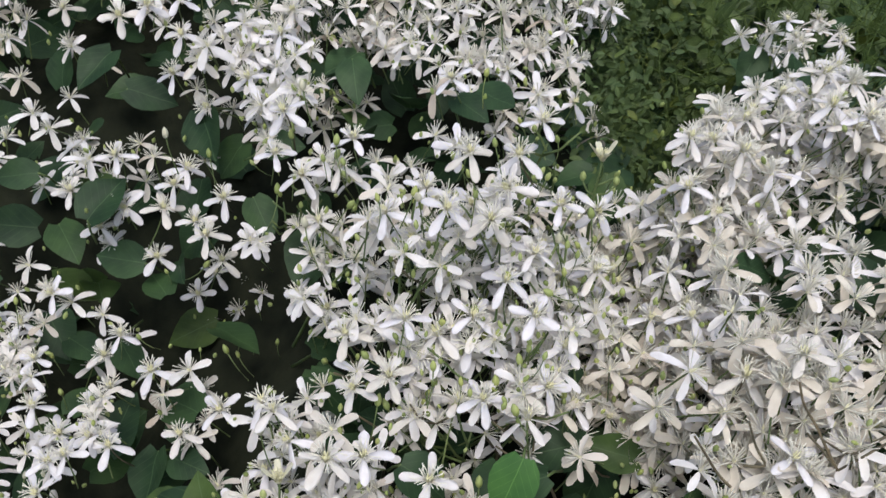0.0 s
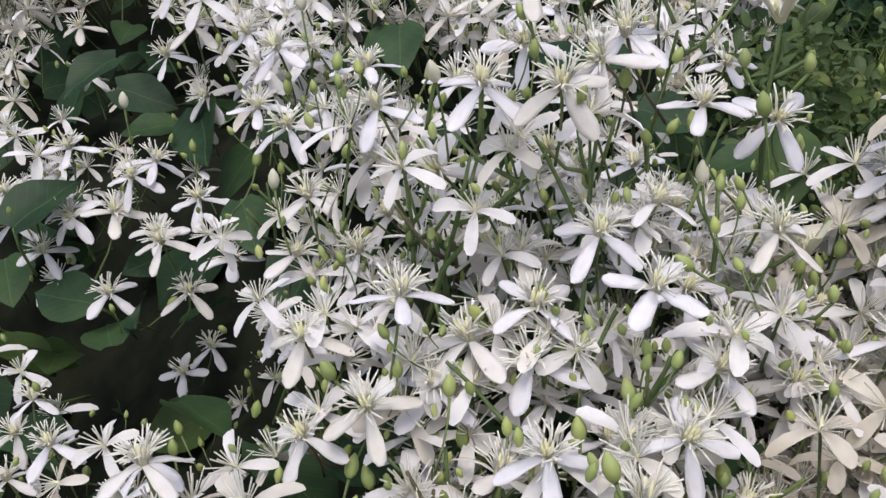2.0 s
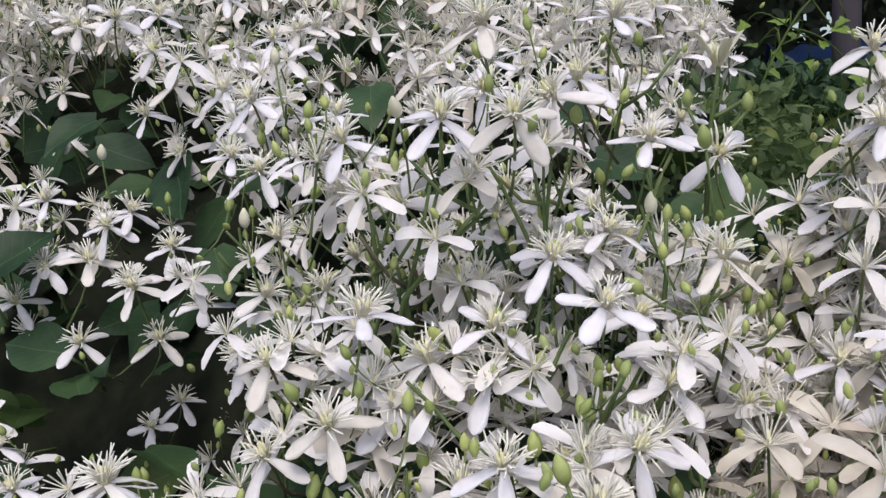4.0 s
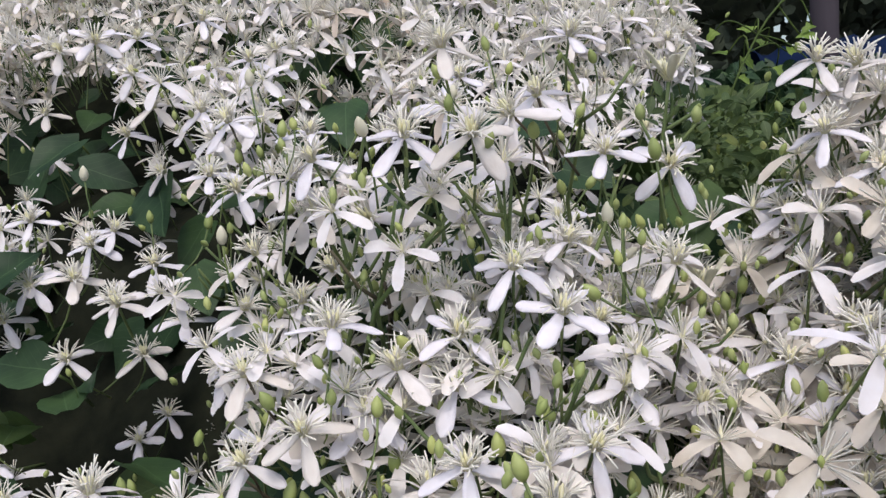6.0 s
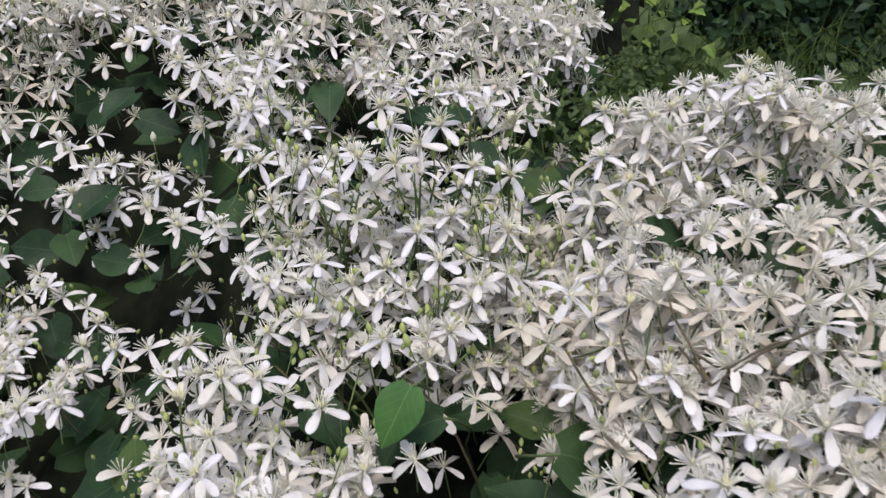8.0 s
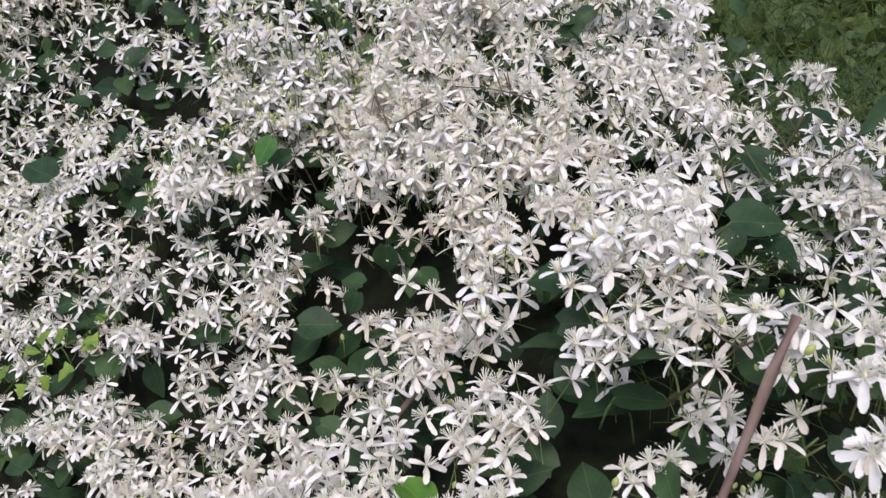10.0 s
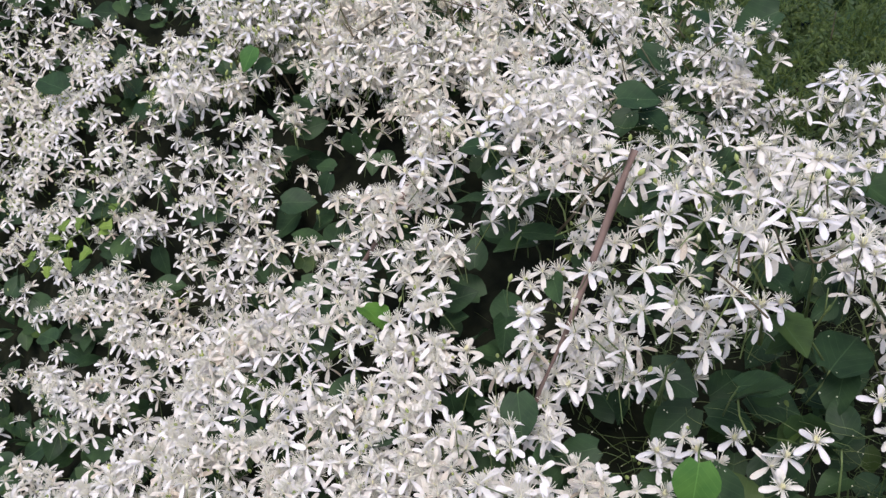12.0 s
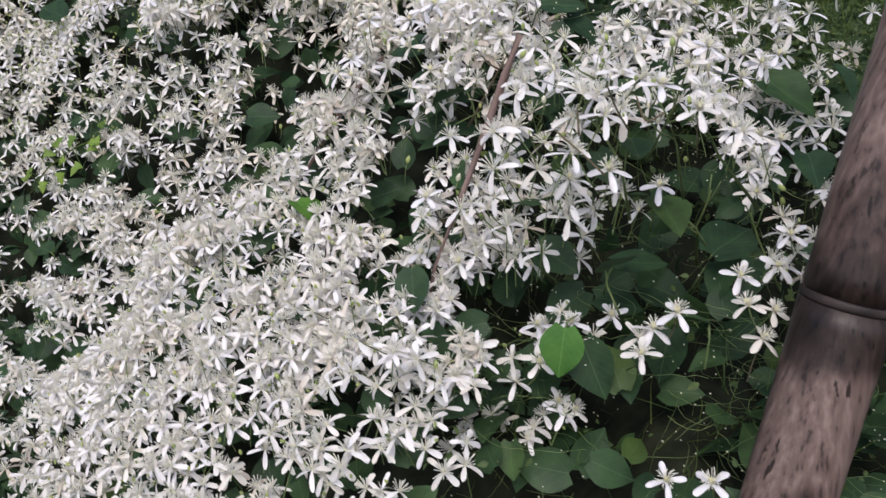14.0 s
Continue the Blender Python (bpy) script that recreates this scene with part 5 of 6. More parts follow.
def leaf_arrays(length, width, cup, bend, heart):
    """Vertices, quads and map of a heart-shaped or ovate blade with a folded midrib; its foot at 0, its tip along +x."""
    v, uv = [], []
    for s, w in LEAF_ROWS:
        for k in (-1, -0.5, 0, 0.5, 1):
            back = -heart * length * 0.14 * (abs(k) if s == 0 else abs(k) * max(0.0, 0.12 - s) * 5)
            x = length * s + back
            y = k * w * width * 0.5
            z = cup * abs(y) - bend * length * s * s + 0.02 * length * math.sin(9 * s + 3 * k)
            v.append((x, y, z))
            uv.append((0.5 + 0.5 * k * w, s))
    f = [(r * 5 + k, r * 5 + k + 1, (r + 1) * 5 + k + 1, (r + 1) * 5 + k) for r in range(len(LEAF_ROWS) - 1) for k in range(4)]
    return np.array(v), np.array(f), np.array(uv)


def leaf_thing(rng, place, length, fresh=False, turn=None):
    v, f, uv = leaf_arrays(length, length * rng.uniform(0.68, 0.9), rng.uniform(0.1, 0.4), rng.uniform(0.0, 0.3), rng.uniform(0.3, 1.0))
    root = new("clematis_leaf")
    tagged(root, "bright green heart-shaped clematis leaf among the blossom" if fresh else "dark green heart-shaped clematis leaf among the blossom", "leaf", "clematis leaves")
    blade = sheet("blade", v - np.array([length * 0.5, 0, 0]), f, [FRESH_LEAF if fresh else LEAF], None, uv, root)
    bm = bmesh.new()
    tube(bm, [(-length * 0.5, 0, 0), (-length * 0.62, 0, -0.01), (-length * 0.7, 0.003, -0.03)], (0.0008, 0.0007, 0.0008), 5)
    part("leaf_stalk", bm, STALK, root)
    if turn:
        root.matrix_basis = Matrix.Translation(place) @ pose(0, 0, 0, turn[0], turn[1], 0) @ pose(0, 0, 0, 0, 0, turn[2])
        return root
    root.matrix_basis = Matrix.Translation(place) @ Euler((radians(rng.gauss(26 if place[1] > 0.06 else -4, 13)), radians(rng.gauss(0, 16)), 0)).to_matrix().to_4x4() @ pose(0, 0, 0, 0, 8, rng.uniform(-200, 20))
    return root


# the young, brighter leaves
YOUNG = [(0.507, -0.143), (0.53, -0.129), (0.262, 0.008)]
rng = random.Random(7)
for x, y, z, length, lean, sway, spin, young in LEAVES_SINGLE:
    leaf_thing(rng, (x, y, z), length, bool(young), (lean, sway, spin))
for x, y, z, length in LEAVES_LOW + LEAVES_FRONT + LEAVES_MIDDLE + LEAVES_BACK:
    if min(math.dist((x, y, z), p[:3]) for p in LEAVES_SINGLE) < (0.030 if x > 0.3 else 0.018):
        continue
    leaf_thing(rng, (x, y, z), max(0.024, length), any(abs(x - a) + abs(y - c) < 0.012 for a, c in YOUNG))


def scattered(base, mats, turns, scales, places):
    """Copies of one small mesh (vertices, faces, material numbers, map) as arrays."""
    v, f, ix, uv = base
    n = len(places)
    allv = np.einsum("nij,vj->nvi", turns, v) * scales[:, None, None] + places[:, None, :]
    allf = f[None] + (np.arange(n) * len(v))[:, None, None]
    return allv.reshape(-1, 3), allf.reshape(-1, f.shape[1]), np.tile(ix, n), (np.tile(uv, (n, 1)) if uv is not None else None)


def turns_for(r, n, lean, slack):
    """Rotation matrices: a spin about the own axis, then a lean towards the open side."""
    a, b, c = np.radians(r.normal(lean, slack, n)), np.radians(r.normal(0, slack, n)), r.uniform(0, 2 * np.pi, n)
    o, z = np.ones(n), np.zeros(n)
    rx = np.stack([o, z, z, z, np.cos(a), -np.sin(a), z, np.sin(a), np.cos(a)], -1).reshape(n, 3, 3)
    ry = np.stack([np.cos(b), z, np.sin(b), z, o, z, -np.sin(b), z, np.cos(b)], -1).reshape(n, 3, 3)
    rz = np.stack([np.cos(c), -np.sin(c), z, np.sin(c), np.cos(c), z, z, z, o], -1).reshape(n, 3, 3)
    return ry @ rx @ rz


def join(chunks):
    vs, fs, ix, uv, at = [], [], [], [], 0
    for v, f, i, u in chunks:
        vs.append(v), fs.append(f + at), ix.append(i)
        if u is not None:
            uv.append(u)
        at += len(v)
    return np.concatenate(vs), np.concatenate(fs), np.concatenate(ix), (np.concatenate(uv) if uv else None)


def narrow_leaf():
    """A small lance-shaped blade in few faces."""
    v, uv = [], []
    for s, w in ((0.0, 0.2), (0.28, 0.9), (0.62, 0.8), (1.0, 0.05)):
        for k in (-1, 0, 1):
            v.append((0.045 * s, 0.009 * k * w, 0.003 * abs(k) * w - 0.012 * s * s))
            uv.append((0.5 + 0.5 * k * w, s))
    f = [(r * 3 + k, r * 3 + k + 1, (r + 1) * 3 + k + 1, (r + 1) * 3 + k) for r in range(3) for k in range(2)]
    return np.array(v), np.array(f), np.array(uv)


def bank_leaves():
    """The dense lower leaves, seen in the gaps between sprays."""
    r = np.random.default_rng(11)
    chunks = []
    for k in range(5):
        v, f, uv = leaf_arrays(0.045, 0.036, 0.25, 0.2, 0.7)
        v = v - np.array([0.022, 0, 0])
        n = 1100
        x, y = r.uniform(-0.95, 0.95, n), r.uniform(-0.5, 1.5, n)
        keep = ~((x > -0.24) & (x < -0.07) & (y > 0.38) & (y < 0.57)) | (r.uniform(0, 1, n) < 0.35)
        x, y = x[keep], y[keep]
        n = len(x)
        z = bank(x, y) - r.uniform(0.035, 0.12, n)
        z = np.where(weedy(x, y), np.minimum(z, 1.0), z)
        # fewer leaves reach the light on the shaded left shoulder
        z = np.where((x < -0.10) & (y > 0.52) & (y < 0.78) & (np.arange(n) % 2 == 0), z - 0.09, z)
        chunks.append(scattered((v, f, np.full(len(f), k % 2 if k < 2 else 0), uv), None, turns_for(r, n, 25, 28), r.uniform(0.5, 0.9, n), np.c_[x, y, z]))
    # leaves under the blossom of the right crest
    p = np.repeat(np.array([c for c in RIGHT_CREST if c[0] > 0.26]), 16, axis=0)
    n = len(p)
    p = p + r.normal(0, 1, p.shape) * np.array([0.025, 0.025, 0.03]) - np.array([0, -0.01, 0.075])
    v, f, uv = leaf_arrays(0.045, 0.036, 0.25, 0.2, 0.7)
    chunks.append(scattered((v - np.array([0.022, 0, 0]), f, np.zeros(len(f)), uv), None, turns_for(r, n, 30, 28), r.uniform(0.45, 0.8, n), p))
    # smaller leaves clothe the flanks down to the ground
    n = 9000
    x, y = r.uniform(-1.3, 1.15, n), r.uniform(-0.72, 1.8, n)
    s = skirt(x, y)
    near = (x > -0.5) & (x < 0.9) & (y > -0.34) & (y < 1.3)
    p = np.c_[x, y, np.where(weedy(x, y), np.minimum(bank(x, y), 0.95), bank(x, y)) * s - 0.10 * s + r.uniform(-0.01, 0.05, n)][~near & (s > 0.01)]
    v, f, uv = narrow_leaf()
    chunks.append(scattered((v * np.array([1, 1.6, 1]), f, np.zeros(len(f)), uv), None, turns_for(r, len(p), 10, 40), r.uniform(0.7, 1.3, len(p)), p))
    v, f, i, uv = join(chunks)
    i = np.zeros(len(f))
    tagged(sheet("vine_leaves", v, f, [LEAF], i, uv), "dense dark green clematis leaves deep in the bank", "leaves", kind="stuff")


bank_leaves()

# ---- blossoms: the nearest are things of their own, the rest one mass ----
def small_flower(r, openness, slim=0.0042, filaments=20, reach=0.0092, thick=0.00030, sag=0.0):
    """A light blossom for the mass: four petals, a brush, a pistil and a stalk, in triangles."""
    v, f, m = [], [], []

    def add(points, faces, mat):
        at = len(v)
        v.extend(points)
        f.extend([tuple(at + c for c in q) for q in faces])
        m.extend([mat] * len(faces))

    v.append((0.0, 0.0, 0.0))
    for k in range(4):
        a = k * math.pi / 2 + r.uniform(-0.2, 0.2)
        length, width = 0.0134 * r.uniform(0.9, 1.1), slim * r.uniform(0.85, 1.15)
        rise, droop, curl, roll = 0.04 - sag * r.uniform(0.3, 1.5) + openness * r.uniform(0.6, 1.4), r.uniform(0.12, 0.55), r.uniform(0.08, 0.28), r.uniform(-0.25, 0.25)
        pts = []
        for s, w in ((0.14, 0.42), (0.34, 0.74), (0.62, 1.0), (0.88, 0.95), (1.0, 0.42)):
            for side in (-1, 0, 1):
                x, y, z = petal_point(s, w, side, length, width, rise, droop, curl)
                z += roll * y
                pts.append((x * math.cos(a) - y * math.sin(a), x * math.sin(a) + y * math.cos(a), z))
        quads = [(j * 3 + c, (j + 1) * 3 + c, (j + 1) * 3 + c + 1, j * 3 + c + 1) for j in range(4) for c in range(2)]
        at = len(v)
        add(pts, [t for q in quads for t in ((q[0], q[1], q[2]), (q[0], q[2], q[3]))] + [(-at, 0, 1), (-at, 1, 2)], 0)
    for i in range(filaments):
        a = 2 * math.pi * i / filaments + r.uniform(-0.2, 0.2)
        lean, h = radians(68) * r.uniform(0.2, 1.0), reach * r.uniform(0.75, 1.1)
        d = np.array([math.cos(a) * math.sin(lean), math.sin(a) * math.sin(lean), math.cos(lean)])
        e = np.array([-math.sin(a), math.cos(a), 0]) * thick
        g = np.cross(d, e)
        p = d * 0.001
        q = d * h
        add([p + e * 0.6, p - e * 0.6, p + g * 0.6, q + e, q - e, q + g], [(0, 1, 4), (0, 4, 3), (1, 2, 5), (1, 5, 4), (2, 0, 3), (2, 3, 5)], 1)
    add([(0.0012, 0, 0), (-0.0006, 0.001, 0), (-0.0006, -0.001, 0), (0, 0, 0.0054)], [(0, 1, 3), (1, 2, 3), (2, 0, 3)], 2)
    bx, by = r.uniform(-0.008, 0.008), r.uniform(-0.008, 0.008)
    ring = [(0.0005, 0, 0), (-0.00025, 0.00043, 0), (-0.00025, -0.00043, 0)]
    add([(x, y, -0.0003) for x, y, _ in ring] + [(x + bx, y + by, -0.026) for x, y, _ in ring], [(0, 1, 4), (0, 4, 3), (1, 2, 5), (1, 5, 4), (2, 0, 3), (2, 3, 5)], 3)
    return np.array(v), np.array(f), np.array(m), None


SMALL = [small_flower(np.random.default_rng(40 + k), o, sag=0.16) for k, o in enumerate((0.0, 0.08, 0.2, 0.03, 0.4, 0.12))]
# the same blossom with the fuller brush of a fully open flower
FULL = [small_flower(np.random.default_rng(90 + k), o, 0.0041, 22, 0.0096, 0.00038, 0.30) for k, o in enumerate((0.0, 0.08, 0.2, 0.03, 0.35, 0.12))]
FLAT = [flower_kind(random.Random(60 + k), 0.12) for k in range(6)]
HANGING = [flower_kind(random.Random(160 + k), 0.45) for k in range(8)]

NEAR_SPRAYS = SPRAY_NEAR + SPRAY_MIDDLE + LEFT_BANK + RIGHT_BANK
OTHER_SPRAYS = SPRAY_RIGHT + FAR_RIGHT + FRONT_SLOPE + BACK_BANK
SINGLE = np.array(BLOSSOMS_NEAR + BLOSSOMS_MIDDLE + BLOSSOMS_RIGHT + BLOSSOMS_EARLY + BLOSSOMS_LATE) * np.array([0.001, 0.001, 0.001, 1, 1, 1, 0.01, 1])
# the open side that each of them looks out to
OPEN_SIDE = np.array([(0.055, 0.14, 1.235)] * len(BLOSSOMS_NEAR) + [(0.113, -0.03, 1.305)] * len(BLOSSOMS_MIDDLE) + [(0.50, -0.56, 1.36)] * len(BLOSSOMS_RIGHT) + [(0.05, 0.10, 1.277)] * len(BLOSSOMS_EARLY) + [(0.272, -0.278, 1.326)] * len(BLOSSOMS_LATE))


def crowds(p, near=0.018, lane=0.011, reach=0.12):
    """Which places would crowd a single blossom, or stand right before it."""
    close = np.zeros(len(p), bool)
    for place, side in zip(SINGLE[:, :3], OPEN_SIDE):
        way = (side - place) / np.linalg.norm(side - place)
        off = p - place
        along = off @ way
        aside = np.linalg.norm(off - along[:, None] * way, axis=1)
        close |= (np.linalg.norm(off, axis=1) < near) | ((along > 0) & (along < reach) & (aside < lane))
    return close


def in_hollow(p, ease=0.92, reach=0.12):
    """Which places lie in a hollow, or in its mouth."""
    inside = np.zeros(len(p), bool)
    for (x, y, z, size), mouth in zip(HOLLOWS, MOUTHS):
        way = mouth - np.array([x, y, z])
        way /= np.linalg.norm(way)
        off = p - np.array([x, y, z])
        along = np.clip(off @ way, -0.03, reach)
        inside |= np.linalg.norm(off - along[:, None] * way, axis=1) < size * ease
    return inside


def put_flower(kinds, m):
    kind = kinds[len(used) % len(kinds)]
    if kind.name in used:
        copy_thing(kind, Matrix()).matrix_basis = m
        used.append("")
    else:
        kind.matrix_basis = m
        used.append(kind.name)


rng = random.Random(5)
used = []
for x, y, z, lean, sway, spin, size, hangs in SINGLE:
    put_flower(HANGING if hangs else FLAT, Matrix.Translation((x, y, z)) @ pose(0, 0, 0, lean, sway, 0) @ pose(0, 0, 0, 0, 0, spin + 90 * rng.randrange(4)) @ Matrix.Scale(size, 4))
rest = np.array(END_SPRAY_A + END_SPRAY_B + END_SPRAY_C + RIGHT_CREST + NEAR_SPRAYS + STRAGGLERS + OTHER_SPRAYS)
for place in rest[~crowds(rest) & ~in_hollow(rest)]:
    if len(used) < 300:
        put_flower(HANGING if rng.random() < 0.5 else FLAT, Matrix.Translation(place) @ facing(rng, 22.0 if place[1] > 0.2 else 12.0) @ Matrix.Scale(rng.uniform(0.86, 1.0), 4))


def blossom_mass():
    r = np.random.default_rng(33)
    spots = []
    for group, count, wide in ((SPRAY_NEAR, 3, 0.018), (SPRAY_MIDDLE, 3, 0.020), (SINGLE[(SINGLE[:, 0] > 0.10) & (SINGLE[:, 1] > 0.25), :3], 10, 0.020), (LEFT_BANK, 2, 0.018), (RIGHT_BANK, 12, 0.03), (BACK_BANK, 10, 0.032), (FRONT_SLOPE, 10, 0.028), (SPRAY_RIGHT, 10, 0.028), (FAR_RIGHT, 6, 0.026), (STRAGGLERS, 1, 0.010), (RIGHT_CREST, 6, 0.020), (END_SPRAY_A, 1, 0.012), (END_SPRAY_B, 1, 0.012)):
        g = np.array(group)
        # the thin, leafy stretch before the weeds, and the thin left foot of the bank
        if any(group is thin for thin in (RIGHT_BANK, SPRAY_MIDDLE, BACK_BANK)):
            g = g[~((g[:, 0] > 0.05) & (g[:, 1] > 0.39) & (g[:, 1] < 0.60) & (g[:, 2] > 1.215))]
        g = np.repeat(g, count, axis=0)
        g = g[(g[:, 0] < 0.535) | (g[:, 1] > 0.05) | (r.uniform(0, 1, len(g)) < 0.12)]
        g = g[(g[:, 0] > -0.12) | (g[:, 1] < 0.5) | (g[:, 1] > 0.60) | (r.uniform(0, 1, len(g)) < 0.4)]
        g = g[(g[:, 0] > -0.06) | (g[:, 1] < 0.30) | (g[:, 1] > 0.5) | (r.uniform(0, 1, len(g)) < 0.35)]
        off = r.normal(0, 1, g.shape) * np.array([wide, wide * 0.9, wide * 0.5])
        off[:, 1] = np.abs(off[:, 1]) * 0.8 - 0.25 * wide
        off[:, 2] = -np.abs(off[:, 2]) - 0.006 - 0.2 * np.abs(off[:, 1])
        q = g + off
        spots.append(q[~in_hollow(q) & (~weedy(q[:, 0], q[:, 1]) | any(group is end for end in (RIGHT_CREST, END_SPRAY_A, END_SPRAY_B))) & ~crowds(q, 0.006, 0.007)])
    n = 21000
    x, y = r.uniform(-0.62, 0.72, n), r.uniform(-0.36, 1.25, n)
    lump = np.array([noise.noise(Vector((a * 11, b * 11, 1.7))) for a, b in zip(x, y)])
    z = bank(x, y) + 0.018 * lump - np.abs(r.normal(0.004, 0.014, n))
    chance_of = np.clip(0.66 + 0.9 * lump, 0.15, 0.95)
    chance_of[(x > -0.25) & (x < 0.13) & (y > 0.31) & (y < 0.545)] *= 0.10
    chance_of[(x > -0.25) & (x < -0.09) & (y > 0.37) & (y < 0.545)] *= 1.8
    chance_of[(x > 0.08) & (x < 0.17) & (y > 0.41) & (y < 0.57)] *= 0.1
    chance_of[(x < -0.12) & (y > 0.50) & (y < 0.60)] *= 0.22
    chance_of[(x < -0.09) & (y > 0.60) & (y < 0.72)] *= 0.6
    chance_of[y > 0.9] *= 0.6
    chance_of[(x < -0.13) & (y < 0.34)] *= 0.6
    chance_of[(x > 0.465) & (y < 0.02)] *= 0.06
    chance_of[(x > 0.46) & (y < 0.5)] *= 0.35
    p = np.c_[x, y, z]
    p = p[(r.uniform(0, 1, n) < chance_of) & ~in_hollow(p, 1.05) & ~weedy(x, y) & ~crowds(p, 0.007, 0.009)]
    spots.append(p)
    # single blossoms deep in the gaps
    n = 3600
    x, y = r.uniform(-0.60, 0.44, n), r.uniform(-0.10, 0.85, n)
    deep = ~((x > -0.32) & (x < 0.13) & (y > 0.36) & (y < 0.72)) & ~weedy(x, y)
    deep &= r.uniform(0, 1, n) < np.where((x < -0.10) & (y > 0.30), 0.7, 0.12)
    p = np.c_[x, y, bank(x, y) - r.uniform(0.035, 0.075, n)][deep]
    spots.append(p[~crowds(p, 0.007, 0.009)])
    # thinner blossom on the far flanks
    n = 5000
    x, y = r.uniform(-1.1, 0.72, n), r.uniform(-0.5, 1.6, n)
    out = ((x < -0.62) | (y < -0.36) | (y > 1.25)) & (skirt(x, y) > 0.4) & ~weedy(x, y)
    spots.append(np.c_[x, y, bank(x, y) * skirt(x, y)][out & (r.uniform(0, 1, n) < 0.6)])
    p = np.concatenate(spots)
    kind = r.integers(0, len(SMALL), len(p))
    chunks = []
    young = (p[:, 0] < 0.14) & (p[:, 1] > 0.31) & (p[:, 1] < 0.56)
    for k, base in list(enumerate(SMALL)) + list(enumerate(FULL)):
        q = p[(kind == k) & (young if base is SMALL[k] else ~young)]
        old = (q[:, 0] > 0.08) & (q[:, 0] < 0.36) & (q[:, 1] > 0.12) & (q[:, 1] < 0.46) & (r.uniform(0, 1, len(q)) < 0.40)
        # back left: half the blossoms turn beige in place of the shade there
        old |= (q[:, 0] < -0.12) & (q[:, 1] > 0.60) & (r.uniform(0, 1, len(q)) < 0.5)
        v, f, i, _ = base
        for some, numbers in ((~old, i), (old, np.where(i == 0, 4, i))):
            n = int(some.sum())
            chunks.append(scattered((v, f, numbers, None), None, turns_for(r, n, 26 if base is SMALL[k] else 15, 18), r.uniform(0.82, 1.08, n), q[some]))
    q = np.array([0.105, 0.392, 1.118]) + r.normal(0, 1, (80, 3)) * np.array([0.030, 0.022, 0.012])
    v, f, i, _ = SMALL[2]
    chunks.append(scattered((v, f, np.where(i == 0, 4, i), None), None, turns_for(r, len(q), 28, 30), r.uniform(0.8, 1.0, len(q)), q))
    # small buds among the blossom
    v, f = [], []
    for h, w in ((0.0, 0.4), (0.0022, 1.0), (0.0044, 0.75), (0.0058, 0.12)):
        v += [(0.00175 * w * math.cos(a * math.pi / 3), 0.00175 * w * math.sin(a * math.pi / 3), h) for a in range(6)]
    for ring in range(3):
        for a in range(6):
            p0, p1, p2, p3 = ring * 6 + a, ring * 6 + (a + 1) % 6, ring * 6 + 6 + (a + 1) % 6, ring * 6 + 6 + a
            f += [(p0, p1, p2), (p0, p2, p3)]
    q = p[r.uniform(0, 1, len(p)) < np.where(young, 0.9, 0.34)]
    q = np.concatenate([q, p[young]])
    q = q + r.normal(0, 1, q.shape) * np.array([0.011, 0.010, 0.004]) + np.array([0, -0.002, 0.004])
    chunks.append(scattered((np.array(v), np.array(f), np.full(len(f), 5), None), None, turns_for(r, len(q), 12, 22), r.uniform(0.45, 0.85, len(q)), q))
    v, f, i, _ = join(chunks)
    tagged(sheet("clematis_blossom_mass", v, f, [PETAL, STAMEN, PISTIL, STALK, OLD_AND_SHADED_PETAL, BUD], i), "thick mass of small white clematis blossom over the bank", "blossom", kind="stuff")


blossom_mass()


# ---- buds ----
def bud_pattern(cream, rng):
    root = tagged(new("clematis_bud"), "closed cream clematis bud on a thin stalk" if cream else "plump pale green clematis bud on a thin stalk", "bud", "clematis buds")
    bm = bmesh.new()
    rings = []
    for s, w in ((0, 0.35), (0.15, 0.8), (0.4, 1.0), (0.65, 0.86), (0.85, 0.52), (1.0, 0.12)):
        rings.append([bm.verts.new((0.0024 * w * math.cos(a * math.pi / 4) * (1 + 0.08 * (a % 2)), 0.0024 * w * math.sin(a * math.pi / 4) * (1 + 0.08 * (a % 2)), 0.0085 * s)) for a in range(8)])
    for p, q in zip(rings, rings[1:]):
        for a in range(8):
            bm.faces.new((p[a], p[(a + 1) % 8], q[(a + 1) % 8], q[a]))
    bm.faces.new(rings[0][::-1]), bm.faces.new(rings[-1])
    part("bud", bm, CREAM_BUD if cream else BUD, root)
    bm = bmesh.new()
    tube(bm, stalk_points(rng, 0.026), (0.0006, 0.00045, 0.00045, 0.0005), 5)
    part("stalk", bm, STALK, root)
    return root


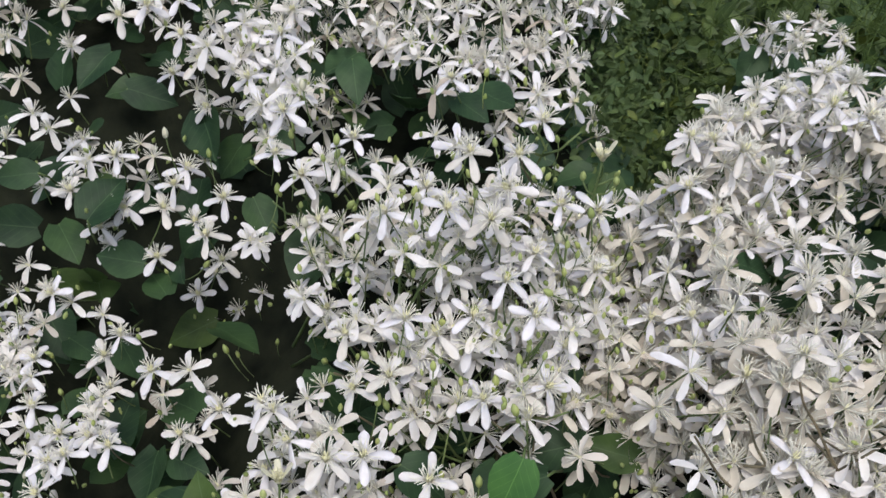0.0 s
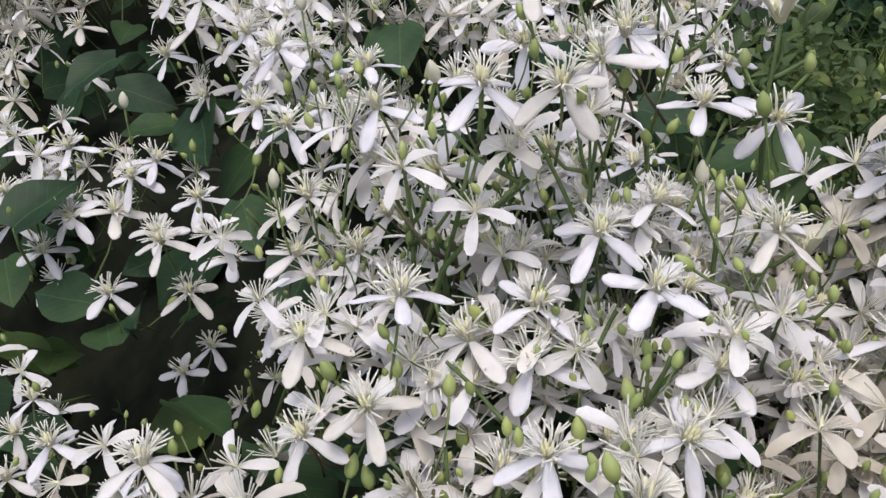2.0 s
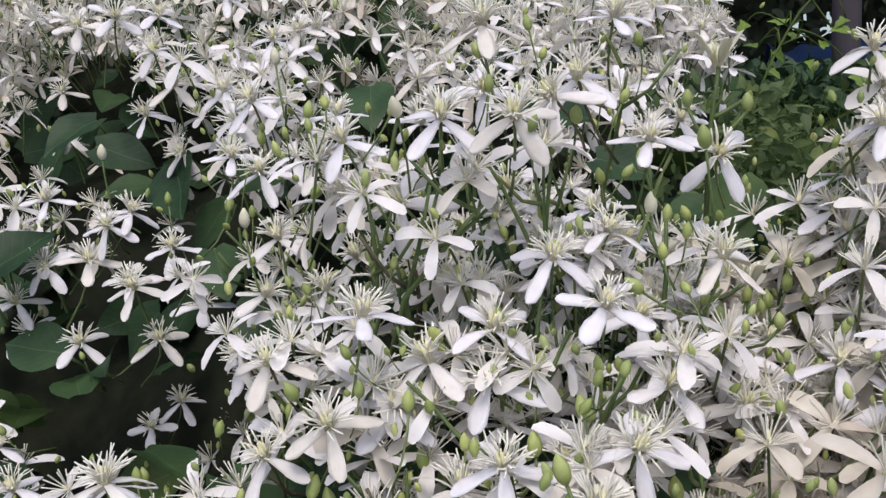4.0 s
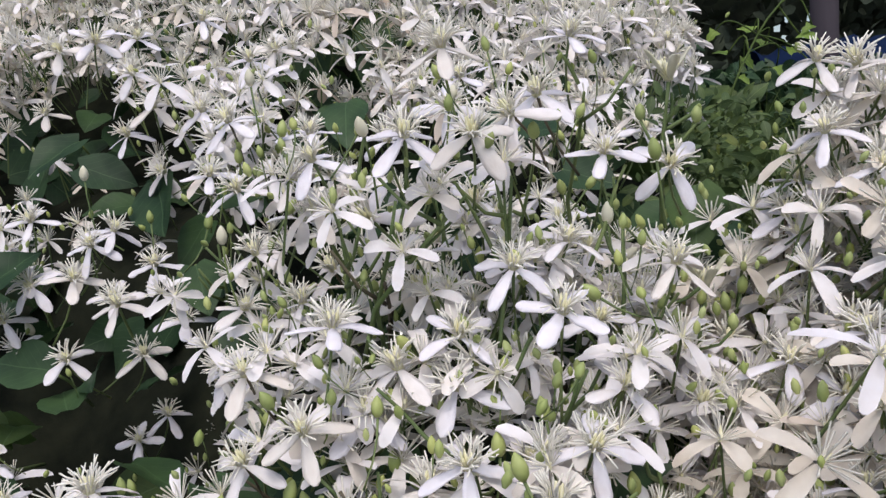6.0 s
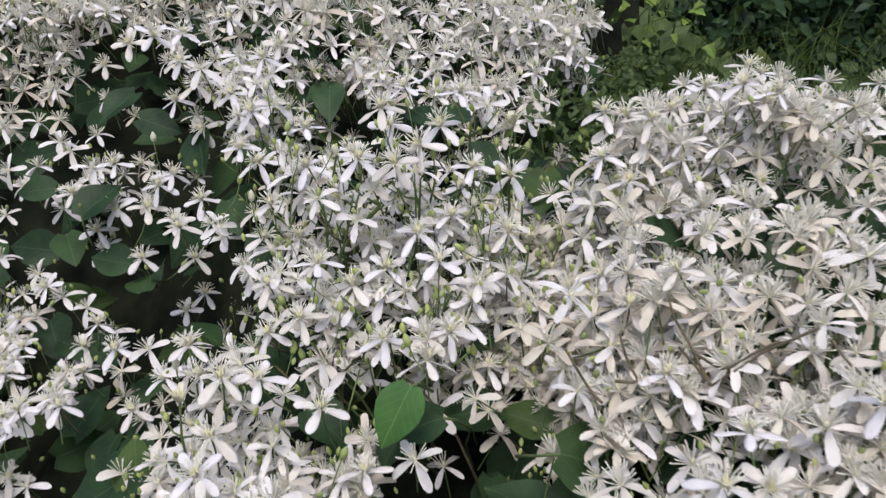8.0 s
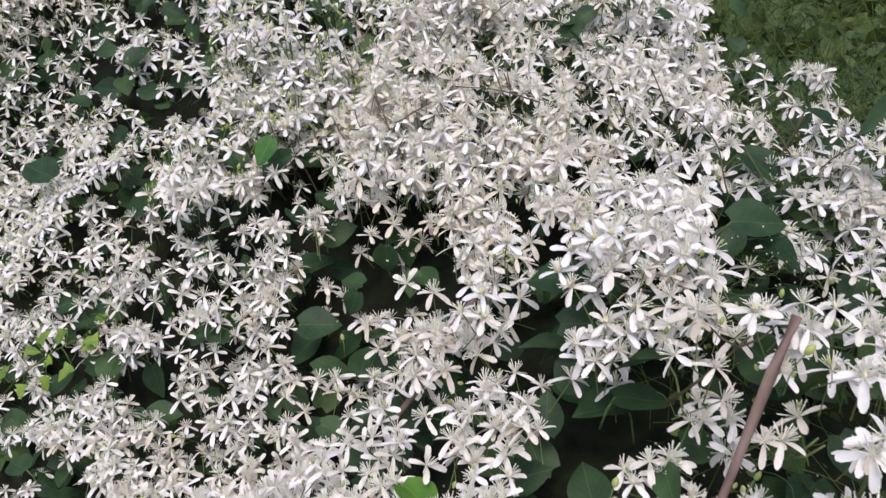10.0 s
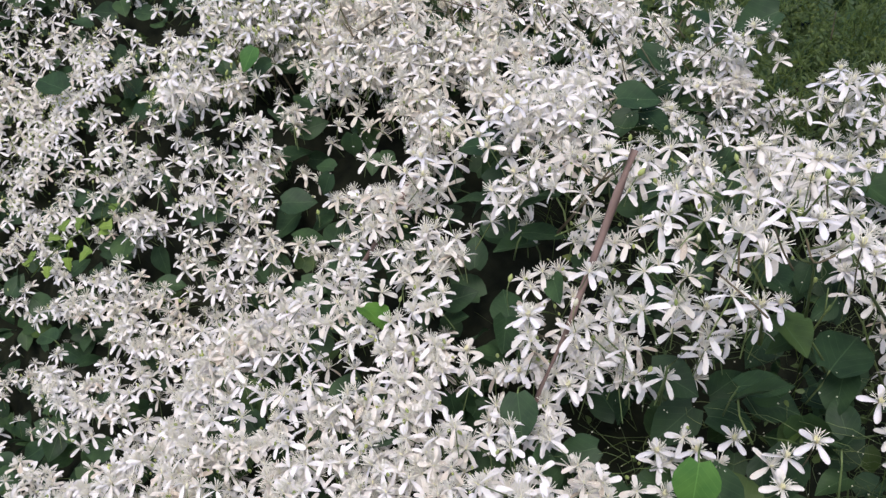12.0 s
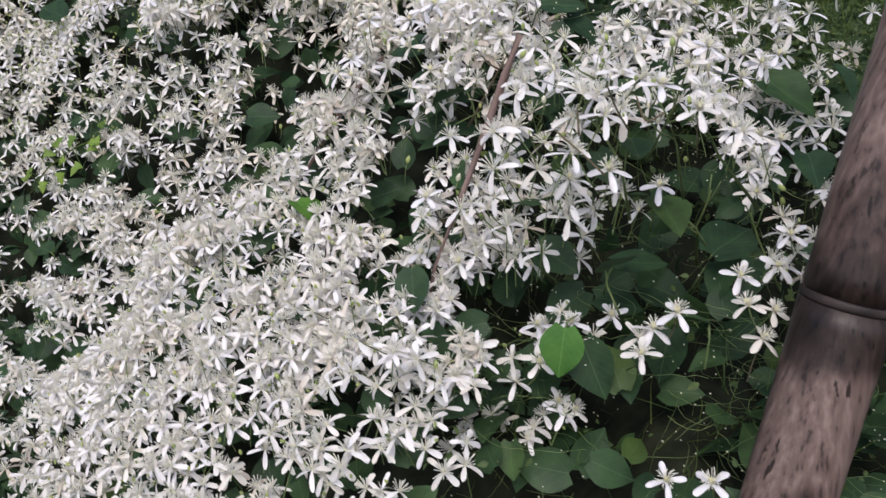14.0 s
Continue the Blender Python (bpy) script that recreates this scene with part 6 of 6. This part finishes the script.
def buds():
    rng = random.Random(9)
    kinds = [bud_pattern(False, rng), bud_pattern(False, rng), bud_pattern(False, rng), bud_pattern(True, rng)]
    count = 0
    for x, y, z, size in BUDS_A + BUDS_B + BUDS_C:
        m = Matrix.Translation((0.001 * x, 0.001 * y, 0.001 * z - 0.00004 * size)) @ Euler((rng.gauss(0.15, 0.3), rng.gauss(0, 0.35), rng.uniform(0, 6))).to_matrix().to_4x4() @ Matrix.Scale(0.0092 * size, 4)
        kind = kinds[min(count, 3) if count < 4 else rng.randrange(3)]
        if count < 4:
            kind.matrix_basis = m
        else:
            copy_thing(kind, Matrix()).matrix_basis = m
        count += 1
    for place in ((-0.151, 0.487, 1.222), (0.067, 0.397, 1.200), (-0.077, 0.334, 1.133), (-0.0625, 0.420, 1.198)):
        copy_thing(kinds[3], Matrix()).matrix_basis = Matrix.Translation(place) @ Matrix.Scale(0.78, 4)
    for group, each in ((SPRAY_NEAR[::3], 1), (SPRAY_MIDDLE, 1), (LEFT_BANK[::3], 1), (SPRAY_RIGHT, 1), (FRONT_SLOPE[::2], 1)):
        for x, y, z in group:
            for k in range(each):
                m = Matrix.Translation((x + rng.gauss(0, 0.017), y + rng.gauss(0.002, 0.012), z + rng.gauss(-0.004, 0.010)))
                m = m @ Euler((rng.gauss(0.15, 0.35), rng.gauss(0, 0.35), rng.uniform(0, 6))).to_matrix().to_4x4() @ Matrix.Scale(rng.uniform(0.45, 0.82), 4)
                copy_thing(kinds[3 if rng.random() < 0.08 else rng.randrange(3)], Matrix()).matrix_basis = m


buds()


def half_open_flower(place):
    """A blossom that has only just opened, with two closed buds on the same shoot."""
    rng = random.Random(2)
    root = tagged(new("clematis_flower"), "half-open cream clematis blossom with two green buds on its shoot", "flower", "clematis blossoms")
    for k in range(4):
        ob = part("petal", petal_bmesh(0.0078 * (0.9 + 0.1 * (k % 2)), 0.0034, 1.5 - 0.5 * (k % 2), 0.15, 0.35), CREAM_BUD, root)
        ob.matrix_basis = pose(0, 0, 0, 0, 0, 90 * k + 12)
    part("stamen_brush", tuft_bmesh(rng, 24, 0.0066, radians(26)), PISTIL, root, "pale yellow closed brush of stamens")
    bm = bmesh.new()
    fork = Vector((-0.0025, 0.002, -0.019))
    tube(bm, [Vector((0, 0, 0)), Vector((-0.001, 0.0005, -0.008)), fork, Vector((-0.003, 0.008, -0.05))], (0.0007, 0.0005, 0.0007, 0.0009), 6)
    for tip in (Vector((-0.0085, 0.001, -0.0105)), Vector((0.0075, -0.001, -0.0125))):
        tube(bm, [fork, fork.lerp(tip, 0.6) - Vector((0, 0, 0.0022)), tip], (0.0006, 0.0005, 0.0005), 5)
    part("stalk", bm, STALK, root)
    for tip in (Vector((-0.0085, 0.001, -0.0105)), Vector((0.0075, -0.001, -0.0125))):
        bm = bmesh.new()
        tube(bm, [tip, tip + Vector((0, 0, 0.001)), tip + Vector((0, 0, 0.0025)), tip + Vector((0, 0, 0.0040)), tip + Vector((0, 0, 0.0050))], (0.0006, 0.0014, 0.0017, 0.0012, 0.0003), 8)
        part("bud", bm, BUD, root, "closed green bud")
    root.matrix_basis = Matrix.Translation(place)


for spot in ((0.087, 0.406, 1.240), (-0.064, 0.308, 1.128), (0.095, 0.403, 1.178)):
    half_open_flower(spot)


# ---- stems that carry the sprays ----
def spray_stems():
    rng = random.Random(17)
    for group, share in ((SPRAY_NEAR, 1.0), (SPRAY_MIDDLE, 0.8), (SPRAY_RIGHT, 0.6)):
        for x, y, z in group:
            if rng.random() > share:
                continue
            bm = bmesh.new()
            top = Vector((x + rng.uniform(-0.006, 0.006), y + 0.004, z - 0.02))
            foot = top + Vector((rng.uniform(-0.05, 0.05), rng.uniform(0.0, 0.06), -rng.uniform(0.06, 0.11)))
            mid = top.lerp(foot, 0.5) + Vector((rng.uniform(-0.012, 0.012), rng.uniform(-0.01, 0.006), 0.006))
            tube(bm, (top, top.lerp(mid, 0.5) + Vector((0.001, 0, 0.002)), mid, foot), (0.0005, 0.0007, 0.0008, 0.0011), 6)
            for k in range(2):
                q = mid.lerp(top, rng.uniform(0.1, 0.8))
                e = q + Vector((rng.uniform(-0.022, 0.022), rng.uniform(-0.016, 0.010), rng.uniform(0.008, 0.022)))
                tube(bm, (q, q.lerp(e, 0.5) - Vector((0, 0, 0.003)), e), (0.0008, 0.0006, 0.0005), 5)
            tagged(part("flower_stem", bm, STALK if rng.random() < 0.8 else BROWN_STALK), "thin branching green stem that carries clematis blossom", "stem", "flower stems")


spray_stems()


def single_stems():
    for points, mat in [(p, STALK) for p in STEMS_A + STEMS_B] + [(p, BROWN_STALK) for p in BROWN_STEMS + BROWN_STEMS_BACK + BROWN_STEMS_END + BROWN_STEMS_FOOT]:
        pts = [Vector(p) * 0.001 for p in points]
        fine = [pts[i].lerp(pts[i + 1], k / 4) for i in range(len(pts) - 1) for k in range(4)] + [pts[-1]]
        for turn in range(2):
            fine = [fine[0]] + [(fine[i - 1] + 2 * fine[i] + fine[i + 1]) / 4 for i in range(1, len(fine) - 1)] + [fine[-1]]
        bm = bmesh.new()
        tube(bm, fine, [0.0005 + 0.0002 * k / len(fine) for k in range(len(fine))], 7)
        tagged(part("flower_stem", bm, mat), "curved green stem between the clematis blossoms" if mat is STALK else "thin brown branching stem between the clematis blossoms", "stem", "flower stems")


single_stems()


# ---- dry twigs across the bank ----
def dry_twig(points, radii):
    bm = bmesh.new()
    tube(bm, points, radii, 8)
    tagged(part("dry_twig", bm, TWIG), "reddish brown dry twig lying across the blossom", "twig")


dry_twig([(0.464, -0.028, 1.157), (0.455, -0.036, 1.132), (0.439, -0.055, 1.085), (0.424, -0.074, 1.042), (0.407, -0.082, 0.999), (0.39, -0.07, 0.93)], (0.0026, 0.0030, 0.0023, 0.0019, 0.0016, 0.0012))
dry_twig([(0.29, 0.155, 1.085), (0.262, 0.135, 1.055), (0.235, 0.10, 1.01), (0.20, 0.09, 0.96)], (0.002, 0.0030, 0.0026, 0.002))
dry_twig([(0.266, 0.319, 1.186), (0.286, 0.313, 1.181), (0.313, 0.302, 1.174), (0.336, 0.291, 1.168)], (0.0005, 0.0006, 0.0008, 0.0009))


# ---- bamboo pole beside the bank ----
def bamboo_pole():
    root = tagged(new("bamboo_pole"), "old brown bamboo pole with a dark node beside the bank", "pole")
    foot, way, radius = Vector((0.496, -0.477, 0.0)), Vector((0.1775, 0.3472, 1.0)), 0.0282
    levels = [0.0, 0.34, 0.68, 1.026, 1.42, 1.80]
    for a, b in zip(levels, levels[1:]):
        bm = bmesh.new()
        hs = [a + (b - a) * k / 24 for k in range(25)]
        hs[0], hs[-1] = a + 0.003, b - 0.003
        rs = [0.965 + 0.022 * math.exp(-((h - a) / 0.018) ** 2) + 0.026 * math.exp(-((h - b) / 0.022) ** 2) for h in hs]
        tube(bm, [foot + way * h for h in hs], [radius * k for k in rs], 40)
        for v in bm.verts:
            c = foot + way * v.co.z
            out = v.co - c
            t = math.atan2(out.y, out.x)
            v.co = c + out * (1 + 0.012 * noise.noise(Vector((t * 1.5, v.co.z * 5, 0))) + 0.008 * noise.noise(Vector((t * 6, v.co.z * 3, 4))))
        part("culm_section", bm, BAMBOO, root)
        bm = bmesh.new()
        tube(bm, [foot + way * h for h in (b - 0.0028, b - 0.001, b + 0.001, b + 0.0026)], [radius * k for k in (0.97, 1.004, 1.002, 0.97)], 40)
        part("node", bm, NODE_RING, root, "dark swollen bamboo node")
    bm = bmesh.new()
    c = [foot + way * 1.035 + Vector((math.cos(a), math.sin(a), 0.08 * math.sin(a))) * radius * 1.0 for a in np.linspace(0, 2 * math.pi, 33)]
    tube(bm, c, [0.0005] * 33, 5)
    part("tie_wire", bm, WIRE, root, "thin wire wound round the pole")


bamboo_pole()


# ---- tangled weeds, right of and behind the bank ----
def weed_tangle():
    r = np.random.default_rng(51)
    chunks = []
    for lo, hi, n, size in (((0.12, 0.55), (0.7, 1.2), 15000, 0.26), ((0.12, 1.0), (1.6, 2.4), 6500, 0.75), ((0.42, -0.35), (1.0, 0.6), 2500, 0.13), ((-0.4, 1.35), (0.5, 2.2), 2500, 0.5)):
        v, f, uv = narrow_leaf()
        v = v * np.array([1, 1.7, 1])
        x, y = r.uniform(lo[0], hi[0], n), r.uniform(lo[1], hi[1], n)
        clump = np.array([noise.noise(Vector((a * 17, b * 17, 3.1))) for a, b in zip(x, y)])
        x, y = x[clump > -0.12], y[clump > -0.12]
        n = len(x)
        top = np.where(y > 0.55, 1.11 + 0.17 * np.clip(y - 0.55, 0, 1.0) - 0.20 * np.clip((x - 0.26) / 0.25, 0, 1), bank(x, y) - 0.06)
        z = top - np.abs(r.normal(0, 0.08, n)) + 0.05 * np.sin(9 * x) * np.sin(7 * y)
        chunks.append(scattered((v, f, np.zeros(len(f)), uv), None, turns_for(r, n, 25, 45), r.uniform(0.5, 1.4, n) * size * 1.2, np.c_[x, y, z]))
    # small leaves on the flank of the bank towards the weeds
    n = 9000
    y = r.uniform(0.50, 1.25, n)
    x = 0.125 + 0.13 * (y - 0.6) + r.normal(0, 0.022, n)
    v, f, uv = narrow_leaf()
    chunks.append(scattered((v * np.array([1, 1.3, 1]), f, np.zeros(len(f)), uv), None, turns_for(r, n, 40, 45), r.uniform(0.08, 0.22, n), np.c_[x, y, r.uniform(0.95, 1.24, n)]))
    # fine leaflets at the right end of the bank
    n = 14000
    x, y = r.uniform(0.50, 1.05, n), r.uniform(0.20, 0.80, n)
    lump = np.array([noise.noise(Vector((a * 14, b * 14, 5.3))) for a, b in zip(x, y)])
    keep = (lump > -0.15) & (x > 0.60 - 0.25 * (y - 0.2))
    x, y, lump = x[keep], y[keep], lump[keep]
    n = len(x)
    chunks.append(scattered((v * np.array([1, 1.2, 1]), f, np.zeros(len(f)), uv), None, turns_for(r, n, 35, 45), r.uniform(0.08, 0.20, n), np.c_[x, y, 1.075 + 0.06 * lump - np.abs(r.normal(0, 0.045, n))]))
    v, f, i, uv = join(chunks)
    tagged(sheet("weed_leaves", v, f, [WEED], i, uv), "tangle of small dull green weed leaves behind the bank", "weeds", kind="stuff")
    blades = []
    base = np.array([(-0.0003, 0, 0), (0.0003, 0, 0), (-0.00025, 0.010, 0.024), (0.00025, 0.010, 0.024), (-0.0001, 0.024, 0.036), (0.0001, 0.024, 0.036)])
    fc = np.array([(0, 1, 3, 2), (2, 3, 5, 4)])
    for lo, hi, n in (((0.13, 0.53), (1.2, 1.6), 2200), ((0.38, -0.32), (0.95, 0.55), 1500)):
        x, y = r.uniform(lo[0], hi[0], n), r.uniform(lo[1], hi[1], n)
        top = np.where(y > 0.55, 1.04 + 0.20 * np.clip(y - 0.55, 0, 1.0), bank(x, y) - 0.10)
        blades.append(scattered((base, fc, np.zeros(2), None), None, turns_for(r, n, 0, 40), r.uniform(0.6, 1.4, n), np.c_[x, y, top - r.uniform(0, 0.06, n)]))
    v, f, i, _ = join(blades)
    tagged(sheet("grass_blades", v, f, [GRASS], i), "thin grass and tendrils tangled under the blossom", "grass", kind="stuff")


weed_tangle()


def tangle():
    """Thin trailing stems with pale seed heads in the shade at the end of the bank."""
    rng = random.Random(23)
    bm = bmesh.new()
    for k in range(420):
        x, y = rng.uniform(0.40, 0.80), rng.uniform(-0.32, 0.35)
        z = float(bank(x, y)[0]) - rng.uniform(0.03, 0.10)
        p, a = Vector((x, y, z)), rng.uniform(0, 6.3)
        pts = [p.copy()]
        turn = rng.gauss(0, 0.3)
        for i in range(7):
            a += turn + rng.gauss(0, 0.15)
            p = p + Vector((math.cos(a) * 0.008, math.sin(a) * 0.008, rng.uniform(-0.002, 0.004)))
            pts.append(p.copy())
        tube(bm, pts, [0.0003, 0.0003, 0.0003, 0.00028, 0.00025, 0.00022, 0.0002, 0.00015], 3)
    tagged(part("trailing_stems", bm, [STALK]), "thin trailing green stems tangled in the shade", "stems", kind="stuff")
    bm = bmesh.new()
    for k in range(300):
        x, y = rng.uniform(0.42, 0.80), rng.uniform(-0.36, 0.06)
        p = Vector((x, y, float(bank(x, y)[0]) - rng.uniform(0.05, 0.15)))
        d = Vector((rng.gauss(0, 1), rng.gauss(0, 1), rng.gauss(0, 0.4))).normalized()
        pts = [p.copy()]
        for i in range(4):
            d = (d + Vector((rng.gauss(0, 0.2), rng.gauss(0, 0.2), rng.gauss(0, 0.15)))).normalized()
            p = p + d * rng.uniform(0.010, 0.020)
            pts.append(p.copy())
        tube(bm, pts, [0.0003, 0.0003, 0.00025, 0.0002, 0.00015], 3)
    tagged(part("fine_stems", bm, [STALK]), "thin pale green stems in the shade under the blossom", "stems", kind="stuff")
    bm = bmesh.new()
    for k in range(1100):
        x, y = rng.uniform(0.42, 0.80), rng.uniform(-0.32, 0.30)
        z = float(bank(x, y)[0]) - rng.uniform(0.02, 0.08)
        bmesh.ops.create_icosphere(bm, subdivisions=1, radius=rng.uniform(0.0003, 0.0008), matrix=Matrix.Translation((x, y, z)))
    tagged(part("seed_heads", bm, [CREAM_BUD]), "tiny pale seed heads among the trailing stems", "seed heads", kind="stuff")


tangle()


# ---- background ----
def far_shrubs():
    r = np.random.default_rng(81)
    v, f, uv = narrow_leaf()
    v = v * np.array([1.1, 1.6, 1.1])
    n = 9000
    x = r.uniform(1.25, 3.4, n)
    y = 2.5 + r.normal(0, 0.17, n) + 0.12 * np.sin(4 * x)
    z = 1.66 - np.abs(r.normal(0, 0.28, n)) - 0.25 * np.abs(np.sin(3 * x))
    m = 8000
    low = np.c_[r.uniform(0.35, 1.6, m), 2.36 + r.normal(0, 0.07, m), 1.345 - np.abs(r.normal(0, 0.24, m)) - 0.05 * r.uniform(0, 1, m) ** 3]
    p = np.concatenate([np.c_[x, y, z], low])
    n = len(p)
    vv, ff, i, uu = scattered((v, f, np.zeros(len(f)), uv), None, turns_for(r, n, 30, 45), r.uniform(0.4, 1.0, n), p)
    tagged(sheet("shrub_leaves", vv, ff, [LEAF], i, uu), "dark green shrubs beyond the weeds", "shrubs", kind="stuff")


far_shrubs()


def lobed_leaf(size):
    """A small three-lobed blade; its foot at 0, its tip along +x."""
    v, uv = [], []
    for s, w, back in ((0.0, 0.25, 0.0), (0.18, 1.0, -0.10), (0.36, 0.55, 0.0), (0.55, 0.62, 0.06), (0.8, 0.34, 0.0), (1.0, 0.03, 0.0)):
        for k in (-1, -0.5, 0, 0.5, 1):
            v.append((size * (s + back * abs(k)), 0.45 * size * k * w, 0.10 * size * abs(k) * w - 0.25 * size * s * s))
            uv.append((0.5 + 0.5 * k * w, s))
    f = [(r * 5 + k, r * 5 + k + 1, (r + 1) * 5 + k + 1, (r + 1) * 5 + k) for r in range(5) for k in range(4)]
    return np.array(v), np.array(f), np.array(uv)


def vine_shoot(points, leaves, rng):
    root = tagged(new("vine_shoot"), "bright green young climbing shoot with small leaves and tendrils", "shoot")
    pts = [Vector(p) for p in points]
    smooth = []
    for i in range(len(pts) - 1):
        for k in range(6):
            q = pts[i].lerp(pts[i + 1], k / 6)
            smooth.append(q + 0.006 * Vector((noise.noise(q * 20), noise.noise(q * 23), noise.noise(q * 27))))
    bm = bmesh.new()
    tube(bm, smooth, [0.0010 - 0.0004 * k / len(smooth) for k in range(len(smooth))], 6)
    part("stem", bm, GRASS, root)
    for x, y, z, size in leaves:
        v, f, uv = lobed_leaf(size)
        ob = sheet("leaf", v, f, [SHOOT_LEAF], None, uv, root)
        ob.matrix_basis = Matrix.Translation((x, y, z)) @ Euler((rng.uniform(0.5, 1.1), rng.uniform(-0.4, 0.4), 0)).to_matrix().to_4x4() @ pose(0, 0, 0, 0, 0, rng.uniform(0, 360))
        end = Vector((x, y, z))
        q = min(smooth, key=lambda p: (p - end).length)
        side = Vector((rng.uniform(-0.01, 0.01), 0, rng.uniform(0.004, 0.014)))
        bm = bmesh.new()
        tube(bm, [q.lerp(end, k / 6) + side * math.sin(math.pi * k / 6) for k in range(7)], [0.0006] * 7, 5)
        part("tendril", bm, GRASS, root)


vine_shoot([(0.13, 0.80, 1.16), (0.18, 0.80, 1.25), (0.225, 0.82, 1.32), (0.29, 0.86, 1.40)], SHOOT_LEAVES, random.Random(3))
vine_shoot(SPRIG_STEM, SPRIG_LEAVES, random.Random(4))


def weed_stems():
    """Fine olive stems that stand and lean above the weeds."""
    rng = random.Random(29)
    bm = bmesh.new()
    for k in range(1150):
        if k < 750:
            x, y = rng.uniform(0.14, 1.0), rng.uniform(0.56, 1.25)
            z = 1.05 + 0.17 * min(1.0, y - 0.55)
        else:
            x, y = rng.uniform(0.54, 0.98), rng.uniform(0.22, 0.75)
            z = 1.03
        if x < 0.14 + 0.13 * (y - 0.6):
            continue
        p = Vector((x, y, z))
        d = Vector((rng.gauss(0, 0.5), rng.gauss(0, 0.4), 1)).normalized()
        pts = [p.copy()]
        for i in range(5):
            d = (d + Vector((rng.gauss(0, 0.25), rng.gauss(0, 0.25), -0.12))).normalized()
            p = p + d * rng.uniform(0.018, 0.034)
            pts.append(p.copy())
        tube(bm, pts, [0.0006, 0.0006, 0.0005, 0.0005, 0.0004, 0.0002], 4)
    tagged(part("weed_stems", bm, [GRASS]), "fine olive green stems standing above the weeds", "weeds", kind="stuff")


weed_stems()


def wooden_post():
    bm = bmesh.new()
    tube(bm, [(0.745, 2.55, 0.0), (0.745, 2.55, 1.2), (0.75, 2.55, 2.6)], (0.037, 0.036, 0.035), 14)
    tagged(part("wooden_post", bm, POST), "grey weathered wooden post behind the weeds", "post")


def tarpaulin():
    bm = bmesh.new()
    bmesh.ops.create_grid(bm, x_segments=40, y_segments=14, size=1.0)
    for v in bm.verts:
        x, y = v.co.x, v.co.y
        v.co = Vector((1.02 + 0.32 * x, 3.2 + 0.35 * y + 0.03 * noise.noise(Vector((x * 6, y * 3, 0))), 0.75 + 0.70 * (1 - y * y) ** 0.5 + 0.05 * noise.noise(Vector((x * 4, y * 4, 2))) if abs(y) < 0.999 else 0.0))
    ob = part("tarpaulin", bm, TARP)
    s = ob.modifiers.new("thickness", "SOLIDIFY")
    s.thickness = 0.004
    tagged(ob, "blue tarpaulin over a low heap behind the post", "tarpaulin")


def far_thicket():
    """The dark trees and shrubs that close the view, a wall of leaves with a few small gaps to the sky."""
    r = np.random.default_rng(71)
    v, f, uv = narrow_leaf()
    v = v * np.array([1.7, 2.6, 1.7])
    n = 34000
    a = r.uniform(radians(20), radians(160), n)
    d = r.uniform(5.0, 6.5, n)
    z = r.uniform(0.0, 4.2, n)
    p = np.c_[d * np.cos(a), d * np.sin(a), z]
    # one opening through the leaves
    way = np.array([0.248, 0.965, 0.086])
    off = p - np.array([0.05, 0.16, 1.23])
    p = p[(np.linalg.norm(off - (off @ way)[:, None] * way, axis=1) > 0.20) | (r.uniform(0, 1, n) < 0.45)]
    n = len(p)
    vv, ff, i, uu = scattered((v, f, np.zeros(len(f)), uv), None, turns_for(r, n, 40, 50), r.uniform(0.8, 2.0, n), p)
    tagged(sheet("far_thicket_leaves", vv, ff, [HEDGE], i, uu), "dark shaded trees and shrubs far behind the bank", "trees", kind="stuff")
    # closed wall in the same lowered colour, for the shade between the trees
    bm = bmesh.new()
    steps, levels = 420, 96
    rows = []
    for k in range(steps + 1):
        t = radians(10 + 160 * k / steps)
        rows.append([bm.verts.new((6.8 * math.cos(t) + 0.03 * noise.noise(Vector((k * 3.3, h * 2.7, 0))), 6.8 * math.sin(t), 4.6 * h / levels + 0.03 * noise.noise(Vector((k * 2.9, h * 3.1, 5))))) for h in range(levels + 1)])
    gap = Vector((1.74, 6.57, 1.80))
    for p, q in zip(rows, rows[1:]):
        for j in range(levels):
            c = p[j].co
            if (c - gap).length < 0.14 and noise.noise(c * 15) > 0.05:
                continue
            bm.faces.new((p[j], p[j + 1], q[j + 1], q[j]))
    tagged(part("backdrop", bm, HEDGE), "dark depth of the trees behind", "backdrop", kind="structure")


wooden_post()
tarpaulin()
far_thicket()
